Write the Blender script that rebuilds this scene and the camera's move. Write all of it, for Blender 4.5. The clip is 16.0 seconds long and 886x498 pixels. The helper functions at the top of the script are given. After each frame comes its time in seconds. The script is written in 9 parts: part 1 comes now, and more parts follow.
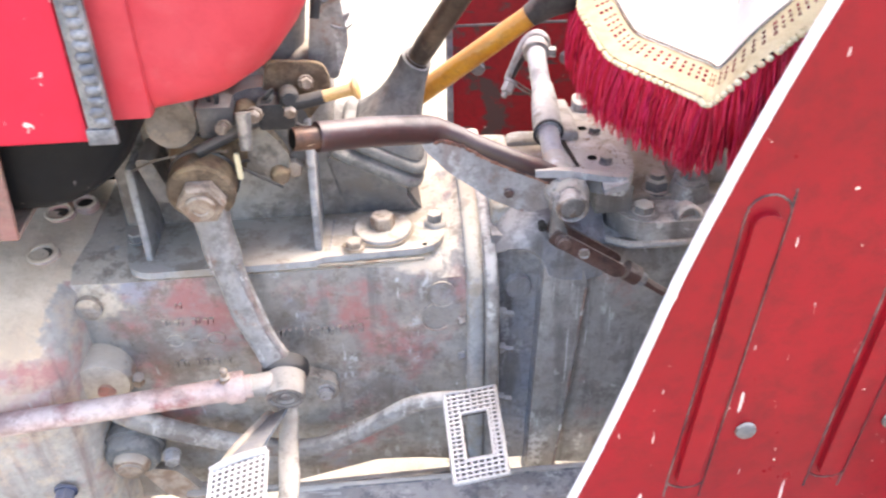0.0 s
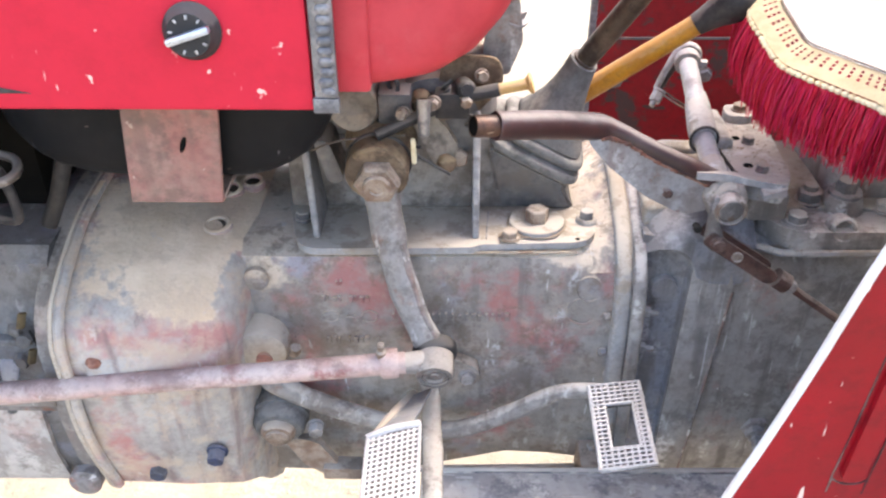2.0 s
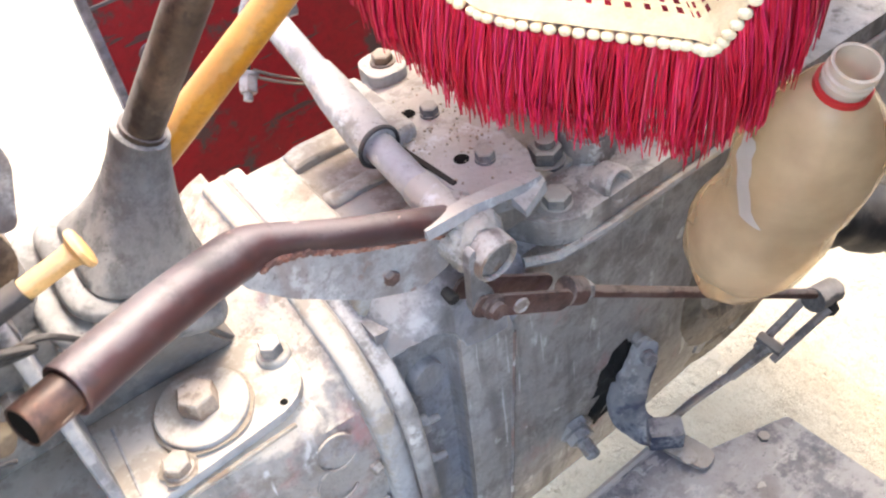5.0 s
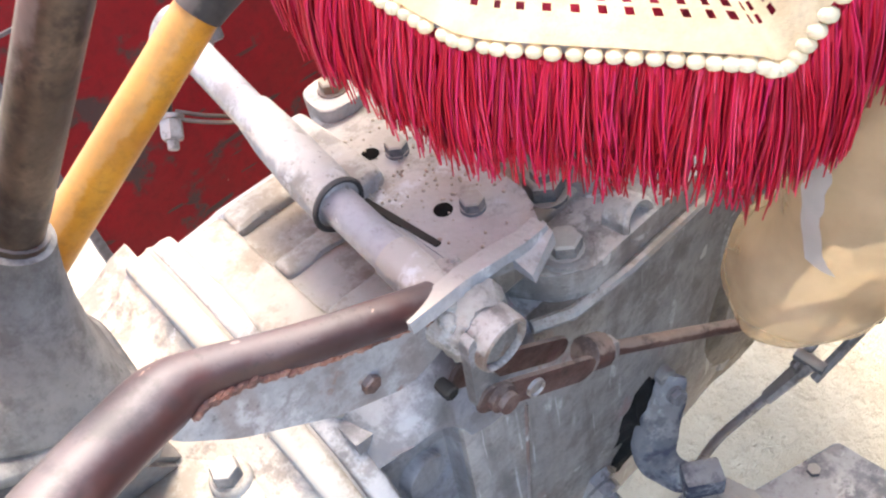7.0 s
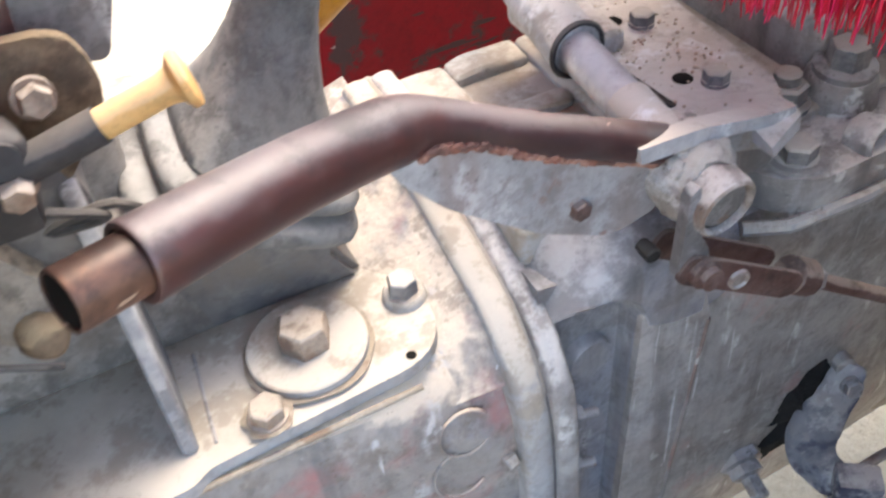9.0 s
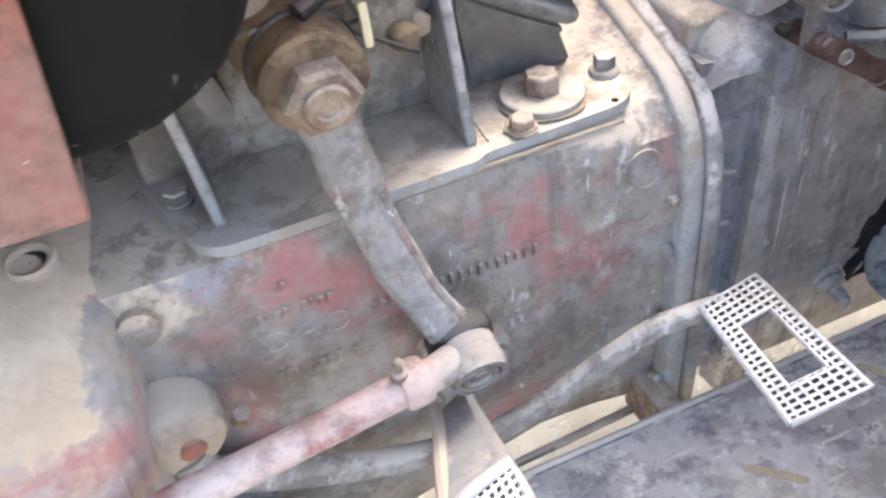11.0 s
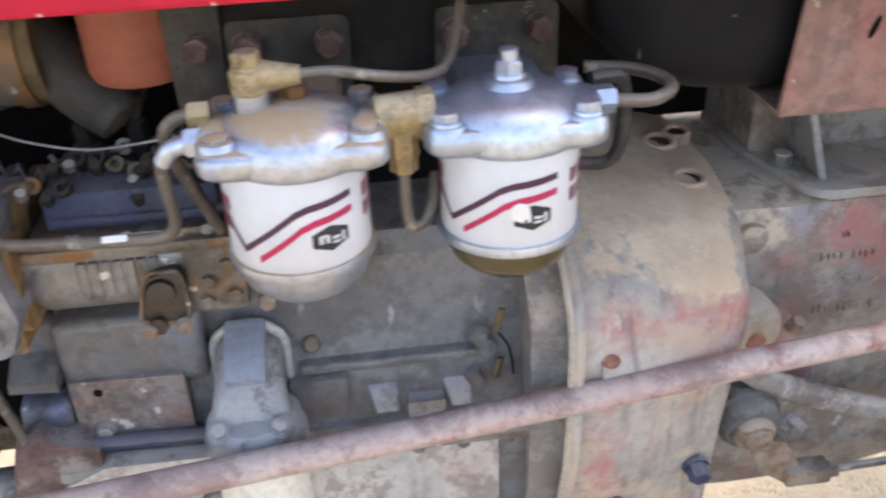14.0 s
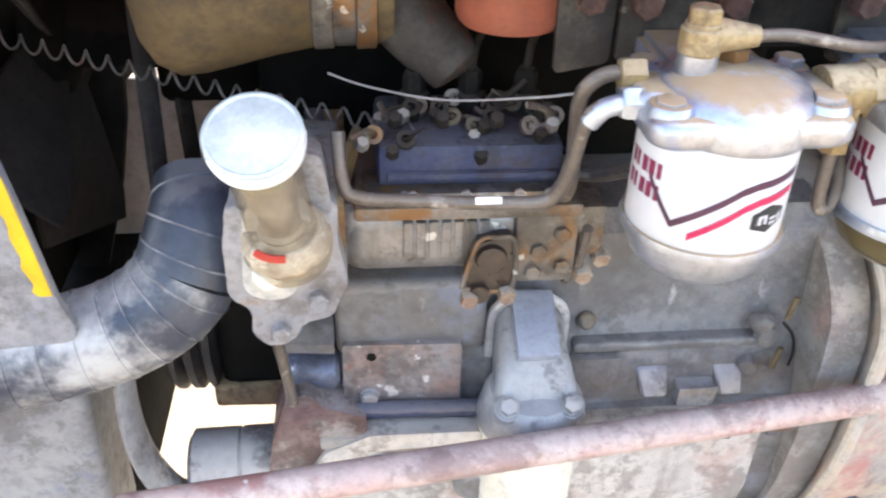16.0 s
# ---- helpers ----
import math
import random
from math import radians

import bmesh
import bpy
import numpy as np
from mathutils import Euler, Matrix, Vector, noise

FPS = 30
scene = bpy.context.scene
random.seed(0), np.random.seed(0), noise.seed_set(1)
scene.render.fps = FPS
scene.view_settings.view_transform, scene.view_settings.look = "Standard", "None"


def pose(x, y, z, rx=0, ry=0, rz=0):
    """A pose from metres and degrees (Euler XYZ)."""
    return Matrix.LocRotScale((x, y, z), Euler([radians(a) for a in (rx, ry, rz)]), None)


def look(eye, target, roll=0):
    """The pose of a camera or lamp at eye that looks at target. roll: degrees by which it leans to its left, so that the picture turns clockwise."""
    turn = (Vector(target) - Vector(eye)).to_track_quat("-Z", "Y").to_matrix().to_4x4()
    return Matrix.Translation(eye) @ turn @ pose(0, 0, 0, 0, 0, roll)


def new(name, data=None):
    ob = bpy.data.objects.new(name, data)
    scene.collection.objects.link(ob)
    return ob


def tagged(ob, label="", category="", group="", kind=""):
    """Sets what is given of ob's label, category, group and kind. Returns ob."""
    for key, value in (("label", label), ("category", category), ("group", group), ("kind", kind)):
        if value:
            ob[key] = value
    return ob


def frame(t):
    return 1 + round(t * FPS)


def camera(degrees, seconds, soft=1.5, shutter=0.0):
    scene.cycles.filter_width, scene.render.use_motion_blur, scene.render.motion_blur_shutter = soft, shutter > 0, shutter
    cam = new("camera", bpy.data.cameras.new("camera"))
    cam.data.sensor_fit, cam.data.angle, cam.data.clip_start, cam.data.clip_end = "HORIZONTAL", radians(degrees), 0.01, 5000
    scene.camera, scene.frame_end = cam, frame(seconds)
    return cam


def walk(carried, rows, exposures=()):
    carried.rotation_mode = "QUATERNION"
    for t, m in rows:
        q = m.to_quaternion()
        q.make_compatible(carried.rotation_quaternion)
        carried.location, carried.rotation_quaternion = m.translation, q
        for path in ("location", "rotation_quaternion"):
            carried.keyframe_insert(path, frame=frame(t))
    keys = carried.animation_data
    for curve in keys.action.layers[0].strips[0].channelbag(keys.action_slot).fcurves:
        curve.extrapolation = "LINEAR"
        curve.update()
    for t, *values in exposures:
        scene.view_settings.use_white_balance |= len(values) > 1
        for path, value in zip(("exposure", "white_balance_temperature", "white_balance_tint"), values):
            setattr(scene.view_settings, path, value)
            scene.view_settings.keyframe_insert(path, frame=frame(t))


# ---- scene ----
cam = camera(53.5, 16.0, soft=2.2, shutter=0.5)
PATH = [
    (0, (0.099, 0.091, 1.501), (0.208, 1.726, 0.355), -1.3),
    (0.5, (0.067, 0.085, 1.503), (0.124, 1.729, 0.366), -0.8),
    (1, (0.043, 0.071, 1.504), (0.053, 1.727, 0.382), -0.2),
    (1.5, (0.027, 0.049, 1.499), (0.007, 1.719, 0.399), -0.2),
    (2, (-0.002, 0.041, 1.491), (-0.04, 1.713, 0.395), -0.3),
    (2.5, (-0.019, 0.101, 1.472), (-0.046, 1.739, 0.326), -0.9),
    (3, (-0.015, 0.149, 1.466), (0.093, 1.744, 0.264), -2.8),
    (3.5, (-0.021, 0.22, 1.465), (0.204, 1.798, 0.256), -4.4),
    (4, (0.008, 0.359, 1.456), (0.429, 1.802, 0.137), -7.6),
    (4.5, (0.045, 0.469, 1.44), (0.622, 1.778, 0.042), -9.2),
    (5, (0.057, 0.525, 1.429), (0.772, 1.726, -0.001), -8.9),
    (7.5, (0.135, 0.646, 1.352), (0.859, 1.782, -0.127), -13.2),
    (8, (0.104, 0.653, 1.324), (0.792, 1.925, -0.057), -10.0),
    (8.5, (0.083, 0.635, 1.314), (0.679, 1.97, -0.051), -9.5),
    (9, (0.048, 0.611, 1.302), (0.575, 1.947, -0.09), -7.1),
    (9.5, (0.009, 0.583, 1.297), (0.528, 1.931, -0.086), -7.1),
    (10, (-0.065, 0.517, 1.292), (0.458, 1.879, -0.077), -6.2),
    (12.5, (-0.325, 0.294, 1.322), (0.019, 1.905, 0.187), -8.3),
    (13, (-0.411, 0.254, 1.319), (-0.135, 1.912, 0.235), -7.1),
    (13.5, (-0.513, 0.214, 1.32), (-0.288, 1.903, 0.271), -3.8),
    (14, (-0.593, 0.204, 1.324), (-0.41, 1.914, 0.303), -2.4),
    (14.5, (-0.654, 0.223, 1.309), (-0.514, 1.94, 0.293), -1.2),
    (15, (-0.728, 0.234, 1.304), (-0.571, 1.945, 0.28), 0.4),
    (15.5, (-0.785, 0.257, 1.303), (-0.605, 1.942, 0.241), 1.5),
    (16, (-0.827, 0.272, 1.308), (-0.631, 1.935, 0.214), 2.0),
]
EXPOSURES = [(0.0, 2.96, 6980, 13), (1.0, 2.88, 6980, 13), (2.5, 2.5, 6950, 12), (3.0, 2.75, 7000, 12), (4.0, 3.07, 7000, 11), (5.2, 3.05, 6950, 10), (7.5, 3.05, 6800, 10), (8.5, 2.69, 6900, 9), (9.0, 2.72, 6900, 9), (10.2, 2.71, 6900, 10), (12.5, 2.79, 7060, 11), (13.2, 2.68, 7200, 12), (13.9, 2.23, 7420, 13), (14.5, 2.22, 7450, 13), (15.0, 2.53, 7480, 13), (16.0, 2.92, 7480, 12)]
walk(cam, [(t, look(eye, target, roll)) for t, eye, target, roll in PATH], EXPOSURES)

# ---- world, sun ----
GROUND = 0.15
world = bpy.data.worlds.new("world")
scene.world = world
world.use_nodes = True
wt = world.node_tree
sky = wt.nodes.new("ShaderNodeTexSky")
sky.sky_type = "NISHITA"
sky.sun_disc = False
sky.sun_elevation = radians(60)
sky.sun_rotation = radians(52)
sky.air_density, sky.dust_density = 1.0, 2.5
wt.links.new(sky.outputs[0], wt.nodes["Background"].inputs["Color"])
wt.nodes["Background"].inputs["Strength"].default_value = 0.15
lamp = bpy.data.lights.new("sun", "SUN")
lamp.energy, lamp.angle, lamp.color = 0.85, radians(30), (1.0, 0.95, 0.87)
sun = new("sun", lamp)
sun.matrix_world = look((2.2, 1.7, 4.9), (0, 0, 0))


# ---- materials ----
def shade(name, base, alt=None, alt_scale=6.0, alt_amount=0.5, patch=None, patch_scale=9.0, patch_at=0.6, patch_soft=0.06,
          chips=None, chip_scale=60.0, chip_at=0.68, dust=None, dust_amount=0.0, rough=0.6, metal=0.0, bump=0.15, grain=220.0, lump=25.0, coat=0.0, gloss=0.35,
          runs=None, scratch=None, scratch_scale=(95, 95, 16), scratch_turn=30.0, scratch_at=0.69, dust_edge=0.10, dust_from=0.40, pool=None, grime=None, mottle=0.6, tint=None, tint_at=0.56, scuff=None, scuff_at=0.60):
    """Paint or metal with large stains, patches of a second paint, small chips, dust on what faces up, and a grained relief."""
    m = bpy.data.materials.new(name)
    m.use_nodes = True
    t = m.node_tree
    bs = t.nodes["Principled BSDF"]
    geo = t.nodes.new("ShaderNodeNewGeometry")

    def noise_at(scale, detail=4.0, rough_=0.6, shift=0.0):
        n = t.nodes.new("ShaderNodeTexNoise")
        n.inputs["Scale"].default_value, n.inputs["Detail"].default_value, n.inputs["Roughness"].default_value = scale, detail, rough_
        if shift:
            a = t.nodes.new("ShaderNodeVectorMath")
            a.operation = "ADD"
            a.inputs[1].default_value = (shift, shift * 0.7, -shift)
            t.links.new(geo.outputs["Position"], a.inputs[0])
            t.links.new(a.outputs[0], n.inputs["Vector"])
        else:
            t.links.new(geo.outputs["Position"], n.inputs["Vector"])
        return n.outputs["Fac"]

    def step(src, lo, hi, top=1.0):
        r = t.nodes.new("ShaderNodeMapRange")
        r.interpolation_type = "SMOOTHSTEP"
        r.inputs["From Min"].default_value, r.inputs["From Max"].default_value = lo, hi
        r.inputs["To Max"].default_value = top
        t.links.new(src, r.inputs["Value"])
        return r.outputs["Result"]

    def times(a, b):
        n = t.nodes.new("ShaderNodeMath")
        n.operation = "MULTIPLY"
        for k, v in enumerate((a, b)):
            if isinstance(v, (int, float)):
                n.inputs[k].default_value = v
            else:
                t.links.new(v, n.inputs[k])
        return n.outputs[0]

    def blend(fac, a, b):
        n = t.nodes.new("ShaderNodeMix")
        n.data_type = "RGBA"
        t.links.new(fac, n.inputs[0])
        for k, v in ((6, a), (7, b)):
            if isinstance(v, tuple):
                n.inputs[k].default_value = (*v, 1)
            else:
                t.links.new(v, n.inputs[k])
        return n.outputs[2]

    col = base
    alt = alt or tuple(c * 0.7 for c in base)
    col = blend(step(noise_at(alt_scale), 0.38, 0.66, alt_amount * 2 if alt_amount < 0.5 else 1.0), col, alt)
    col = blend(step(noise_at(alt_scale * 9, 6.0, 0.7, 3.1), 0.40, 0.72, mottle), col, tuple(min(1, c * 0.5 + 0.005) for c in base))
    if patch:
        col = blend(step(noise_at(patch_scale, 5.0, 0.68, 7.7), patch_at - patch_soft, patch_at + patch_soft), col, patch)
    if tint:
        col = blend(step(noise_at(6.5, 6.0, 0.62, 21.3), tint_at, tint_at + 0.10, 0.8), col, tint)
    if chips:
        col = blend(step(noise_at(chip_scale, 3.0, 0.55, 1.3), chip_at, chip_at + 0.03), col, chips)
    def drawn(scale, turn, shift, detail=2.0):
        """Noise drawn out along one direction of the upright plane."""
        mp = t.nodes.new("ShaderNodeMapping")
        mp.inputs["Rotation"].default_value = (0, radians(turn), 0)
        mp.inputs["Scale"].default_value = scale
        mp.inputs["Location"].default_value = (shift, shift, shift)
        t.links.new(geo.outputs["Position"], mp.inputs["Vector"])
        n = t.nodes.new("ShaderNodeTexNoise")
        n.inputs["Scale"].default_value, n.inputs["Detail"].default_value = 1.0, detail
        t.links.new(mp.outputs[0], n.inputs["Vector"])
        return n.outputs["Fac"]
    if runs:
        col = blend(times(step(drawn((55, 55, 5), 0, 2.0, 4.0), 0.50, 0.68), step(noise_at(5.0, 3.0, 0.6, 8.8), 0.35, 0.6, 0.75)), col, runs)
    if scratch:
        long_ones = step(drawn(scratch_scale, scratch_turn, 1.0), scratch_at, scratch_at + 0.03)
        cross = step(drawn(tuple(1.6 * c for c in scratch_scale), scratch_turn * -0.6, 6.0), scratch_at + 0.02, scratch_at + 0.05, 0.8)
        col = blend(long_ones, col, scratch)
        col = blend(cross, col, scratch)
    rg = None
    if dust:
        up = t.nodes.new("ShaderNodeSeparateXYZ")
        t.links.new(geo.outputs["Normal"], up.inputs[0])
        total = up.outputs[2]
        for src, gain in ((noise_at(13.0, 4.0, 0.6, 5.2), 1.3), (noise_at(75.0, 4.0, 0.65, 6.6), 0.55)):
            ma = t.nodes.new("ShaderNodeMath")
            ma.operation = "MULTIPLY_ADD"
            t.links.new(src, ma.inputs[0])
            ma.inputs[1].default_value = gain
            t.links.new(total, ma.inputs[2])
            total = ma.outputs[0]
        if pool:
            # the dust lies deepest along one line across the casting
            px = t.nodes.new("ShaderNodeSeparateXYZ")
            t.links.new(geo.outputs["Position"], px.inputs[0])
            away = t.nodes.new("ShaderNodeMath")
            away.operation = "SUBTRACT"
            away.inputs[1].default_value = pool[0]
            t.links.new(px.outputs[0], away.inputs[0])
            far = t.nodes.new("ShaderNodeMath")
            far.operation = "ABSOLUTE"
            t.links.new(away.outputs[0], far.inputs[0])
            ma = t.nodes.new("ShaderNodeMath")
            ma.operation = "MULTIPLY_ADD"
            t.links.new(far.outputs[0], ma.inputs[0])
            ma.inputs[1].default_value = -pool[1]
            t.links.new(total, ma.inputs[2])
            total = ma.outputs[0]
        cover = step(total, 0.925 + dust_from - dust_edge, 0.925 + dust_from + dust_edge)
        lay = t.nodes.new("ShaderNodeMath")
        lay.operation = "ADD"
        lay.use_clamp = True
        t.links.new(times(cover, min(1.0, dust_amount * 1.3)), lay.inputs[0])
        t.links.new(times(step(noise_at(30.0, 5.0, 0.7, 9.1), 0.48, 0.75), dust_amount * 0.5), lay.inputs[1])
        tone = blend(step(noise_at(7.0, 6.0, 0.65, 15.5), 0.38, 0.66), dust, tuple(c * k for c, k in zip(dust, (0.78, 0.73, 0.68))))
        col = blend(lay.outputs[0], col, tone)
        rg = lay.outputs[0]
    if grime:
        col = blend(times(step(noise_at(11.0, 8.0, 0.74, 11.3), 0.51, 0.60), 0.6), col, grime)
        col = blend(times(step(noise_at(34.0, 6.0, 0.7, 18.4), 0.54, 0.63), 0.5), col, grime)
        col = blend(times(step(noise_at(260.0, 3.0, 0.6, 12.7), 0.60, 0.72), step(noise_at(16.0, 3.0, 0.6, 13.9), 0.50, 0.64, 0.6)), col, tuple(c * 0.5 for c in grime))
    if scuff:
        # rubbed pale smears, broken up by the grain
        smear = step(drawn((34, 34, 11), -28, 4.0, 6.0), scuff_at, scuff_at + 0.07)
        col = blend(times(smear, step(noise_at(150.0, 4.0, 0.7, 17.0), 0.40, 0.58, 0.85)), col, scuff)
    t.links.new(col, bs.inputs["Base Color"]) if not isinstance(col, tuple) else None
    rr = t.nodes.new("ShaderNodeMapRange")
    rr.inputs["To Min"].default_value, rr.inputs["To Max"].default_value = max(0.05, rough - 0.12), min(1.0, rough + 0.18)
    t.links.new(noise_at(alt_scale * 5, 5.0, 0.6, 2.2), rr.inputs["Value"])
    if rg is not None:
        mx = t.nodes.new("ShaderNodeMix")
        t.links.new(rg, mx.inputs[0])
        t.links.new(rr.outputs[0], mx.inputs[2])
        mx.inputs[3].default_value = 0.95
        t.links.new(mx.outputs[0], bs.inputs["Roughness"])
        if metal:
            mm = t.nodes.new("ShaderNodeMapRange")
            mm.inputs["To Min"].default_value, mm.inputs["To Max"].default_value = metal, 0.0
            t.links.new(rg, mm.inputs["Value"])
            t.links.new(mm.outputs[0], bs.inputs["Metallic"])
    else:
        t.links.new(rr.outputs[0], bs.inputs["Roughness"])
        bs.inputs["Metallic"].default_value = metal
    bs.inputs["Specular IOR Level"].default_value = gloss
    bs.inputs["Coat Weight"].default_value = coat
    bs.inputs["Coat Roughness"].default_value = 0.2
    if bump:
        fine = t.nodes.new("ShaderNodeBump")
        fine.inputs["Strength"].default_value, fine.inputs["Distance"].default_value = bump, 0.002
        t.links.new(noise_at(grain, 5.0, 0.65), fine.inputs["Height"])
        big = t.nodes.new("ShaderNodeBump")
        big.inputs["Strength"].default_value, big.inputs["Distance"].default_value = bump, 0.008
        t.links.new(noise_at(lump, 3.0, 0.5, 4.4), big.inputs["Height"])
        t.links.new(big.outputs[0], fine.inputs["Normal"])
        t.links.new(fine.outputs[0], bs.inputs["Normal"])
    return m


GREYDUST = (0.55, 0.52, 0.50)
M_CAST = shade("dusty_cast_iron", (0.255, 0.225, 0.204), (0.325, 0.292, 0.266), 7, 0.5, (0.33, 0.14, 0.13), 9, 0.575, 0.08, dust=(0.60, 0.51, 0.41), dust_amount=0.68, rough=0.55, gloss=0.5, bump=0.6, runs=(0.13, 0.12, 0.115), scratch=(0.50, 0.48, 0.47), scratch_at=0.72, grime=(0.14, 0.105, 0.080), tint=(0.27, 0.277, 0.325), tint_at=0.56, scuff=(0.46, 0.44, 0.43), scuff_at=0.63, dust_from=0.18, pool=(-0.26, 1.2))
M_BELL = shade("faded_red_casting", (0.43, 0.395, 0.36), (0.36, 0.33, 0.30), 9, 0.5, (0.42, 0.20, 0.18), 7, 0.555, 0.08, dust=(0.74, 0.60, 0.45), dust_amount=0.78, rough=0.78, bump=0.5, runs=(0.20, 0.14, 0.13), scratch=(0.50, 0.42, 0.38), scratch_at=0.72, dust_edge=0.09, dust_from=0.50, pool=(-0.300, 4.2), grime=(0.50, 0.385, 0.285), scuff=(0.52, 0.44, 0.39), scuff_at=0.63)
M_REAR = shade("grey_rear_casting", (0.28, 0.252, 0.236), (0.36, 0.332, 0.312), 8, 0.5, (0.31, 0.19, 0.175), 11, 0.64, 0.07, chips=(0.56, 0.53, 0.50), chip_scale=30, chip_at=0.70, dust=(0.60, 0.565, 0.53), dust_amount=0.58, rough=0.55, gloss=0.5, bump=0.55, runs=(0.115, 0.10, 0.092), scratch=(0.44, 0.42, 0.40), scratch_scale=(110, 110, 9), scratch_turn=8, scratch_at=0.70, grime=(0.135, 0.115, 0.105), tint=(0.25, 0.25, 0.29), tint_at=0.59, scuff=(0.55, 0.53, 0.51), scuff_at=0.615)
M_BLUECAST = shade("blue_grey_casting", (0.27, 0.285, 0.34), (0.30, 0.285, 0.285), 12, 0.5, dust=GREYDUST, dust_amount=0.3, rough=0.38, metal=0.25, bump=0.2, gloss=0.5, runs=(0.16, 0.145, 0.14), grime=(0.12, 0.11, 0.11), scuff=(0.48, 0.48, 0.50))
M_PLATE = shade("dusty_light_plate", (0.36, 0.35, 0.345), (0.285, 0.275, 0.275), 10, 0.5, (0.30, 0.19, 0.13), 16, 0.68, 0.05, dust=(0.51, 0.46, 0.39), dust_amount=0.7, rough=0.75, bump=0.15, grime=(0.24, 0.19, 0.14))
M_PALEPLATE = shade("pale_dusty_bracket_plate", (0.39, 0.38, 0.38), (0.30, 0.295, 0.30), 10, 0.5, (0.28, 0.18, 0.13), 16, 0.70, 0.05, dust=(0.57, 0.535, 0.49), dust_amount=0.75, rough=0.7, bump=0.35, grime=(0.24, 0.20, 0.17), tint=(0.27, 0.29, 0.38), tint_at=0.58, scuff=(0.60, 0.59, 0.58), scuff_at=0.58)
M_SHAFT = shade("worn_bright_shaft", (0.42, 0.42, 0.45), (0.31, 0.31, 0.345), 20, 0.5, (0.26, 0.19, 0.16), 30, 0.66, 0.05, dust=(0.60, 0.57, 0.54), dust_amount=0.35, rough=0.34, metal=0.6, bump=0.12, scratch=(0.75, 0.75, 0.76), scratch_at=0.70, grime=(0.22, 0.20, 0.19))
M_WALL = shade("dark_steering_casting", (0.115, 0.108, 0.108), (0.17, 0.155, 0.145), 10, 0.5, (0.14, 0.118, 0.10), 12, 0.60, 0.08, dust=(0.46, 0.41, 0.35), dust_amount=0.6, rough=0.7, bump=0.25)
M_ARM = shade("dusty_forged_arm", (0.25, 0.235, 0.225), (0.32, 0.295, 0.28), 12, 0.5, (0.22, 0.13, 0.10), 18, 0.60, 0.06, dust=(0.52, 0.48, 0.43), dust_amount=0.5, rough=0.65, bump=0.25, runs=(0.17, 0.14, 0.13), grime=(0.12, 0.10, 0.09), scuff=(0.50, 0.47, 0.45))
M_TANBOSS = shade("tan_dusted_boss", (0.44, 0.385, 0.32), (0.34, 0.28, 0.22), 18, 0.5, (0.30, 0.17, 0.12), 25, 0.62, 0.06, dust=(0.60, 0.52, 0.42), dust_amount=0.6, rough=0.8, bump=0.25)
M_STEEL = shade("worn_steel", (0.33, 0.32, 0.33), (0.22, 0.205, 0.20), 25, 0.5, (0.22, 0.13, 0.09), 40, 0.64, 0.05, dust=(0.54, 0.51, 0.48), dust_amount=0.35, rough=0.42, metal=0.5, bump=0.15, grime=(0.11, 0.10, 0.095))
M_DARKBOLT = shade("dark_bolt_steel", (0.12, 0.12, 0.13), (0.24, 0.22, 0.21), 40, 0.5, dust=(0.55, 0.50, 0.44), dust_amount=0.6, rough=0.55, metal=0.3, bump=0.1)
M_RUSTBOLT = shade("rusty_bolt_steel", (0.32, 0.25, 0.195), (0.20, 0.12, 0.08), 60, 0.5, dust=(0.52, 0.46, 0.39), dust_amount=0.45, rough=0.6, metal=0.1, bump=0.2, grime=(0.10, 0.07, 0.055))
M_RUST = shade("brown_rusted_steel", (0.085, 0.038, 0.030), (0.135, 0.078, 0.064), 30, 0.5, (0.10, 0.05, 0.05), 22, 0.6, dust=(0.50, 0.43, 0.37), dust_amount=0.28, rough=0.65, bump=0.4, grime=(0.03, 0.018, 0.015))
# The grey on upward faces is part dust, part painted sky sheen.
M_TUBE = shade("maroon_brown_tube", (0.050, 0.013, 0.011), (0.068, 0.020, 0.016), 14, 0.5, (0.030, 0.013, 0.014), 9, 0.54, 0.12, scratch=(0.30, 0.22, 0.20), scratch_scale=(30, 120, 120), scratch_turn=-12, scratch_at=0.735, mottle=0.35, grime=(0.020, 0.012, 0.012), chips=(0.42, 0.26, 0.20), chip_scale=80, chip_at=0.71, rough=0.36, metal=0.0, bump=0.06, gloss=0.8, dust=(0.21, 0.20, 0.205), dust_amount=0.22, dust_from=0.62, dust_edge=0.22)
M_COPPER = shade("copper_brown_insert", (0.15, 0.075, 0.048), (0.045, 0.026, 0.022), 22, 0.5, rough=0.4, metal=0.3, bump=0.1, grime=(0.03, 0.018, 0.014), scratch=(0.40, 0.28, 0.20), scratch_scale=(20, 90, 90), scratch_turn=-12, scratch_at=0.68)
M_HOOD = shade("red_hood_paint", (0.56, 0.026, 0.050), (0.50, 0.020, 0.042), 4, 0.5, mottle=0.25, chips=(0.78, 0.50, 0.44), chip_scale=42, chip_at=0.70, rough=0.55, bump=0.03, gloss=0.12, scratch=(0.80, 0.50, 0.45), scratch_scale=(75, 40, 22), scratch_turn=35, scratch_at=0.70)
M_COWL = shade("dusty_red_tank_paint", (0.52, 0.03, 0.045), (0.46, 0.05, 0.06), 5, 0.5, mottle=0.25, chips=(0.72, 0.42, 0.38), chip_scale=70, chip_at=0.73, dust=(0.62, 0.40, 0.36), dust_amount=0.12, rough=0.5, bump=0.03, gloss=0.15)
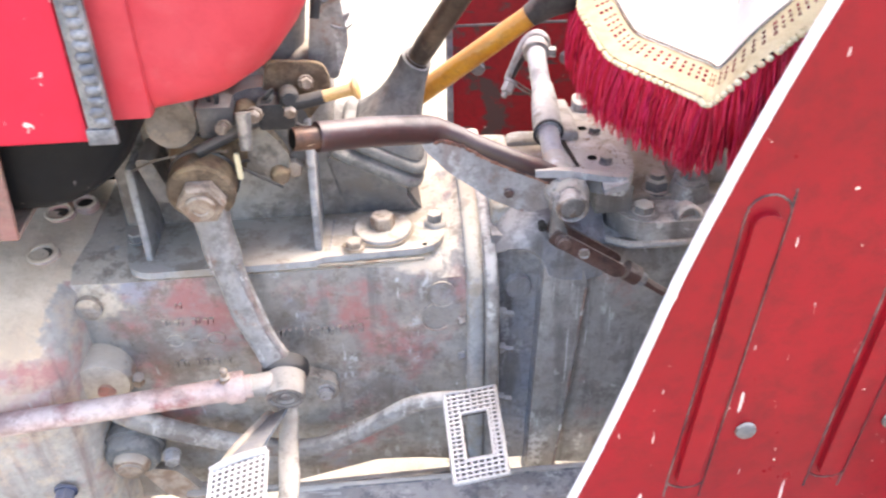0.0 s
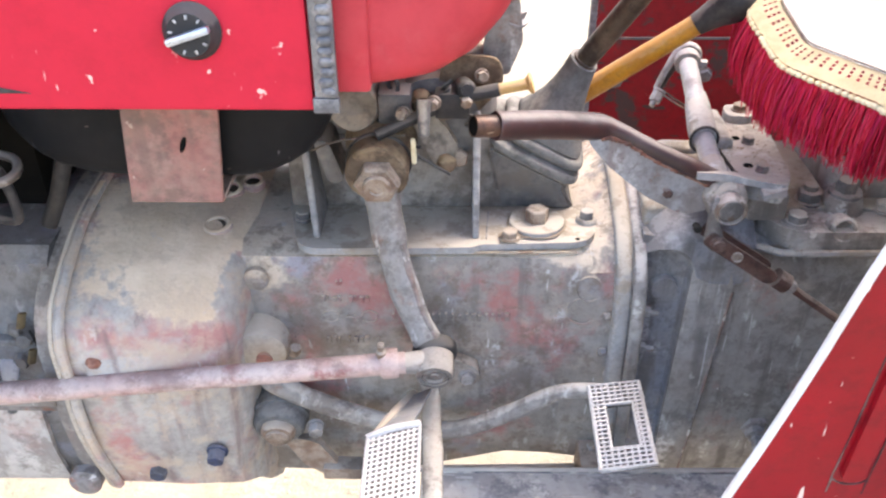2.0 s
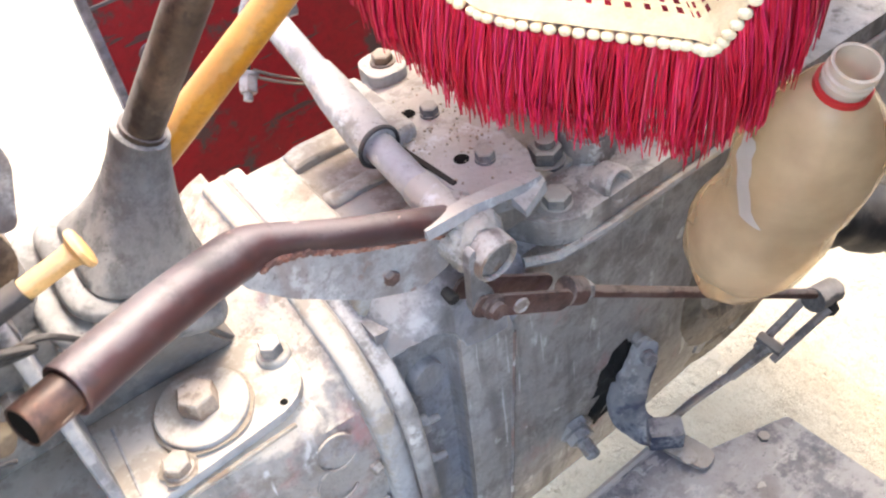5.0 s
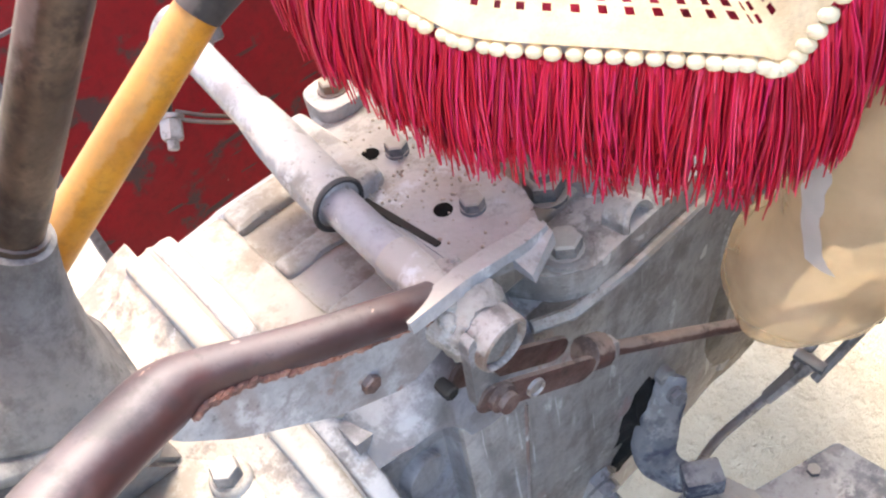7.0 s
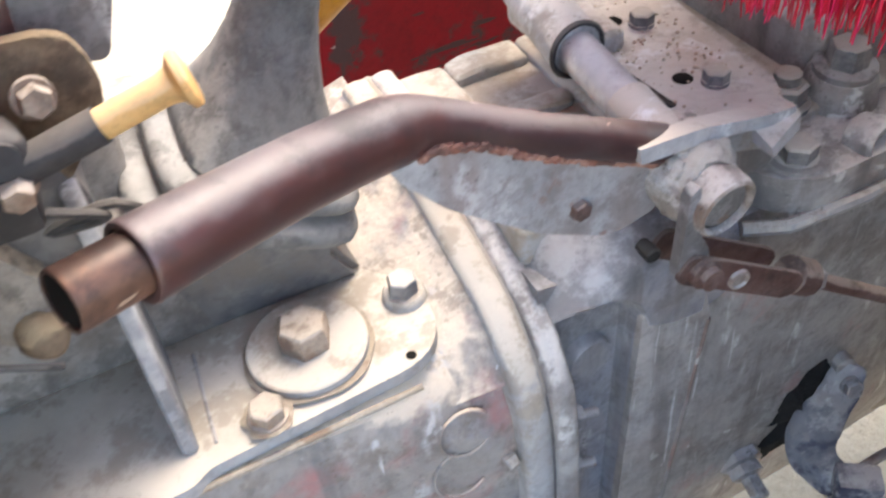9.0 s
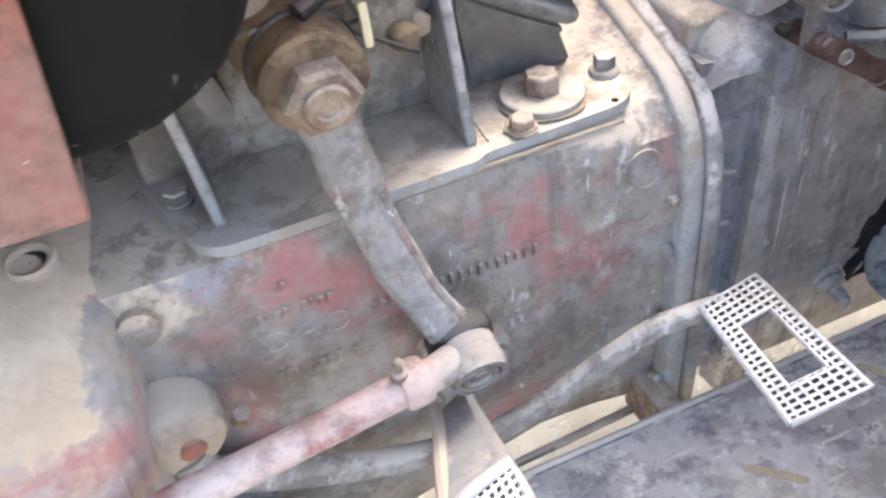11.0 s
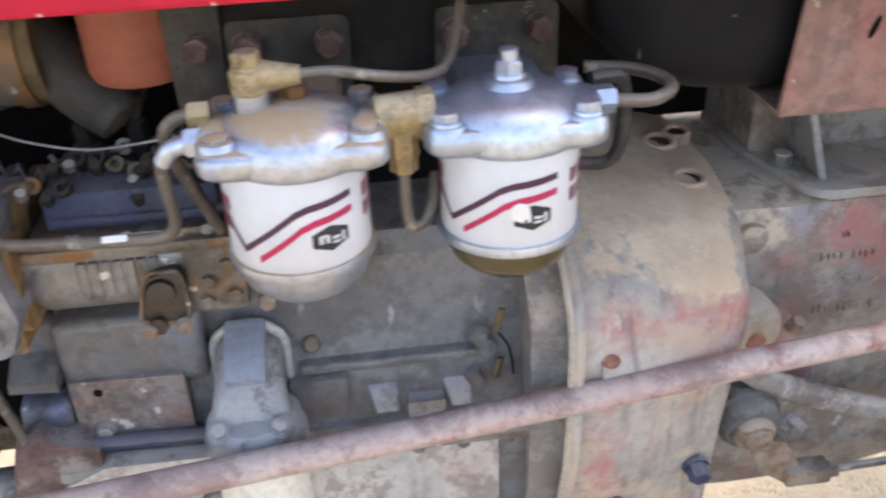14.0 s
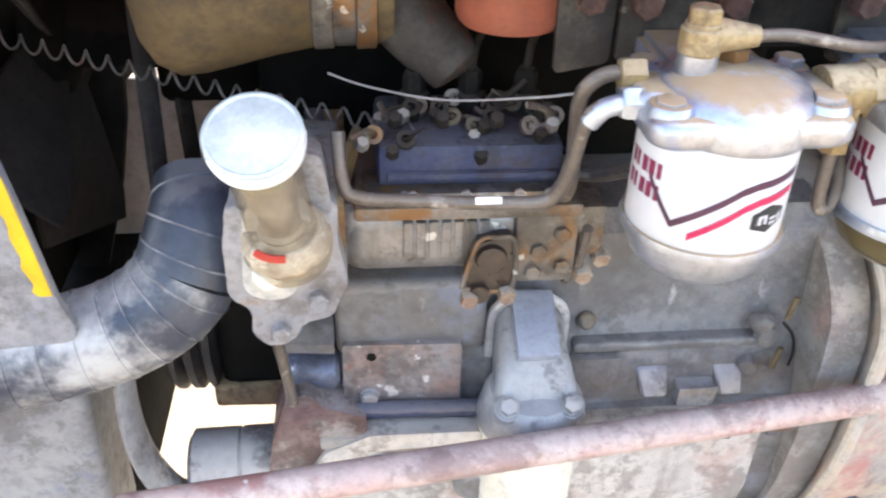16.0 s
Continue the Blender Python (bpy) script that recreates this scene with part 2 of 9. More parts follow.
M_FENDER = shade("red_fender_paint", (0.30, 0.006, 0.014), (0.235, 0.006, 0.012), 5, 0.5, (0.26, 0.10, 0.08), 18, 0.74, 0.02, chips=(0.78, 0.62, 0.52), chip_scale=75, chip_at=0.715, rough=0.30, bump=0.04, gloss=0.25, scratch=(0.74, 0.55, 0.48), scratch_scale=(140, 60, 22), scratch_turn=-28, scratch_at=0.73)
M_FARRED = shade("faded_dark_red_panel", (0.32, 0.006, 0.012), (0.26, 0.008, 0.012), 9, 0.5, (0.085, 0.050, 0.046), 16, 0.59, 0.05, chips=(0.55, 0.42, 0.36), chip_scale=90, chip_at=0.74, rough=0.55, bump=0.15, scratch=(0.085, 0.045, 0.042), scratch_scale=(14, 14, 70), scratch_turn=25, scratch_at=0.66)
M_WHITE = shade("white_edge_trim", (0.80, 0.80, 0.78), (0.66, 0.62, 0.55), 30, 0.4, mottle=0.15, rough=0.45, bump=0.03)
M_WELD = shade("grey_weld_bead", (0.13, 0.13, 0.14), (0.30, 0.29, 0.29), 40, 0.5, (0.50, 0.12, 0.12), 60, 0.7, rough=0.5, metal=0.4, bump=0.2)
M_BLACKTANK = shade("black_plastic_tank", (0.006, 0.006, 0.007), (0.012, 0.0115, 0.012), 10, 0.5, chips=(0.09, 0.07, 0.06), chip_scale=70, chip_at=0.71, dust=(0.22, 0.175, 0.13), dust_amount=0.03, rough=0.5, bump=0.06, gloss=0.13, scratch=(0.11, 0.10, 0.10), scratch_at=0.72)
M_STRAP = shade("faded_red_strap", (0.30, 0.115, 0.095), (0.30, 0.185, 0.155), 10, 0.5, (0.17, 0.12, 0.095), 13, 0.58, 0.08, chips=(0.55, 0.42, 0.34), chip_scale=70, chip_at=0.68, dust=(0.50, 0.38, 0.29), dust_amount=0.4, rough=0.6, bump=0.12, grime=(0.12, 0.085, 0.065), runs=(0.16, 0.10, 0.08))
M_RUBBER = shade("grey_dusty_rubber", (0.12, 0.118, 0.118), (0.18, 0.175, 0.17), 12, 0.5, dust=(0.46, 0.43, 0.39), dust_amount=0.25, rough=0.7, bump=0.35, grain=480, dust_from=0.62, grime=(0.07, 0.065, 0.06))
M_BLACK = shade("black_rubber", (0.018, 0.018, 0.02), (0.045, 0.04, 0.04), 20, 0.5, dust=(0.35, 0.31, 0.27), dust_amount=0.2, rough=0.55, bump=0.08)
M_BROWNLEVER = shade("worn_brown_lever", (0.060, 0.040, 0.027), (0.15, 0.105, 0.070), 18, 0.5, (0.028, 0.018, 0.013), 22, 0.54, dust=GREYDUST, dust_amount=0.15, rough=0.4, metal=0.2, bump=0.1)
M_YELLOW = shade("amber_yellow_paint", (0.52, 0.225, 0.012), (0.40, 0.155, 0.010), 20, 0.5, (0.16, 0.085, 0.025), 35, 0.64, dust=(0.66, 0.50, 0.30), dust_amount=0.2, rough=0.35, bump=0.08)
M_ORANGEPLASTIC = shade("faded_orange_plastic", (0.70, 0.42, 0.16), (0.58, 0.32, 0.11), 25, 0.5, dust=(0.70, 0.55, 0.36), dust_amount=0.3, rough=0.5, bump=0.05)
M_LINK = shade("faded_pink_grey_rod", (0.48, 0.325, 0.295), (0.55, 0.445, 0.41), 12, 0.5, (0.27, 0.075, 0.07), 16, 0.57, 0.08, chips=(0.60, 0.55, 0.52), chip_scale=80, chip_at=0.70, dust=(0.50, 0.43, 0.39), dust_amount=0.25, rough=0.42, bump=0.12, gloss=0.5, grime=(0.20, 0.13, 0.12))
M_OIL = shade("black_oil_dirt", (0.008, 0.0075, 0.007), (0.02, 0.018, 0.016), 40, 0.5, rough=0.85, bump=0.6, grain=500)
# Near-black base with a little brown dust, for sheet and small parts.
M_DARKSHEET = shade("near_black_sheet", (0.014, 0.013, 0.0125), (0.026, 0.023, 0.021), 12, 0.5, dust=(0.16, 0.135, 0.11), dust_amount=0.2, rough=0.8, bump=0.15, gloss=0.12)
M_WELDRUST = shade("ragged_rusty_weld", (0.22, 0.085, 0.055), (0.36, 0.20, 0.15), 90, 0.5, (0.10, 0.05, 0.04), 60, 0.55, rough=0.75, bump=0.3)
M_STAIN = shade("tan_rust_stain", (0.30, 0.245, 0.185), (0.38, 0.33, 0.27), 40, 0.5, (0.22, 0.155, 0.11), 40, 0.6, rough=0.85, bump=0.2)
M_PAD = shade("worn_aluminium_pad", (0.50, 0.50, 0.51), (0.40, 0.39, 0.385), 30, 0.5, dust=(0.62, 0.57, 0.52), dust_amount=0.2, rough=0.42, metal=0.55, bump=0.1)
# Dark brown plate that shows between the bars of the tread grid.
M_PADGAP = shade("dark_brown_pad_recess", (0.075, 0.062, 0.055), (0.12, 0.10, 0.085), 40, 0.5, rough=0.9, bump=0.1)
M_FOOT = shade("scuffed_blue_grey_plate", (0.25, 0.265, 0.31), (0.36, 0.36, 0.37), 10, 0.5, (0.045, 0.05, 0.085), 18, 0.525, 0.05, scratch=(0.42, 0.41, 0.40), scratch_scale=(20, 120, 60), scratch_turn=20, scratch_at=0.66, chips=(0.48, 0.44, 0.40), chip_scale=45, chip_at=0.66, dust=(0.50, 0.46, 0.41), dust_amount=0.4, rough=0.6, bump=0.15, grime=(0.085, 0.088, 0.11), scuff=(0.50, 0.48, 0.45), scuff_at=0.58)
M_FILTERWHITE = shade("white_filter_paint", (0.62, 0.62, 0.63), (0.57, 0.56, 0.565), 12, 0.4, mottle=0.08, dust=(0.66, 0.60, 0.52), dust_amount=0.15, rough=0.35, bump=0.02, coat=0.2)
M_STRIPEDARK = shade("plum_label_ink", (0.085, 0.03, 0.055), rough=0.4, bump=0.0)
M_STRIPERED = shade("crimson_label_ink", (0.52, 0.02, 0.085), (0.46, 0.03, 0.08), 40, 0.5, rough=0.4, bump=0.0)
M_LETTER = shade("maroon_label_ink", (0.22, 0.02, 0.06), rough=0.4, bump=0.0)
M_INK = shade("black_label_ink", (0.03, 0.03, 0.03), rough=0.5, bump=0.0)
M_ALU = shade("bright_die_cast_aluminium", (0.54, 0.60, 0.69), (0.40, 0.46, 0.56), 18, 0.5, dust=(0.56, 0.53, 0.50), dust_amount=0.10, rough=0.30, metal=0.85, bump=0.08)
M_ALUDUST = shade("dusty_die_cast_aluminium", (0.50, 0.51, 0.54), (0.40, 0.43, 0.50), 14, 0.5, (0.36, 0.40, 0.54), 20, 0.58, 0.05, dust=(0.42, 0.31, 0.19), dust_amount=0.72, dust_edge=0.13, rough=0.30, metal=0.8, bump=0.12, dust_from=0.82)
M_BRASS = shade("dusty_brass_fitting", (0.40, 0.28, 0.13), (0.46, 0.37, 0.24), 30, 0.5, grime=(0.14, 0.10, 0.06), dust=(0.52, 0.41, 0.27), dust_amount=0.5, rough=0.5, metal=0.4, bump=0.08)
M_PIPE = shade("dull_steel_pipe", (0.165, 0.14, 0.12), (0.115, 0.09, 0.075), 30, 0.5, (0.36, 0.32, 0.28), 40, 0.62, dust=(0.38, 0.31, 0.24), dust_amount=0.25, rough=0.34, metal=0.45, bump=0.05)
M_ENGINE = shade("oily_grey_engine_block", (0.125, 0.118, 0.116), (0.18, 0.172, 0.168), 9, 0.5, (0.155, 0.165, 0.205), 12, 0.60, 0.06, dust=(0.40, 0.37, 0.35), dust_amount=0.27, rough=0.5, gloss=0.5, bump=0.6, grime=(0.095, 0.082, 0.075), runs=(0.13, 0.115, 0.105), scuff=(0.40, 0.385, 0.37), scuff_at=0.65)
M_ENDPLATE = shade("dusty_grey_end_plate", (0.35, 0.33, 0.312), (0.26, 0.242, 0.23), 8, 0.5, (0.34, 0.24, 0.22), 10, 0.60, 0.08, dust=(0.52, 0.46, 0.39), dust_amount=0.55, rough=0.72, bump=0.3, runs=(0.17, 0.145, 0.13), scratch=(0.50, 0.47, 0.44), scratch_at=0.72, grime=(0.15, 0.125, 0.11))
M_PALECAST = shade("pale_grey_engine_casting", (0.55, 0.52, 0.49), (0.45, 0.42, 0.395), 8, 0.5, (0.42, 0.31, 0.28), 10, 0.62, 0.08, dust=(0.56, 0.51, 0.45), dust_amount=0.5, rough=0.72, bump=0.3, runs=(0.22, 0.19, 0.175), scratch=(0.55, 0.53, 0.50), scratch_at=0.72, grime=(0.16, 0.13, 0.115))
# Near-black: the shade deep in the bay and in bores is in this colour.
M_DARK = shade("shade_black_metal", (0.006, 0.006, 0.006), (0.012, 0.011, 0.010), 12, 0.5, dust=(0.03, 0.026, 0.022), dust_amount=0.2, rough=0.9, bump=0.2, gloss=0.04)
M_RUSTPLATE = shade("rusty_grey_side_plate", (0.235, 0.215, 0.205), (0.25, 0.165, 0.14), 20, 0.5, (0.30, 0.115, 0.075), 22, 0.63, 0.06, chips=(0.52, 0.48, 0.45), chip_scale=50, chip_at=0.64, dust=(0.36, 0.32, 0.30), dust_amount=0.35, rough=0.65, bump=0.25, grime=(0.085, 0.065, 0.055))
M_PUMP = shade("oily_brown_pump_body", (0.12, 0.105, 0.09), (0.23, 0.21, 0.19), 16, 0.5, (0.20, 0.10, 0.04), 12, 0.555, 0.06, chips=(0.46, 0.44, 0.40), chip_scale=55, chip_at=0.66, dust=(0.34, 0.25, 0.16), dust_amount=0.32, rough=0.34, metal=0.25, bump=0.2, grime=(0.05, 0.04, 0.03))
M_PUMPGREY = shade("oily_grey_pump_metal", (0.25, 0.24, 0.235), (0.13, 0.11, 0.09), 14, 0.5, (0.24, 0.125, 0.05), 16, 0.56, 0.07, chips=(0.55, 0.53, 0.50), chip_scale=50, chip_at=0.66, rough=0.30, metal=0.5, bump=0.2, grime=(0.07, 0.055, 0.042), runs=(0.12, 0.095, 0.07))
M_PUMPBLUE = shade("blue_pump_head", (0.034, 0.050, 0.115), (0.075, 0.085, 0.12), 25, 0.5, grime=(0.04, 0.036, 0.033), dust=(0.34, 0.31, 0.29), dust_amount=0.28, rough=0.5, metal=0.2, bump=0.15)
M_TIMING = shade("dusty_aluminium_cover", (0.36, 0.36, 0.38), (0.25, 0.255, 0.285), 14, 0.5, (0.30, 0.22, 0.16), 20, 0.64, 0.06, dust=(0.50, 0.45, 0.40), dust_amount=0.35, rough=0.42, metal=0.4, bump=0.25, grime=(0.12, 0.10, 0.085))
M_CAP = shade("glassy_pale_cap", (0.56, 0.61, 0.59), (0.42, 0.47, 0.465), 40, 0.5, mottle=0.3, chips=(0.62, 0.68, 0.68), chip_scale=45, chip_at=0.60, rough=0.10, bump=0.10, gloss=0.8)
M_CAPWHITE = shade("milky_white_cap", (0.80, 0.82, 0.80), (0.68, 0.68, 0.62), 25, 0.4, mottle=0.12, rough=0.3, bump=0.05, gloss=0.5)
M_CAPRIM = shade("pale_dusty_filler_metal", (0.48, 0.465, 0.43), (0.40, 0.37, 0.32), 25, 0.5, rough=0.4, bump=0.05)
M_NECK = shade("stained_filler_neck", (0.30, 0.255, 0.20), (0.13, 0.10, 0.075), 30, 0.5, (0.60, 0.50, 0.36), 25, 0.6, dust=(0.6, 0.52, 0.42), dust_amount=0.3, rough=0.5, bump=0.2)
M_REDSEAL = shade("red_seal_paste", (0.62, 0.06, 0.03), rough=0.5, bump=0.1)
M_HOSE, M_HOSEMID, M_HOSEWORN = [shade(n, (0.022, 0.03, 0.052), (0.055, 0.062, 0.078), 8, 0.5, (0.38, 0.37, 0.355), 12, at, 0.10, dust=(0.50, 0.48, 0.46), dust_amount=amount, rough=0.34, bump=0.05, dust_from=0.7, gloss=0.5) for n, at, amount in (("navy_wound_hose", 0.68, 0.12), ("worn_navy_wound_hose", 0.56, 0.25), ("silvery_worn_wound_hose", 0.515, 0.3))]
M_TANPIPE = shade("ochre_dusty_manifold", (0.105, 0.072, 0.032), (0.165, 0.118, 0.062), 9, 0.5, (0.09, 0.065, 0.04), 14, 0.57, 0.1, dust=(0.34, 0.26, 0.16), dust_amount=0.18, rough=0.75, bump=0.25, grime=(0.06, 0.045, 0.03))
M_ORUST = shade("orange_rusty_dirt", (0.235, 0.125, 0.055), (0.31, 0.19, 0.095), 18, 0.5, (0.13, 0.075, 0.04), 24, 0.58, 0.07, dust=(0.42, 0.32, 0.20), dust_amount=0.4, rough=0.8, bump=0.3, grime=(0.07, 0.042, 0.026))
M_AXLE = shade("brown_dusted_casting", (0.27, 0.235, 0.20), (0.20, 0.165, 0.13), 14, 0.5, (0.13, 0.10, 0.075), 16, 0.58, 0.08, dust=(0.46, 0.38, 0.29), dust_amount=0.5, rough=0.8, bump=0.35, grime=(0.07, 0.055, 0.045))
M_TANDIRT = shade("brown_caked_dirt", (0.175, 0.12, 0.078), (0.25, 0.185, 0.125), 14, 0.5, (0.10, 0.062, 0.038), 18, 0.56, 0.08, dust=(0.44, 0.33, 0.20), dust_amount=0.35, rough=0.8, bump=0.4, grime=(0.05, 0.036, 0.026))
M_ORANGE = shade("orange_red_filter_can", (0.34, 0.095, 0.055), (0.27, 0.08, 0.045), 12, 0.5, rough=0.45, bump=0.05)
M_SPRING = shade("plain_spring_wire", (0.42, 0.41, 0.40), rough=0.4, metal=0.2, bump=0.0)
M_YELLOWTRIM = shade("yellow_decal_edge", (0.80, 0.50, 0.02), rough=0.5, bump=0.02)
M_GREYPAINT = shade("dull_grey_panel_paint", (0.23, 0.225, 0.235), (0.30, 0.295, 0.295), 10, 0.5, (0.16, 0.17, 0.22), 14, 0.6, grime=(0.09, 0.08, 0.075), dust=(0.50, 0.47, 0.44), dust_amount=0.4, rough=0.6, bump=0.12)
M_CREAM = shade("cream_lace_cotton", (0.78, 0.68, 0.46), (0.70, 0.58, 0.36), 60, 0.5, mottle=0.25, rough=0.95, bump=0.3, grain=900)
M_CLOTH = shade("white_seat_cloth", (0.84, 0.82, 0.78), (0.78, 0.75, 0.70), 10, 0.4, mottle=0.1, rough=0.95, bump=0.2, grain=900)
M_CUSHION = shade("black_seat_vinyl", (0.03, 0.028, 0.03), (0.05, 0.045, 0.045), 12, 0.5, rough=0.5, bump=0.1)
M_REDCLOTH = shade("crimson_backing_cloth", (0.42, 0.012, 0.05), (0.10, 0.01, 0.03), 20, 0.5, rough=0.9, bump=0.2)
M_BOTTLERED = shade("red_bottle_ring", (0.62, 0.03, 0.03), rough=0.4, bump=0.0)
M_GREEN = shade("green_plastic_knob", (0.10, 0.50, 0.30), rough=0.4, bump=0.0)
M_TYRE = shade("black_tyre_rubber", (0.03, 0.03, 0.032), (0.06, 0.056, 0.052), 12, 0.5, dust=(0.40, 0.35, 0.29), dust_amount=0.3, rough=0.8, bump=0.2)


def clear(name, color, amount, rough=0.15, dirt=(0.6, 0.5, 0.38), dirt_at=0.45):
    """Clear plastic or glass that lets part of the light straight through, under an uneven film of dirt."""
    m = bpy.data.materials.new(name)
    m.use_nodes = True
    t = m.node_tree
    bs = t.nodes["Principled BSDF"]
    out = t.nodes["Material Output"]
    geo = t.nodes.new("ShaderNodeNewGeometry")
    n = t.nodes.new("ShaderNodeTexNoise")
    n.inputs["Scale"].default_value, n.inputs["Detail"].default_value = 22, 5
    t.links.new(geo.outputs["Position"], n.inputs["Vector"])
    r = t.nodes.new("ShaderNodeMapRange")
    r.inputs["From Min"].default_value, r.inputs["From Max"].default_value = dirt_at - 0.15, dirt_at + 0.2
    r.inputs["To Min"].default_value, r.inputs["To Max"].default_value = 1 - amount, min(1.0, 1.25 - amount)
    t.links.new(n.outputs["Fac"], r.inputs["Value"])
    bs.inputs["Base Color"].default_value = (*dirt, 1)
    bs.inputs["Roughness"].default_value = rough
    tr = t.nodes.new("ShaderNodeBsdfTransparent")
    tr.inputs["Color"].default_value = (*color, 1)
    mx = t.nodes.new("ShaderNodeMixShader")
    t.links.new(r.outputs[0], mx.inputs[0])
    t.links.new(tr.outputs[0], mx.inputs[1])
    t.links.new(bs.outputs[0], mx.inputs[2])
    t.links.new(mx.outputs[0], out.inputs["Surface"])
    return m


M_BOTTLE = clear("dirty_clear_plastic", (0.96, 0.88, 0.74), 0.58, 0.10, (0.68, 0.51, 0.32), 0.5)
M_NECKCLEAR = clear("clear_bottle_neck", (0.95, 0.90, 0.82), 0.60, 0.05, (0.74, 0.67, 0.57), 0.5)
M_LABEL = clear("thin_label_film", (0.95, 0.94, 0.93), 0.35, 0.12, (0.66, 0.655, 0.66), 0.5)
M_NECKTUBE = clear("stained_clear_filler_tube", (0.90, 0.84, 0.74), 0.80, 0.06, (0.42, 0.36, 0.29), 0.58)
M_RIMCLEAR = clear("greenish_clear_rim", (0.86, 0.86, 0.70), 0.5, 0.08, (0.62, 0.60, 0.46), 0.5)
M_BOWL = clear("amber_glass_bowl", (0.45, 0.36, 0.12), 0.45, 0.06, (0.13, 0.10, 0.045), 0.5)


def sand():
    m = bpy.data.materials.new("pale_sandy_earth")
    m.use_nodes = True
    t = m.node_tree
    bs = t.nodes["Principled BSDF"]
    geo = t.nodes.new("ShaderNodeNewGeometry")

    def tex(scale, detail=6):
        n = t.nodes.new("ShaderNodeTexNoise")
        n.inputs["Scale"].default_value, n.inputs["Detail"].default_value, n.inputs["Roughness"].default_value = scale, detail, 0.65
        t.links.new(geo.outputs["Position"], n.inputs["Vector"])
        return n.outputs["Fac"]
    ramp = t.nodes.new("ShaderNodeValToRGB")
    e = ramp.color_ramp.elements
    e[0].position, e[0].color = 0.3, (0.45, 0.365, 0.25, 1)
    e[1].position, e[1].color = 0.7, (0.61, 0.525, 0.39, 1)
    t.links.new(tex(9), ramp.inputs[0])
    t.links.new(ramp.outputs[0], bs.inputs["Base Color"])
    bs.inputs["Roughness"].default_value = 0.95
    prev = None
    for scale, dist in ((12, 0.06), (55, 0.02), (320, 0.004)):
        b = t.nodes.new("ShaderNodeBump")
        b.inputs["Strength"].default_value, b.inputs["Distance"].default_value = 0.9, dist
        t.links.new(tex(scale), b.inputs["Height"])
        if prev:
            t.links.new(prev, b.inputs["Normal"])
        prev = b.outputs[0]
    t.links.new(prev, bs.inputs["Normal"])
    return m


M_SAND = sand()


def threads():
    """Dyed cotton threads, each strand its own red."""
    m = bpy.data.materials.new("crimson_fringe_thread")
    m.use_nodes = True
    t = m.node_tree
    bs = t.nodes["Principled BSDF"]
    geo = t.nodes.new("ShaderNodeNewGeometry")
    ramp = t.nodes.new("ShaderNodeValToRGB")
    e = ramp.color_ramp.elements
    e[0].position, e[0].color = 0.0, (0.28, 0.005, 0.018, 1)
    e[1].position, e[1].color = 1.0, (0.74, 0.065, 0.125, 1)
    for at, c in ((0.25, (0.52, 0.006, 0.026)), (0.6, (0.62, 0.010, 0.046)), (0.85, (0.64, 0.016, 0.11))):
        e.new(at).color = (*c, 1)
    t.links.new(geo.outputs["Random Per Island"], ramp.inputs[0])
    t.links.new(ramp.outputs[0], bs.inputs["Base Color"])
    bs.inputs["Roughness"].default_value = 0.55
    bs.inputs["Specular IOR Level"].default_value = 0.3
    return m


M_FRINGE = threads()


# ---- builders ----
def V(*p):
    return Vector(p)


def thing(name, at, label, category, group="", kind=""):
    ob = new(name)
    ob.empty_display_size = 0.05
    ob.location = at
    return tagged(ob, label, category, group, kind)


def part(name, bm, material, parent, label="", angle=38, kind=""):
    """Links a bmesh, given in world places, as one mesh object under a thing or a part of it."""
    top = parent
    while top.parent:
        top = top.parent
    bmesh.ops.translate(bm, verts=bm.verts, vec=-top.location)
    bmesh.ops.recalc_face_normals(bm, faces=bm.faces)
    me = bpy.data.meshes.new(name)
    bm.to_mesh(me)
    bm.free()
    for p in me.polygons:
        p.use_smooth = True
    me.set_sharp_from_angle(angle=radians(angle))
    me.materials.append(material)
    ob = new(name, me)
    ob.parent = parent
    return tagged(ob, label, "", "", kind)


def solo(name, bm, material, at, label, category, group="", kind="", angle=38):
    """A thing that is one mesh."""
    at = Vector(at)
    bmesh.ops.translate(bm, verts=bm.verts, vec=-at)
    bmesh.ops.recalc_face_normals(bm, faces=bm.faces)
    me = bpy.data.meshes.new(name)
    bm.to_mesh(me)
    bm.free()
    for p in me.polygons:
        p.use_smooth = True
    me.set_sharp_from_angle(angle=radians(angle))
    me.materials.append(material)
    ob = new(name, me)
    ob.location = at
    return tagged(ob, label, category, group, kind)


def along(at, d, up=(0, 0, 1)):
    """A frame at a place whose z runs along d."""
    d = Vector(d).normalized()
    return Matrix.Translation(Vector(at)) @ d.to_track_quat("Z", "Y").to_matrix().to_4x4()


def glide(pts, k=6):
    """A smooth line through the points."""
    pts = [Vector(p) for p in pts]
    out = []
    for i in range(len(pts) - 1):
        p0, p1, p2, p3 = pts[max(i - 1, 0)], pts[i], pts[i + 1], pts[min(i + 2, len(pts) - 1)]
        for j in range(k):
            t = j / k
            out.append(0.5 * ((2 * p1) + (p2 - p0) * t + (2 * p0 - 5 * p1 + 4 * p2 - p3) * t * t + (3 * p1 - p0 - 3 * p2 + p3) * t ** 3))
    return out + [pts[-1]]


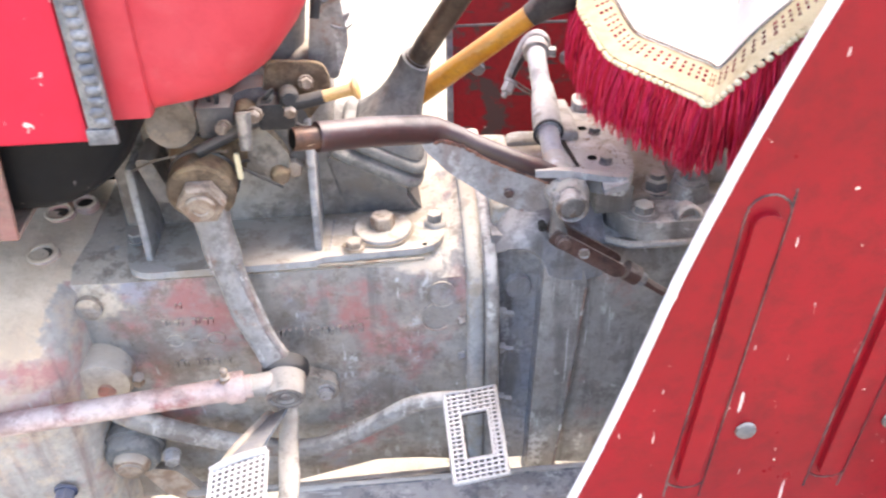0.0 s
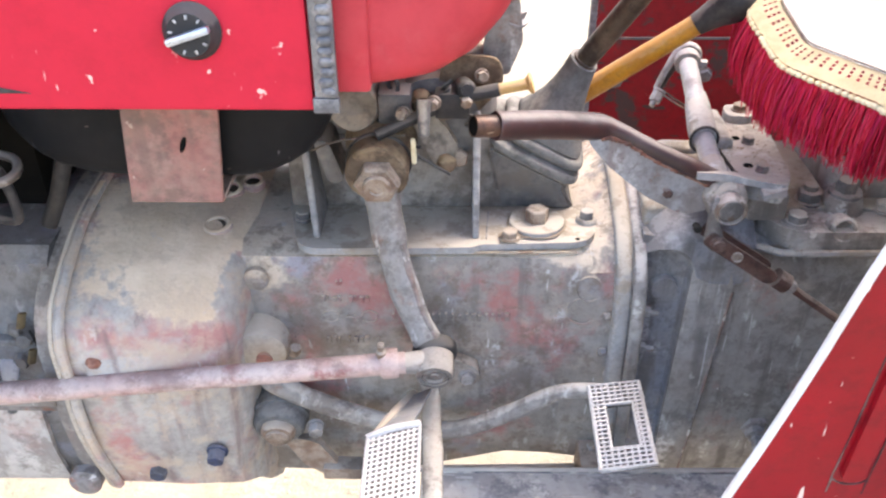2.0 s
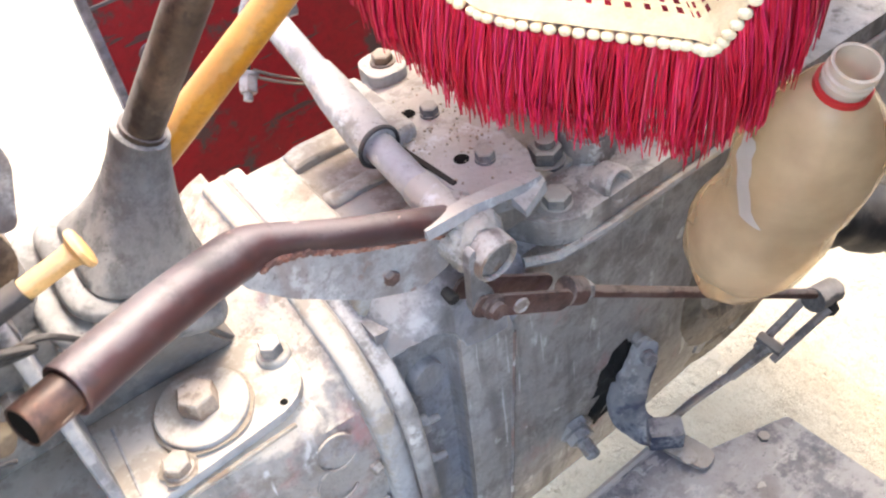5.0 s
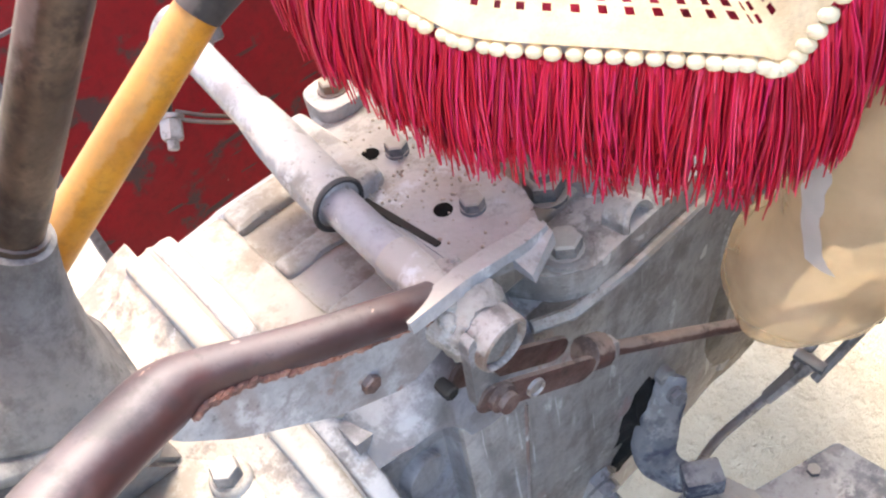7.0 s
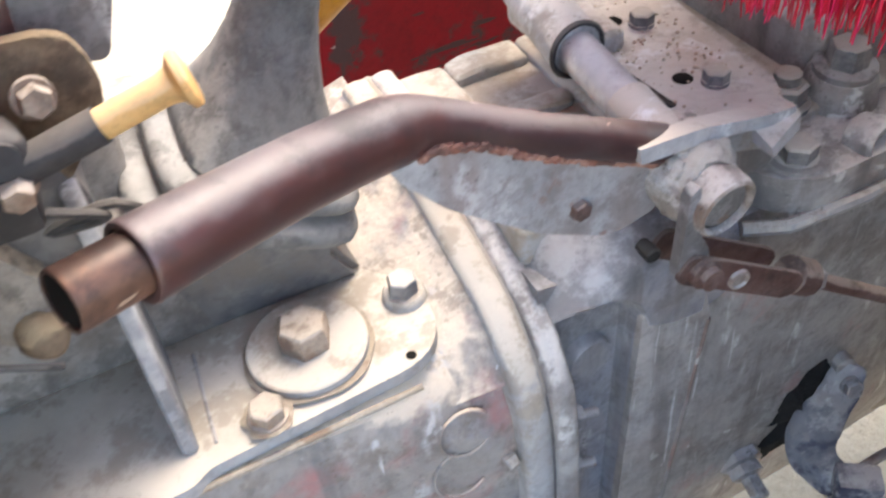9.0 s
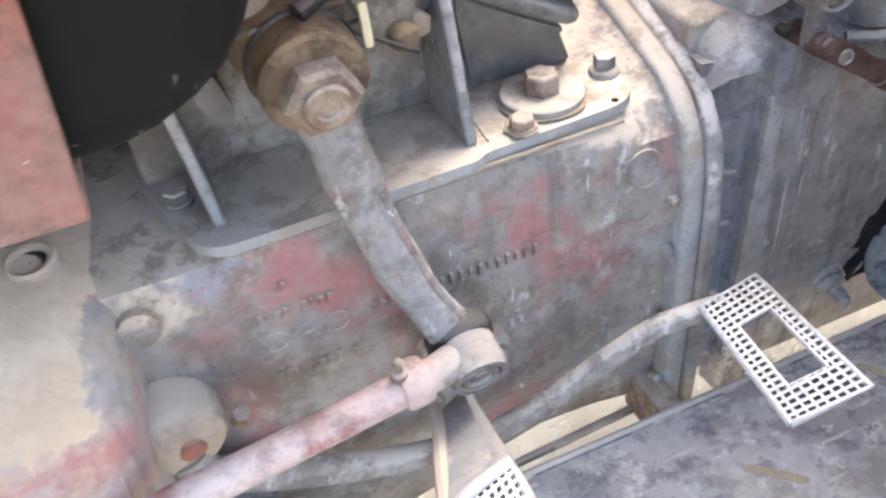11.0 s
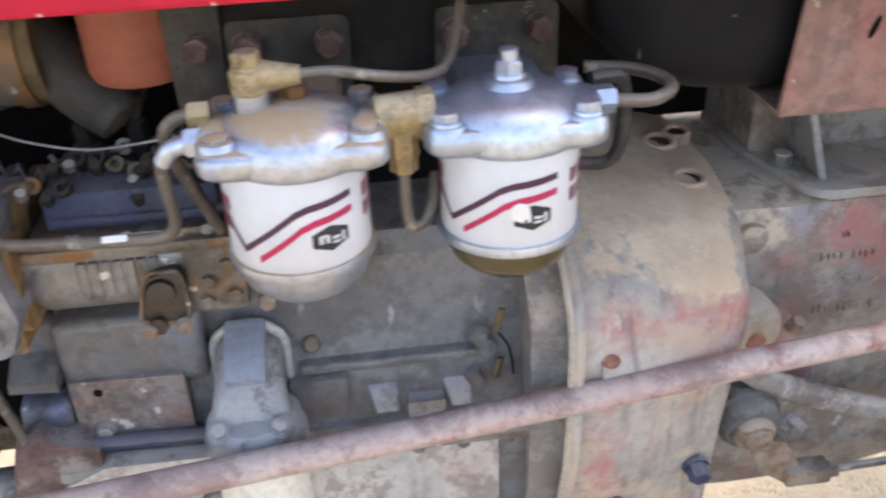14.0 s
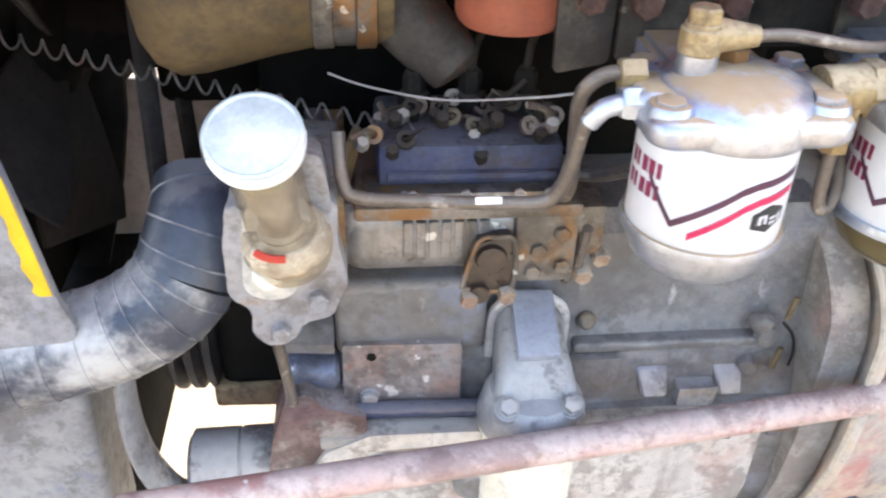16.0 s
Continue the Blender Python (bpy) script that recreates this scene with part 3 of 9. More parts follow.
def tube(pts, r, n=12, bm=None, caps=True, flat=1.0, up=None):
    """A round bar along a line; r is one radius or one a point; flat squeezes it along its second direction."""
    bm = bm or bmesh.new()
    pts = [Vector(p) for p in pts]
    rs = r if isinstance(r, (list, tuple)) else [r] * len(pts)
    rings, side = [], Vector(up) if up else None
    for i, p in enumerate(pts):
        d = (pts[min(i + 1, len(pts) - 1)] - pts[max(i - 1, 0)]).normalized()
        if side is None:
            side = d.orthogonal()
        side = (side - d * side.dot(d)).normalized()
        over = d.cross(side)
        rings.append([bm.verts.new(p + (side * math.cos(a) + over * math.sin(a) * flat) * rs[i]) for a in (2 * math.pi * j / n for j in range(n))])
    for a, b in zip(rings, rings[1:]):
        for j in range(n):
            bm.faces.new((a[j], a[(j + 1) % n], b[(j + 1) % n], b[j]))
    if caps:
        bm.faces.new(rings[0][::-1])
        bm.faces.new(rings[-1])
    return bm


def lathe(prof, m, n=28, bm=None, caps=True):
    """A turned shape: (radius, height) pairs round the z of m."""
    bm = bm or bmesh.new()
    rings = []
    for r, h in prof:
        if r < 1e-5:
            rings.append([bm.verts.new(m @ Vector((0, 0, h)))])
        else:
            rings.append([bm.verts.new(m @ Vector((r * math.cos(2 * math.pi * j / n), r * math.sin(2 * math.pi * j / n), h))) for j in range(n)])
    for a, b in zip(rings, rings[1:]):
        for j in range(n):
            if len(a) == 1 and len(b) == 1:
                continue
            if len(a) == 1:
                bm.faces.new((a[0], b[(j + 1) % n], b[j]))
            elif len(b) == 1:
                bm.faces.new((a[j], a[(j + 1) % n], b[0]))
            else:
                bm.faces.new((a[j], a[(j + 1) % n], b[(j + 1) % n], b[j]))
    if caps and len(rings[0]) > 1:
        bm.faces.new(rings[0][::-1])
    if caps and len(rings[-1]) > 1:
        bm.faces.new(rings[-1])
    return bm


def prism(poly, m, h, bevel=0.0, seg=2, bm=None):
    """A flat outline in m's xy plane, thickened along its z by h."""
    own = bmesh.new()
    lo = [own.verts.new((x, y, 0)) for x, y in poly]
    hi = [own.verts.new((x, y, h)) for x, y in poly]
    own.faces.new(lo[::-1])
    own.faces.new(hi)
    k = len(poly)
    for i in range(k):
        own.faces.new((lo[i], lo[(i + 1) % k], hi[(i + 1) % k], hi[i]))
    if bevel:
        bmesh.ops.bevel(own, geom=own.edges[:], offset=bevel, segments=seg, profile=0.6, affect="EDGES", clamp_overlap=True)
    return pour(own, m, bm)


def pour(own, m, bm=None):
    """Moves a small bmesh into another one."""
    bmesh.ops.transform(own, matrix=m, verts=own.verts)
    if bm is None:
        return own
    me = bpy.data.meshes.new("tmp")
    own.to_mesh(me)
    own.free()
    bm.from_mesh(me)
    bpy.data.meshes.remove(me)
    return bm


def rbox(lo, hi, bevel=0.003, seg=2, m=None, bm=None):
    """A box with rounded edges between two corners."""
    own = bmesh.new()
    bmesh.ops.create_cube(own, size=1.0)
    lo, hi = Vector(lo), Vector(hi)
    for v in own.verts:
        v.co = Vector(((lo[i] + hi[i]) / 2 + v.co[i] * (hi[i] - lo[i])) for i in range(3))
    if bevel:
        bmesh.ops.bevel(own, geom=own.edges[:], offset=bevel, segments=seg, profile=0.6, affect="EDGES", clamp_overlap=True)
    return pour(own, m or Matrix(), bm)


def rounded(pts, r, k=5):
    """An outline in the plane with its corners rounded off; r is one radius or one a corner."""
    out, n = [], len(pts)
    for i in range(n):
        p, a, b = Vector(pts[i]), Vector(pts[i - 1]), Vector(pts[(i + 1) % n])
        rr = r[i] if isinstance(r, (list, tuple)) else r
        rr = min(rr, (a - p).length * 0.45, (b - p).length * 0.45)
        if rr < 1e-4:
            out.append((p.x, p.y))
            continue
        s, e = p + (a - p).normalized() * rr, p + (b - p).normalized() * rr
        for j in range(k + 1):
            t = j / k
            q = s * (1 - t) ** 2 + p * 2 * t * (1 - t) + e * t * t
            out.append((q.x, q.y))
    return out


def loft(sections, bm=None, caps=True):
    """A skin over sections of as many points each."""
    bm = bm or bmesh.new()
    rows = [[bm.verts.new(p) for p in s] for s in sections]
    k = len(rows[0])
    for a, b in zip(rows, rows[1:]):
        for j in range(k):
            bm.faces.new((a[j], a[(j + 1) % k], b[(j + 1) % k], b[j]))
    if caps:
        bm.faces.new(rows[0][::-1])
        bm.faces.new(rows[-1])
    return bm


def hexhead(at, d, af=0.02, h=0.01, bm=None, washer=0.0, turn=0.3):
    """A hexagon bolt head, with a washer's radius where it has one, standing on a place along d."""
    bm = bm or bmesh.new()
    m = along(at, d) @ pose(0, 0, 0, 0, 0, math.degrees(turn))
    r = af / math.sqrt(3)
    z = 0.0
    if washer:
        lathe([(washer, -0.001), (washer, 0.0018), (washer * 0.96, 0.0024)], m, 20, bm)
        z = 0.0022
    lathe([(r, z - 0.001), (r, z + h * 0.85), (r * 0.86, z + h)], m, 6, bm)
    return bm


def bolt(parent, at, d, af=0.02, h=0.01, material=None, washer=0.0, name="bolt", stud=0.0, turn=0.3):
    bm = hexhead(at, d, af, h, None, washer, turn)
    if stud:
        lathe([(stud, 0), (stud, h + 0.008), (stud * 0.8, h + 0.009)], along(at, d), 12, bm)
    return part(name, bm, material or M_DARKBOLT, parent)


def wobble(bm, amount, scale):
    """A hammered, cast unevenness."""
    for v in bm.verts:
        v.co += noise.noise_vector(v.co * scale) * amount
    return bm


def XZ(y):
    """The plane of an upright outline (x, z) at y, thickened away from the viewer."""
    return Matrix(((1, 0, 0, 0), (0, 0, 1, y), (0, 1, 0, 0), (0, 0, 0, 1)))


def YZ(x):
    """The plane of a cross section (y, z) at x, thickened along x."""
    return Matrix(((0, 0, 1, x), (1, 0, 0, 0), (0, 1, 0, 0), (0, 0, 0, 1)))


def XY(z):
    return Matrix.Translation((0, 0, z))


# ---- ground ----
def ground():
    bm = bmesh.new()
    rows = []
    xs = [-300, -60, -15, -6] + [-3 + 0.1 * i for i in range(61)] + [6, 15, 60, 300]
    ys = [-300, -60, -15, -6] + [-2 + 0.1 * i for i in range(61)] + [7, 15, 60, 300]
    for y in ys:
        rows.append([bm.verts.new((x, y, GROUND + (0.012 * noise.noise(V(x * 2.2, y * 2.2, 0)) + 0.006 * noise.noise(V(x * 9, y * 9, 3)) if abs(x) < 4 and -3 < y < 5 else 0))) for x in xs])
    for a, b in zip(rows, rows[1:]):
        for i in range(len(xs) - 1):
            bm.faces.new((a[i], a[i + 1], b[i + 1], b[i]))
    solo("ground", bm, M_SAND, (0, 0, 0), "pale dry sandy earth under the tractor", "ground", kind="structure", angle=180)


ground()


# ---- gearbox ----
def gearbox():
    g = thing("gearbox_housing", (0.0, 0.9, 0.6), "dusty grey cast iron tractor gearbox with faded red patches", "gearbox")
    # cross sections (y, z) from the bell housing's step to the rear joint
    def sec(x, f, top, low=0.60):
        o = [(1.12, low), (f + 0.03, low), (f + 0.012, low + 0.02), (f + 0.006, low + 0.10), (f, top - 0.13), (f, top - 0.06), (f + 0.001, top - 0.030), (f + 0.0065, top - 0.010), (f + 0.03, top - 0.001), (f + 0.07, top), (f + 0.13, top), (1.12, top)]
        return [(x, y, z) for y, z in o]
    def shoulder(x, low, k):
        """A section that falls away in a round shoulder towards the joint."""
        o = [(1.12, low), (0.89, low), (0.872, low + 0.02), (0.866, 0.70), (0.860, 0.80), (0.858, 0.868), (0.863, 0.893), (0.874, 0.915), (0.895, 0.935), (0.935, 0.950 + k), (0.995, 0.962 + k), (1.12, 0.966 + k)]
        return [(x, y, z) for y, z in o]
    bm = loft([sec(-0.262, 0.868, 0.944, 0.562), sec(-0.2, 0.866, 0.944, 0.562), sec(-0.08, 0.868, 0.944, 0.562), sec(0.06, 0.868, 0.944), sec(0.115, 0.866, 0.943), shoulder(0.158, 0.60, -0.010), shoulder(0.176, 0.60, 0.0), shoulder(0.19, 0.605, 0.004)])
    bmesh.ops.bevel(bm, geom=[e for e in bm.edges if e.calc_face_angle(0) > 0.6], offset=0.004, segments=2, affect="EDGES", clamp_overlap=True)
    body = part("housing", bm, M_CAST, g)
    # joint with the rear housing: two flat rounded bands that run over the top and down the side
    prof = [(1.076, 0.984), (1.0, 0.98), (0.935, 0.962), (0.893, 0.945), (0.868, 0.918), (0.856, 0.878), (0.853, 0.78), (0.855, 0.61)]
    for x, w, out, nm, mat in ((0.1755, 0.0190, 0.0080, "front_joint_band", M_PLATE), (0.1955, 0.0165, 0.0084, "rear_joint_band", M_REAR)):
        line = glide([(0, y, z) for y, z in prof], 8)
        secs = []
        for i, p in enumerate(line):
            d = (line[min(i + 1, len(line) - 1)] - line[max(i - 1, 0)]).normalized()
            o = V(0, d.z, -d.y)
            k = out + 0.0007 * noise.noise(V(x * 90, i * 0.35, 0))
            secs.append([(x + w * u, p.y + o.y * h * k, p.z + o.z * h * k) for u, h in ((0, -1.6), (0, 0.35), (0.07, 0.75), (0.2, 0.97), (0.5, 1.06), (0.8, 0.97), (0.93, 0.75), (1, 0.35), (1, -1.6))])
        part(nm, loft(secs), mat, g)
    line = glide([(0, y, z) for y, z in prof[:5]], 6)
    secs = []
    for i, p in enumerate(line):
        d = (line[min(i + 1, len(line) - 1)] - line[max(i - 1, 0)]).normalized()
        o = V(0, d.z, -d.y)
        k = 0.004
        f = 1 - 0.8 * i / (len(line) - 1)
        a, b = p - o * 0.03, p + o * k
        c, e = p - o * (0.004 + 0.020 * f), p - o * (0.001 + 0.009 * f)
        secs.append([(0.132, a.y, a.z), (0.180, a.y, a.z), (0.180, b.y, b.z), (0.174, p.y, p.z), (0.162, e.y, e.z), (0.132, c.y, c.z)])
    part("joint_flange", loft(secs), M_CAST, g, "dusty sloping joint flange")
    line = glide([(0.195, y + 0.0045, z - 0.003) for y, z in prof], 6)
    part("joint_groove", tube(line, 0.0090, 8), M_WALL, g)
    for z in (0.868, 0.815, 0.735, 0.655):
        b = bolt(g, (0.212, 0.862, z), (1, -0.25, 0), 0.013, 0.009, M_STEEL, name="joint_nut", stud=0.0035)
        bolt(g, (0.1715, 0.857, z - 0.004), (-1, -0.25, 0), 0.010, 0.006, M_CAST, name="joint_bolt_head")
    # round pads and plugs cast into the side
    part("casting_plug", lathe([(0.0145, -0.004), (0.0145, 0.006), (0.0123, 0.0075)], along((-0.236, 0.868, 0.908), (0, -1, 0)), 24), M_CAST, g)
    for x, y, z, r in ((0.148, 0.8645, 0.897, 0.0155), (0.141, 0.8605, 0.868, 0.0165)):
        m = along((x, y, z), (0, -1, 0.22))
        part("casting_ring", tube([m @ V(r * math.cos(q), r * math.sin(q), 0) for q in (0.5 + 0.22 * i for i in range(24))], 0.0011, 6), M_CAST, g)
    # a low swelling over the lower shaft, and a lug under the ball joint
    bm = bmesh.new()
    bmesh.ops.create_uvsphere(bm, u_segments=24, v_segments=14, radius=1.0)
    bmesh.ops.transform(bm, matrix=Matrix.Translation((0.04, 0.885, 0.74)) @ Matrix.Diagonal((0.11, 0.024, 0.062, 1)), verts=bm.verts)
    part("side_swelling", bm, M_CAST, g)
    part("side_lug", wobble(prism(rounded([(-0.055, 0.800), (-0.020, 0.806), (0.022, 0.787), (0.024, 0.766), (0.006, 0.757), (-0.045, 0.742)], [0.01, 0.02, 0.012, 0.012, 0.01, 0.01]), XZ(0.852), 0.03, 0.008, 3), 0.001, 50), M_CAST, g)
    bolt(g, (0.008, 0.852, 0.774), (0, -1, 0), 0.015, 0.006, M_STEEL, 0.011)
    bm = bmesh.new()
    bmesh.ops.create_uvsphere(bm, u_segments=24, v_segments=14, radius=1.0)
    bmesh.ops.transform(bm, matrix=Matrix.Translation((0.14, 0.8725, 0.825)) @ Matrix.Diagonal((0.07, 0.010, 0.034, 1)), verts=bm.verts)
    part("side_rib", bm, M_CAST, g)
    # raised casting marks that cannot be read: bars
    rnd = random.Random(5)
    def marks(x0, z0, n, w, h, gap, nm):
        for i in range(n):
            x = x0 + i * (w + gap)
            if rnd.random() < 0.12:
                continue
            bm = rbox((x, 0.8635, z0 + rnd.uniform(-0.001, 0.001)), (x + w * rnd.uniform(0.35, 0.95), 0.872, z0 + h * rnd.uniform(0.75, 1.0)), 0.0008, 1)
            part(nm, bm, M_CAST, g)
    marks(-0.163, 0.876, 9, 0.0055, 0.0095, 0.0009, "casting_mark")
    marks(-0.161, 0.815, 10, 0.0058, 0.0105, 0.0008, "casting_mark")
    marks(-0.089, 0.850, 19, 0.0064, 0.0105, 0.0014, "casting_mark")
    marks(-0.145, 0.899, 2, 0.003, 0.009, 0.0015, "casting_mark")
    for x in (-0.154, -0.108):
        part("casting_ring", tube([(x + 0.0095 * math.cos(a), 0.8668, 0.853 + 0.0085 * math.sin(a)) for a in (i * math.pi / 10 for i in range(21))], 0.0013, 6), M_CAST, g)
    part("casting_mark", rbox((-0.136, 0.8640, 0.852), (-0.126, 0.872, 0.855), 0.001, 1), M_CAST, g)
    return g


gearbox()


M_OILHOLE = shade("oily_dark_bore", (0.045, 0.033, 0.024), (0.11, 0.08, 0.055), 60, 0.5, rough=0.5, bump=0.2)


def bell_housing():
    b = thing("bell_housing", (-0.34, 0.9, 0.6), "faded pink-red clutch housing under thick tan dust", "clutch housing")
    def sec(x, pts):
        return [(x, y, z) for y, z in pts]
    s = [
        sec(-0.424, [(1.12, 0.60), (0.88, 0.60), (0.80, 0.64), (0.772, 0.72), (0.764, 0.80), (0.762, 0.872), (0.766, 0.902), (0.785, 0.928), (0.84, 0.957), (0.90, 0.976), (0.96, 0.985), (1.12, 0.985)]),
        sec(-0.404, [(1.12, 0.60), (0.88, 0.60), (0.80, 0.64), (0.772, 0.72), (0.764, 0.80), (0.760, 0.874), (0.764, 0.904), (0.785, 0.930), (0.84, 0.958), (0.90, 0.976), (0.96, 0.985), (1.12, 0.985)]),
        sec(-0.34, [(1.12, 0.60), (0.86, 0.60), (0.80, 0.635), (0.782, 0.72), (0.777, 0.80), (0.775, 0.865), (0.778, 0.900), (0.800, 0.928), (0.85, 0.950), (0.90, 0.962), (0.96, 0.966), (1.12, 0.966)]),
        sec(-0.275, [(1.12, 0.585), (0.86, 0.585), (0.815, 0.625), (0.800, 0.72), (0.797, 0.80), (0.794, 0.860), (0.797, 0.893), (0.818, 0.920), (0.86, 0.942), (0.90, 0.952), (0.96, 0.955), (1.12, 0.955)]),
        sec(-0.258, [(1.12, 0.57), (0.87, 0.57), (0.838, 0.61), (0.825, 0.72), (0.815, 0.80), (0.808, 0.858), (0.812, 0.886), (0.830, 0.912), (0.865, 0.935), (0.90, 0.946), (0.96, 0.950), (1.12, 0.950)]),
        sec(-0.245, [(1.12, 0.56), (0.89, 0.56), (0.88, 0.60), (0.872, 0.72), (0.872, 0.80), (0.872, 0.855), (0.872, 0.880), (0.874, 0.906), (0.88, 0.928), (0.90, 0.938), (0.96, 0.945), (1.12, 0.945)]),
    ]
    bm = loft(s)
    bmesh.ops.bevel(bm, geom=[e for e in bm.edges if e.calc_face_angle(0) > 0.6], offset=0.008, segments=2, affect="EDGES", clamp_overlap=True)
    part("housing", wobble(bm, 0.0016, 18), M_BELL, b)
    # the swelling over the clutch shaft ends in a soft ledge
    bm = loft([[(x, y0 + 0.004, 0.880 - k), (x, y0 - 0.010, 0.856 - k), (x, y0 - 0.013, 0.835 - k), (x, y0 + 0.004, 0.822 - k)] for x, y0, k in ((-0.405, 0.768, -0.012), (-0.36, 0.775, -0.004), (-0.31, 0.787, 0.004), (-0.272, 0.798, 0.014))])
    part("ledge", bm, M_BELL, b)
    # seam against the engine
    line = glide([(-0.427, y, z) for y, z in ((1.0, 0.988), (0.90, 0.98), (0.84, 0.962), (0.785, 0.934), (0.760, 0.90), (0.757, 0.86), (0.760, 0.76), (0.795, 0.64))], 5)
    part("seam_rib", tube(line, 0.0065, 8), M_BELL, b)
    line = glide([(-0.4335, y - 0.004, z + 0.002) for y, z in ((1.0, 0.988), (0.90, 0.98), (0.84, 0.962), (0.785, 0.934), (0.760, 0.90), (0.757, 0.86), (0.760, 0.76), (0.795, 0.64))], 5)
    part("dusty_gasket", tube(line, 0.003, 6), M_TANBOSS, b, "tan dusty gasket edge")
    # open bosses on the top
    for p, r in (((-0.285, 0.908, 0.953), 0.0145), ((-0.287, 0.985, 0.957), 0.0145), ((-0.262, 1.005, 0.957), 0.012)):
        m = along(p, (0, -0.12, 1))
        part("threaded_boss", lathe([(r * 1.25, -0.006), (r * 1.2, 0.003), (r, 0.0045), (r * 0.8, 0.0035), (r * 0.76, -0.004), (0, -0.005)], m, 24), M_BELL, b)
        part("boss_bore", lathe([(r * 0.77, -0.004), (r * 0.74, 0.0008), (r * 0.3, -0.0005), (0, 0.0012)], m, 18), M_OILHOLE, b, "oily dark bore")
    # a casting lump and bottom nuts
    part("rust_patch", wobble(lathe([(0.010, -0.01), (0.008, 0.004), (0.003, 0.007)], along((-0.398, 0.764, 0.868), (0, -1, 0.1)), 14), 0.003, 90), M_WELDRUST, b, "rust-stained casting flaw")
    for p in ((-0.294, 0.793, 0.703), (-0.372, 0.80, 0.668)):
        bolt(b, p, (0, -1, -0.2), 0.019, 0.014, M_PUMPBLUE, 0.013, "bottom_nut")
    return b


bell_housing()


# ---- steering box on its plate ----
M_BOXWALL = shade("grey_steering_casting", (0.275, 0.248, 0.228), (0.35, 0.318, 0.292), 9, 0.5, (0.17, 0.14, 0.12), 13, 0.60, 0.08, dust=(0.48, 0.43, 0.37), dust_amount=0.6, rough=0.7, bump=0.3, grime=(0.10, 0.085, 0.075))


def steering_box():
    s = thing("steering_box", (-0.02, 0.95, 0.95), "dusty steering box on a pale bolted base plate", "steering box")
    outline = rounded([(-0.215, 0.99), (-0.183, 0.862), (-0.055, 0.8645), (0.012, 0.867), (0.022, 0.873), (0.154, 0.880), (0.160, 1.08), (-0.21, 1.08)], [0.02, 0.025, 0.004, 0.004, 0.004, 0.034, 0.02, 0.02], 8)
    part("base_plate", prism(outline, XY(0.9435), 0.0085, 0.0022), M_PLATE, s)
    part("scribed_step", tube([(0.032, 0.945, 0.9523), (0.028, 0.885, 0.9523)], 0.0009, 6), M_GREYPAINT, s)
    # upright walls
    part("box_wall", rbox((-0.205, 0.957, 0.95), (0.06, 1.08, 1.045), 0.006, 3), M_BOXWALL, s)
    part("upper_box", rbox((-0.17, 0.963, 1.03), (0.04, 1.08, 1.15), 0.02, 3), M_BOXWALL, s)
    # ribs
    for x, top, lean in ((0.016, 1.09, 0.0), (-0.165, 1.045, -0.012)):
        bm = bmesh.new()
        a = [(x + lean, 0.968, top), (x + lean, 0.922, top), (x, 0.884, 0.952), (x, 0.968, 0.952)]
        loft([[(p[0] - 0.004, p[1], p[2]) for p in a], [(p[0] + 0.004, p[1], p[2]) for p in a]], bm)
        bmesh.ops.bevel(bm, geom=bm.edges[:], offset=0.0015, segments=1, affect="EDGES")
        part("rib", bm, M_GREYPAINT, s, "upright stiffening rib")
    # the large washer bolt and its neighbours
    m = along((0.087, 0.916, 0.9545), (0, 0, 1))
    part("big_washer", lathe([(0.032, 0), (0.032, 0.004), (0.031, 0.005)], m, 36), M_PLATE, s, "large round pale washer")
    for p, r in (((0.087, 0.916), 0.0335), ((0.055, 0.885), 0.0115)):
        n = 40
        rnd = random.Random(31)
        ring = [r + 0.0012 + 0.0028 * noise.noise(V(math.cos(i * 2 * math.pi / n) * 2, math.sin(i * 2 * math.pi / n) * 2, r * 90)) for i in range(n)]
        part("rust_ring", prism([(p[0] + q * math.cos(i * 2 * math.pi / n), p[1] + q * math.sin(i * 2 * math.pi / n)) for i, q in enumerate(ring)], XY(0.9541 + (0.0004 if r < 0.02 else 0)), 0.0007), M_STAIN, s, "tan rust ring on the plate")
    part("dirt_line", wobble(tube([(-0.17, 0.8655, 0.9430), (-0.055, 0.868, 0.9428), (0.012, 0.870, 0.9428), (0.13, 0.872, 0.9428)], 0.0018, 8), 0.0016, 45), M_STAIN, s, "tan dirt packed under the plate")
    bolt(s, (0.087, 0.916, 0.9595), (0, 0, 1), 0.024, 0.015, M_RUSTBOLT, 0, "bolt", turn=0.15)
    part("bolt_boss", lathe([(0.0125, -0.001), (0.0118, 0.004), (0.0105, 0.0055)], along((0.146, 0.925, 0.952), (0, 0, 1)), 20), M_PLATE, s)
    bolt(s, (0.146, 0.925, 0.957), (0, 0, 1), 0.015, 0.010, M_DARKBOLT)
    bolt(s, (0.055, 0.885, 0.954), (0, 0, 1), 0.016, 0.008, M_RUSTBOLT, 0.0105)
    bolt(s, (-0.186, 0.925, 0.953), (0, 0, 1), 0.016, 0.009, M_DARKBOLT, 0.0105)
    part("dowel_hole", lathe([(0.003, 0), (0.002, 0.0005)], along((0.132, 0.886, 0.952), (0, 0, 1)), 10), M_DARK, s)
    # cross-shaft hub
    part("shaft_hub", lathe([(0.040, -0.02), (0.040, 0.02), (0.034, 0.03), (0.034, 0.052), (0.031, 0.056)], along((-0.09, 0.94, 1.058), (0, -1, -0.12)), 32), M_TANDIRT, s, "rusty tan cross-shaft hub")
    part("hub_seal", lathe([(0.036, 0.055), (0.036, 0.058), (0.034, 0.06)], along((-0.09, 0.94, 1.058), (0, -1, -0.12)), 32), M_BLACK, s)
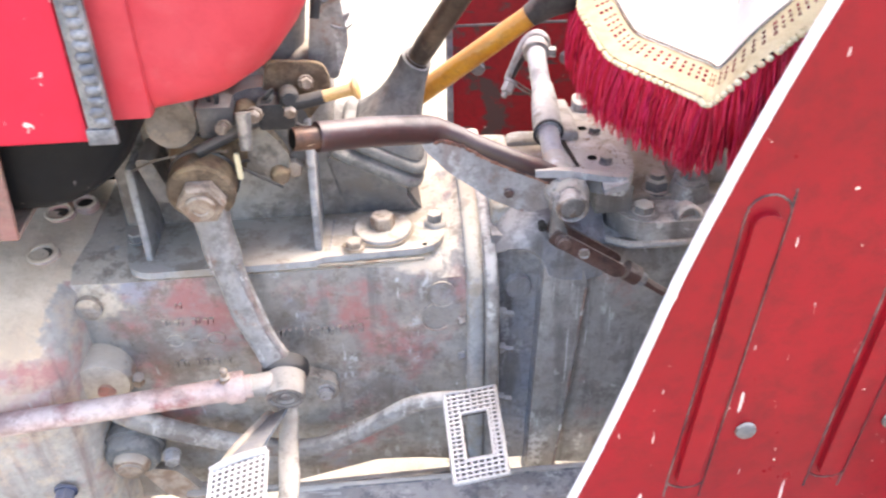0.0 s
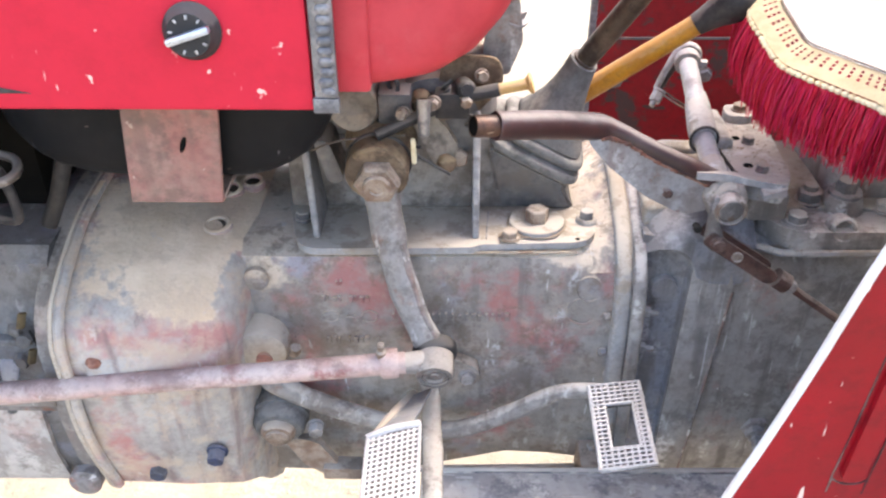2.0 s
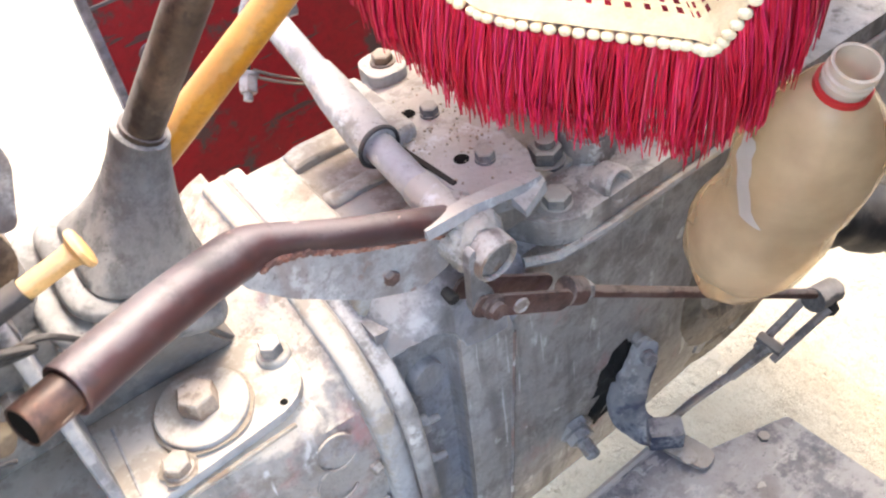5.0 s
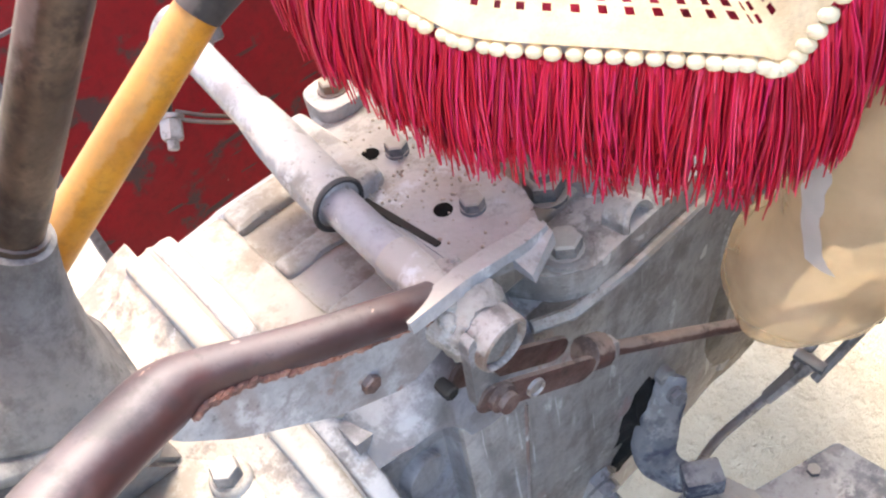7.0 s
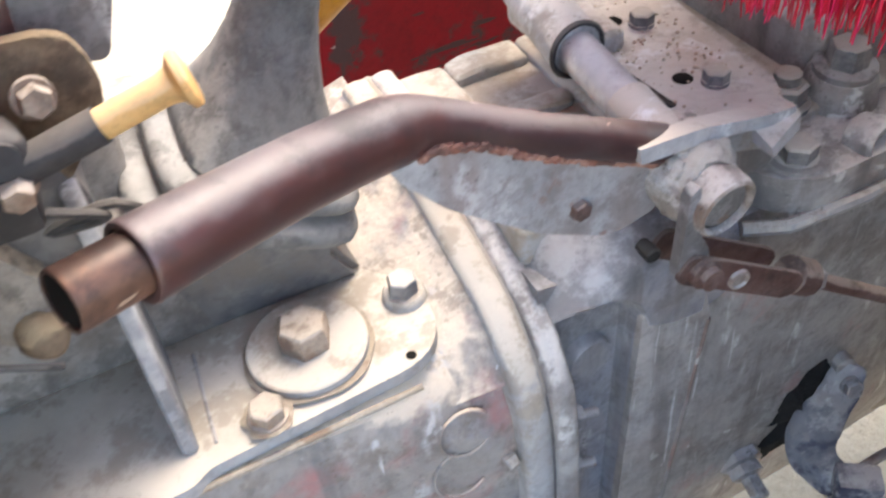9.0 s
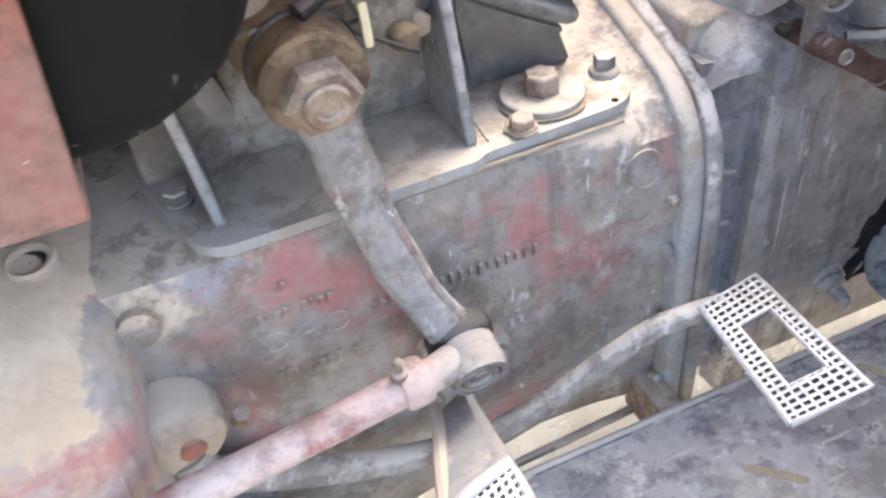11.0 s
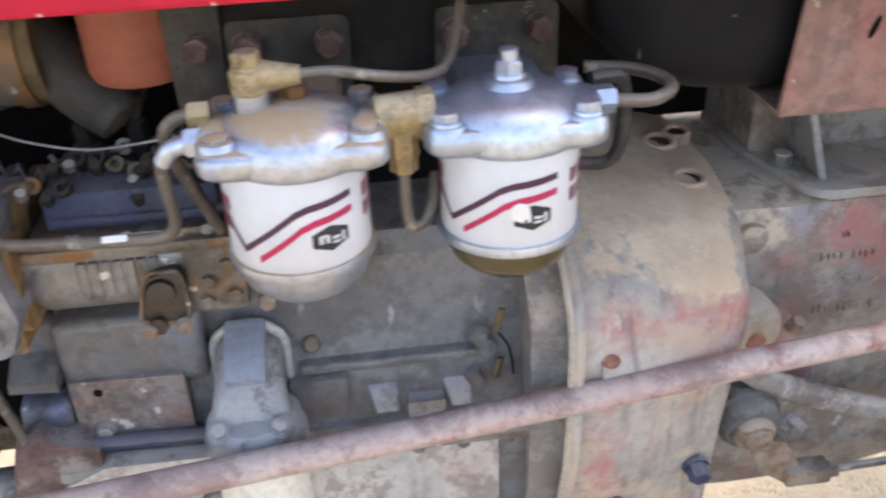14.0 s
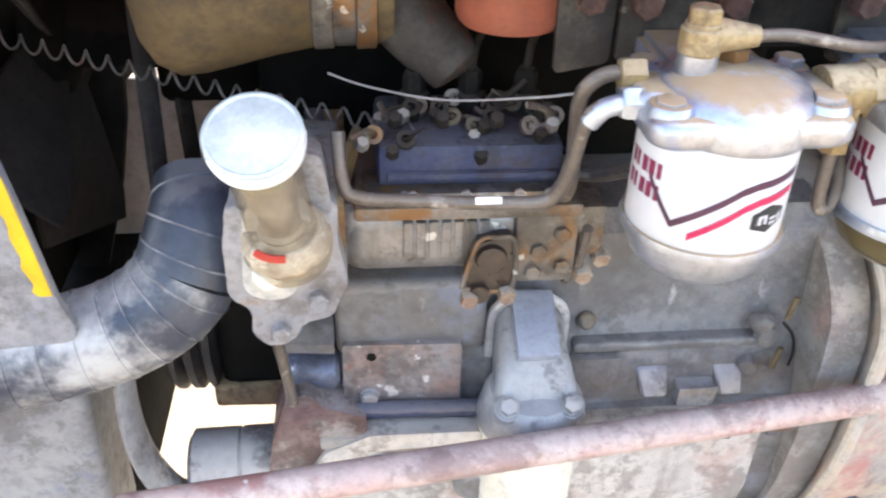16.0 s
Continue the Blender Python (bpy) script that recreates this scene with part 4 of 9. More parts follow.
    for p, d in (((-0.145, 0.956, 1.02), (0, -1, 0)), ((-0.003, 0.93, 1.035), (0, -1, 0.2)), ((-0.02, 0.925, 1.095), (0, -1, 0.1))):
        bolt(s, p, d, 0.018, 0.016, M_RUSTBOLT)
    # side cover with round plugs
    part("side_cover", lathe([(0.052, -0.03), (0.052, 0.006), (0.046, 0.009), (0.02, 0.011), (0, 0.011)], along((-0.03, 0.937, 1.075), (0, -1, 0)), 28), M_WALL, s)
    part("adjuster", lathe([(0.012, -0.03), (0.012, 0.02), (0.009, 0.026), (0, 0.026)], along((-0.045, 0.928, 1.105), (0.1, -1, 0.1)), 14), M_TANDIRT, s)
    part("caked_casting", wobble(prism(rounded([(-0.060, 1.112), (-0.030, 1.092), (-0.012, 1.070), (-0.004, 1.052), (-0.009, 1.034), (-0.022, 1.026), (-0.034, 1.042), (-0.052, 1.076)], 0.008), XZ(0.912), 0.05, 0.006, 3), 0.003, 60), M_AXLE, s, "brown rust-caked casting ear")
    part("ear_bolt", wobble(lathe([(0.0105, 0), (0.0105, 0.008), (0.0085, 0.012), (0.0060, 0.0135), (0, 0.013)], along((-0.018, 0.913, 1.036), (0.25, -1, 0.1)), 14), 0.0012, 90), M_TANDIRT, s)
    part("tan_cover", rbox((-0.122, 0.912, 1.040), (-0.058, 0.972, 1.078), 0.01, 3), M_TANDIRT, s, "tan dusty cover block")
    part("brown_cover", rbox((-0.090, 0.895, 1.088), (-0.054, 0.93, 1.124), 0.006, 2), M_WALL, s)
    part("left_flap", prism(rounded([(-0.165, 1.062), (-0.148, 1.062), (-0.132, 1.012), (-0.15, 1.008)], 0.008), XZ(0.91), 0.05, 0.002), M_WALL, s)
    for x, r in ((-0.116, 0.0275), (-0.070, 0.014)):
        part("core_plug", lathe([(r, -0.035), (r, 0.03), (r * 0.92, 0.034), (r * 0.8, 0.032), (0, 0.03)], along((x, 0.93, 1.104), (0, -1, 0.1)), 24), M_AXLE, s)
    return s


steering_box()


def drop_arm():
    d = thing("drop_arm", (-0.09, 0.86, 0.82), "dusty forged steering drop arm on a large hexagon nut", "steering arm")
    line = glide([(-0.09, 0.868, 1.052), (-0.083, 0.858, 1.00), (-0.076, 0.850, 0.96), (-0.06, 0.838, 0.90), (-0.038, 0.825, 0.85), (-0.03, 0.822, 0.832)], 5)
    k = len(line)
    part("arm", tube(line, [0.0212 - 0.0045 * min(1, i / (k * 0.5)) + 0.001 * math.sin(i) for i in range(k)], 14, flat=0.55, up=(1, 0, 0)), M_ARM, d)
    part("arm_ridge", wobble(tube([p + V(0.0125, -0.005, 0) for p in line[9:]], 0.0035, 8), 0.001, 80), M_RUSTPLATE, d, "rusty raised edge of the arm")
    part("arm_eye", lathe([(0.033, -0.014), (0.034, -0.012), (0.034, 0.010), (0.031, 0.013)], along((-0.09, 0.868, 1.050), (0, -1, -0.12)), 30), M_TANDIRT, d, "brown caked arm eye")
    m = along((-0.089, 0.857, 1.0450), (0, -1, -0.12))
    part("nut", lathe([(0.0245, 0), (0.0245, 0.013), (0.0212, 0.0165)], m, 6), M_RUSTBOLT, d, "large rusty hexagon nut")
    part("shaft_end", lathe([(0.0150, 0.016), (0.0150, 0.0195), (0.0135, 0.021), (0.0085, 0.020), (0.0075, 0.0185), (0.0035, 0.018), (0, 0.018)], m, 24), M_RUSTBOLT, d)
    return d


drop_arm()


M_BALL = shade("dark_dusty_joint_steel", (0.17, 0.15, 0.14), (0.25, 0.225, 0.21), 26, 0.5, (0.20, 0.12, 0.10), 30, 0.6, 0.06, dust=(0.46, 0.42, 0.38), dust_amount=0.5, rough=0.5, metal=0.2, bump=0.2, grime=(0.08, 0.07, 0.065))


def drag_link():
    d = thing("drag_link", (-0.03, 0.8, 0.8), "long faded pink steering drag link with a ball joint", "steering rod")
    a, b = V(-0.062, 0.793, 0.846), V(-0.99, 0.683, 0.835)
    part("rod", tube([a.lerp(b, i / 12) for i in range(13)], 0.0125, 16), M_LINK, d)
    part("clamp_collar", lathe([(0.0165, 0), (0.0175, 0.003), (0.0175, 0.016), (0.015, 0.02)], along((-0.07, 0.793, 0.846), (-1, -0.12, -0.01)), 18), M_LINK, d)
    part("grease_nipple", lathe([(0.006, 0), (0.006, 0.012), (0.0035, 0.014), (0.0035, 0.019), (0.0045, 0.021), (0.003, 0.024)], along((-0.088, 0.79, 0.853), (0, -0.1, 1)), 10), M_RUSTBOLT, d)
    part("joint_neck", tube([(-0.07, 0.793, 0.845), (-0.045, 0.806, 0.835)], [0.011, 0.014], 14), M_ARM, d)
    m = along((-0.03, 0.826, 0.834), (0.02, -1, -0.28))
    part("joint_boot", lathe([(0.020, -0.012), (0.0255, -0.008), (0.0262, 0.0), (0.0245, 0.006), (0.022, 0.008)], m, 24), M_BLACK, d, "torn black rubber dust boot")
    part("joint_body", lathe([(0.0215, 0.005), (0.0225, 0.009), (0.0225, 0.031), (0.0205, 0.036), (0.0165, 0.036), (0.016, 0.0335), (0.0140, 0.0335), (0.0135, 0.036), (0.0105, 0.036), (0.0095, 0.033), (0.0055, 0.033), (0.0045, 0.035), (0, 0.035)], m, 30), M_BALL, d, "dark dusty steel ball joint housing")
    return d


drag_link()


# ---- pedals ----
def studded_pad(parent, quad, thick, hole, nx, ny):
    """A pedal pad with rows of small square studs over a four-sided outline, with an opening in it where hole is given."""
    p = [Vector(q) for q in quad]
    nrm = (p[1] - p[0]).cross(p[3] - p[0]).normalized()
    if nrm.z < 0:
        nrm = -nrm
    def at(u, v):
        return p[0].lerp(p[1], u).lerp(p[3].lerp(p[2], u), v)
    bm = bmesh.new()
    us, vs = [0, *(hole[:2] if hole else ()), 1], [0, *(hole[2:] if hole else ()), 1]
    def slab(u0, u1, v0, v1):
        a = [at(u0, v0), at(u1, v0), at(u1, v1), at(u0, v1)]
        loft([[q - nrm * thick for q in a], a], bm)
    for i in range(len(us) - 1):
        for j in range(len(vs) - 1):
            if not (hole and i == 1 and j == 1):
                slab(us[i], us[i + 1], vs[j], vs[j + 1])
    bmesh.ops.remove_doubles(bm, verts=bm.verts, dist=0.00002)
    base = part("pad_base", bm, M_PADGAP, parent, "dark brown pedal pad plate", angle=30)
    bm = bmesh.new()
    def bar(a, b, w, h):
        d = (b - a).normalized()
        s = nrm.cross(d) * w
        loft([[a - s, a + s, a + s + nrm * h, a - s + nrm * h], [b - s, b + s, b + s + nrm * h, b - s + nrm * h]], bm)
    def runs(lo, hi, cut):
        return [(lo, hi)] if not cut else [(lo, cut[0]), (cut[1], hi)]
    for i in range(nx + 1):
        u = i / nx
        cut = (hole[2], hole[3]) if hole and hole[0] - 0.01 < u < hole[1] + 0.01 else None
        for v0, v1 in runs(0, 1, cut):
            bar(at(u, v0), at(u, v1), 0.0011, 0.0022)
    for j in range(ny + 1):
        v = j / ny
        cut = (hole[0], hole[1]) if hole and hole[2] - 0.01 < v < hole[3] + 0.01 else None
        for u0, u1 in runs(0, 1, cut):
            bar(at(u0, v), at(u1, v), 0.0011, 0.0022)
    part("tread_grid", bm, M_PAD, base, "bright worn aluminium tread grid", angle=30)
    bm = bmesh.new()
    c = [at(0, 0), at(1, 0), at(1, 1), at(0, 1)]
    tube(c + [c[0]], 0.0028, 8, bm)
    if hole:
        c = [at(hole[0], hole[2]), at(hole[1], hole[2]), at(hole[1], hole[3]), at(hole[0], hole[3])]
        tube(c + [c[0]], 0.002, 8, bm)
    part("pad_rim", bm, M_PAD, base)
    return base


def clutch_pedal():
    c = thing("clutch_pedal", (-0.2, 0.83, 0.75), "clutch pedal with a worn aluminium ring pad", "pedal")
    line = glide([(-0.238, 0.842, 0.80), (-0.226, 0.842, 0.771), (-0.181, 0.841, 0.743), (-0.113, 0.838, 0.717), (-0.056, 0.833, 0.706), (0.0, 0.824, 0.714), (0.061, 0.81, 0.756), (0.113, 0.79, 0.806), (0.165, 0.776, 0.822)], 5)
    k = len(line)
    part("arm", tube(line, [0.0155 - 0.0065 * i / k for i in range(k)], 14, flat=0.8, up=(0, 0, 1)), M_ARM, c)
    part("pivot_boss", lathe([(0.034, -0.02), (0.034, 0.010), (0.030, 0.017), (0.018, 0.019), (0, 0.0195)], along((-0.238, 0.852, 0.822), (0.12, -1, -0.05)), 30), M_TANBOSS, c, "dusty pale pivot boss")
    part("boss_core", wobble(lathe([(0.011, 0.017), (0.009, 0.0205), (0, 0.021)], along((-0.234, 0.852, 0.815), (0.12, -1, -0.05)), 20), 0.002, 80), M_STRAP, c)
    bolt(c, (-0.196, 0.838, 0.822), (0.3, -0.5, 1), 0.013, 0.014, M_RUSTBOLT, name="lock_bolt")
    studded_pad(c, [(0.145, 0.673, 0.806), (0.196, 0.662, 0.829), (0.198, 0.784, 0.829), (0.142, 0.774, 0.830)], 0.006, (0.25, 0.80, 0.22, 0.74), 8, 20)
    return c


M_BLUEARM = shade("scuffed_blue_paint", (0.12, 0.165, 0.24), (0.24, 0.25, 0.27), 22, 0.5, (0.40, 0.38, 0.35), 26, 0.56, 0.08, dust=(0.52, 0.48, 0.42), dust_amount=0.3, rough=0.55, bump=0.15)


def brake_pedal():
    b = thing("brake_pedal", (-0.04, 0.8, 0.78), "brake pedal with a worn studded pad", "pedal")
    line = glide([(-0.040, 0.862, 0.800), (-0.037, 0.845, 0.776), (-0.035, 0.825, 0.763), (-0.033, 0.78, 0.758), (-0.030, 0.72, 0.748), (-0.029, 0.62, 0.725)], 5)
    part("arm", wobble(tube(line, [0.0135 if i < 8 else 0.0115 for i in range(len(line))], 12, flat=0.75, up=(1, 0, 0)), 0.0012, 70), M_ARM, b)
    part("arm_gusset", wobble(loft([[(-0.055, 0.818, 0.772), (-0.034, 0.825, 0.776), (-0.052, 0.720, 0.817), (-0.094, 0.706, 0.812)], [(-0.055, 0.815, 0.778), (-0.034, 0.822, 0.782), (-0.052, 0.718, 0.823), (-0.094, 0.704, 0.818)]]), 0.001, 60), M_BLUEARM, b, "blue-grey scuffed pedal arm plate")
    part("arm_flange", tube(glide([(-0.056, 0.826, 0.768), (-0.066, 0.790, 0.784), (-0.080, 0.750, 0.798), (-0.092, 0.708, 0.810)], 4), 0.006, 8), M_TANBOSS, b, "dusty folded edge of the arm plate")
    studded_pad(b, [(-0.097, 0.606, 0.806), (-0.043, 0.626, 0.803), (-0.043, 0.718, 0.824), (-0.0965, 0.700, 0.822)], 0.008, None, 9, 16)
    part("rolled_edge", tube(glide([(-0.098, 0.700, 0.821), (-0.075, 0.709, 0.826), (-0.043, 0.719, 0.825)], 4), 0.0045, 8), M_PAD, b, "bright rolled top edge of the pad")
    return b


clutch_pedal()
brake_pedal()


def pedal_shaft():
    s = thing("pedal_shaft", (-0.22, 0.84, 0.7), "dusty ribbed end of the lower pedal shaft", "shaft")
    m = along((-0.224, 0.875, 0.722), (0, -1, -0.22))
    part("sleeve", lathe([(0.036, -0.02), (0.036, 0.01), (0.033, 0.012), (0.033, 0.022), (0.035, 0.024), (0.035, 0.034), (0.032, 0.036), (0.032, 0.048), (0.028, 0.054)], m, 30), M_RUBBER, s)
    part("end_nut", lathe([(0.021, 0.052), (0.021, 0.060), (0.018, 0.064), (0.014, 0.065), (0.014, 0.068), (0.011, 0.070), (0, 0.070)], m, 24), M_RUSTBOLT, s)
    part("lever", prism(rounded([(-0.226, 0.69), (-0.18, 0.68), (-0.15, 0.63), (-0.165, 0.615), (-0.20, 0.64)], 0.01), XZ(0.832), 0.012, 0.002), M_RUSTBOLT, s)
    bolt(s, (-0.180, 0.832, 0.708), (0.2, -1, 0), 0.016, 0.012, M_STEEL, 0.011)
    part("pull_rod", tube([(-0.165, 0.83, 0.632), (-0.115, 0.835, 0.628)], 0.007, 8), M_DARKBOLT, s)
    part("rod_fork", rbox((-0.175, 0.822, 0.622), (-0.125, 0.846, 0.642), 0.004), M_RUSTBOLT, s)
    part("long_rod", tube([(-0.12, 0.836, 0.628), (0.22, 0.872, 0.60)], 0.0045, 8), M_DARKBOLT, s)
    bolt(s, (-0.125, 0.834, 0.63), (1, 0, 0), 0.016, 0.01, M_RUSTBOLT)
    return s


pedal_shaft()


# ---- rear housing ----


def rear_housing():
    r = thing("rear_axle_housing", (0.45, 0.95, 0.6), "dusty grey cast rear transmission housing", "transmission")
    def sec(x, f, top, low):
        o = [(1.16, low), (f + 0.05, low), (f + 0.012, low + 0.02), (f, low + 0.10), (f, top - 0.05), (f + 0.01, top - 0.015), (f + 0.04, top), (1.10, top), (1.16, top - 0.05)]
        return [(x, y, z) for y, z in o]
    bm = loft([sec(0.206, 0.888, 0.955, 0.58), sec(0.258, 0.888, 0.96, 0.57), sec(0.268, 0.873, 0.962, 0.57), sec(0.33, 0.873, 0.962, 0.56), sec(0.50, 0.880, 0.962, 0.55), sec(0.75, 0.90, 0.962, 0.54), sec(1.15, 0.90, 0.962, 0.54)])
    bmesh.ops.bevel(bm, geom=[e for e in bm.edges if e.calc_face_angle(0) > 0.5], offset=0.008, segments=2, affect="EDGES", clamp_overlap=True)
    part("housing", bm, M_REAR, r)
    # upright raised panel between two edges, and a recess with a round plug by the joint
    part("raised_panel", prism(rounded([(0.253, 0.575), (0.289, 0.575), (0.3135, 0.895), (0.306, 0.925), (0.263, 0.925)], [0.004, 0.004, 0.01, 0.01, 0.006]), XZ(0.8665), 0.025, 0.003), M_REAR, r)
    part("panel_edge", wobble(tube([V(0.2885, 0.8675, 0.58).lerp(V(0.3125, 0.8675, 0.893), i / 24) for i in range(25)], 0.0022, 8), 0.0008, 60), M_RUSTPLATE, r, "rusty edge of the raised panel")
    part("pocket_wall", prism([(0.206, 0.60), (0.262, 0.60), (0.270, 0.95), (0.206, 0.96)], XZ(0.8845), 0.02), M_BLUECAST, r, "blue-grey pocket by the joint")
    part("pocket_side", loft([[(0.2545, 0.8700, z), (0.2565, 0.8690, z), (0.2600, 0.8890, z), (0.2500, 0.8890, z)] if i == 0 else [(0.2635, 0.8700, z), (0.2655, 0.8690, z), (0.2690, 0.8890, z), (0.2590, 0.8890, z)] for i, z in enumerate((0.58, 0.93))]), M_BLUECAST, r, "worn blue-grey side of the pocket")
    part("casting_plug", lathe([(0.0155, -0.01), (0.0155, 0.003), (0.0145, 0.0045), (0.010, 0.005), (0, 0.0045)], along((0.236, 0.881, 0.890), (0.1, -1, 0)), 24), M_BLUECAST, r)
    # arched shoulder over the pocket, sloping up to the deck
    arch = [(0.2095, 0.0, 0.863, 0.942, 0.958), (0.214, 0.35, 0.863, 0.945, 0.960), (0.220, 0.65, 0.863, 0.947, 0.962), (0.230, 0.9, 0.863, 0.948, 0.965), (0.242, 1.0, 0.863, 0.9465, 0.967), (0.251, 1.0, 0.8635, 0.941, 0.968), (0.258, 1.0, 0.864, 0.933, 0.969), (0.263, 1.0, 0.865, 0.922, 0.969), (0.268, 1.0, 0.8655, 0.908, 0.968), (0.285, 1.0, 0.8658, 0.900, 0.966), (0.305, 1.0, 0.8662, 0.898, 0.962), (0.330, 1.0, 0.871, 0.900, 0.958)]
    secs = []
    for x, k, y, lo, hi in arch:
        full = [(0.91, lo + 0.004), (y + 0.004, lo + 0.001), (y, lo + 0.006), (y, hi - 0.012), (y + 0.004, hi - 0.002), (y + 0.014, hi + 0.006), (0.907, 0.984), (0.93, 0.984)]
        flush = [(0.91, lo + 0.004), (0.874, lo), (0.880, 0.945), (0.893, 0.951), (0.906, 0.956), (0.922, 0.961), (0.946, 0.969), (0.962, 0.973)]
        secs.append([(x, p[0] + (q[0] - p[0]) * k, p[1] + (q[1] - p[1]) * k) for p, q in zip(flush, full)])
    part("shoulder_web", wobble(loft(secs), 0.0008, 50), M_BLUECAST, r, "worn blue-grey shoulder over the pocket")
    # top deck with two sunk pockets
    for lo, hi in (((0.208, 0.905), (0.245, 1.076)), ((0.300, 0.905), (0.60, 1.076)), ((0.245, 0.905), (0.300, 0.955)), ((0.245, 0.995), (0.300, 1.012)), ((0.245, 1.05), (0.300, 1.076))):
        own = rbox((lo[0], lo[1], 0.955), (hi[0], hi[1], 0.985), 0.006, 3)
        bmesh.ops.subdivide_edges(own, edges=[e for e in own.edges if e.calc_length() > 0.02], cuts=5, use_grid_fill=True)
        part("top_deck", wobble(own, 0.0028, 38), M_PLATE, r)
    part("pocket_floor", rbox((0.24, 0.92, 0.950), (0.305, 1.07, 0.978), 0.002), M_PLATE, r)
    # lift cover: thick bolted flange with an angled front corner
    out = rounded([(0.335, 0.900), (0.352, 0.872), (0.372, 0.860), (0.90, 0.866), (0.90, 1.08), (0.33, 1.08)], 0.006)
    part("lift_cover_flange", prism(out, XY(0.955), 0.024, 0.003), M_REAR, r)
    part("flange_lip", tube([(0.33, 0.872, 0.953), (0.355, 0.862, 0.951), (0.40, 0.858, 0.953), (0.90, 0.864, 0.956)], 0.0045, 8), M_PLATE, r)
    part("lift_cover", rbox((0.42, 0.925, 0.97), (0.95, 1.10, 1.03), 0.02, 3), M_REAR, r)
    bolt(r, (0.372, 0.882, 0.979), (0, 0, 1), 0.019, 0.010, M_DARKBOLT, 0.0125)
    part("bolt_pad", lathe([(0.019, 0), (0.017, 0.004)], along((0.372, 0.882, 0.977), (0, 0, 1)), 20), M_REAR, r)
    bolt(r, (0.396, 0.921, 0.984), (0, 0, 1), 0.023, 0.013, M_DARKBOLT, 0.016, stud=0.008)
    m = along((0.432, 0.915, 0.972), (0, -0.05, 1))
    part("filler_boss", lathe([(0.026, 0), (0.022, 0.016), (0.021, 0.022), (0.019, 0.026)], m, 28), M_REAR, r)
    part("filler_washer", lathe([(0.0185, 0.026), (0.0185, 0.03), (0.017, 0.031)], m, 24), M_STEEL, r)
    part("filler_plug", lathe([(0.0125, 0.03), (0.0125, 0.042), (0.011, 0.044)], m, 6), M_DARKBOLT, r)
    m = along((0.418, 0.868, 0.978), (0.1, -1, 0.25))
    part("side_plug_boss", lathe([(0.016, -0.012), (0.0155, 0.004), (0.013, 0.006), (0.0105, 0.005), (0.010, -0.002), (0.006, -0.002), (0, -0.002)], m, 20), M_REAR, r)
    bolt(r, (0.478, 0.905, 0.981), (0, 0, 1), 0.02, 0.009, M_REAR, 0.013)
    bolt(r, (0.53, 0.885, 0.981), (0, 0, 1), 0.02, 0.01, M_DARKBOLT, 0.013)
    # stud low on the side
    m = along((0.383, 0.879, 0.672), (-0.1, -1, -0.25))
    part("stud", lathe([(0.019, 0), (0.019, 0.008), (0.0145, 0.010), (0.0145, 0.018), (0.008, 0.020), (0.008, 0.036), (0.006, 0.038)], m, 6), M_STEEL, r)
    # axle flange with its bolts
    m = along((0.625, 0.905, 0.715), (0, -1, 0))
    part("axle_flange", wobble(lathe([(0.15, -0.01), (0.15, 0.006), (0.145, 0.010), (0.128, 0.010), (0.125, 0.003), (0.105, 0.003), (0.10, 0.02), (0.085, 0.022), (0.06, 0.024), (0.05, 0.016), (0.0, 0.016)], m, 40), 0.001, 40), M_AXLE, r, "brown dusted axle flange")
    for i in range(12):
        a = i * math.pi / 6 + 0.2
        bolt(r, (0.625 + 0.113 * math.cos(a), 0.899, 0.715 + 0.113 * math.sin(a)), (0, -1, 0), 0.018, 0.010, M_STEEL)
    part("axle_boot", wobble(tube(glide([(0.63, 0.89, 0.80), (0.69, 0.86, 0.775), (0.76, 0.84, 0.735), (0.84, 0.83, 0.68)], 5), [0.036 + 0.004 * math.sin(i * 1.3) for i in range(16)], 16), 0.003, 40), M_BLACK, r, "black oily rubber boot")
    part("oil_stain", wobble(lathe([(1.0, -0.004), (0.9, 0.003), (0.6, 0.006), (0, 0.007)], Matrix.Translation((0.434, 0.879, 0.700)) @ pose(0, 0, 0, 90, 0, 0) @ pose(0, 0, 0, 0, 0, -12) @ Matrix.Diagonal((0.032, 0.058, 1, 1)), 60), 0.010, 60), M_OIL, r, "black oil-soaked dirt")
    return r


rear_housing()


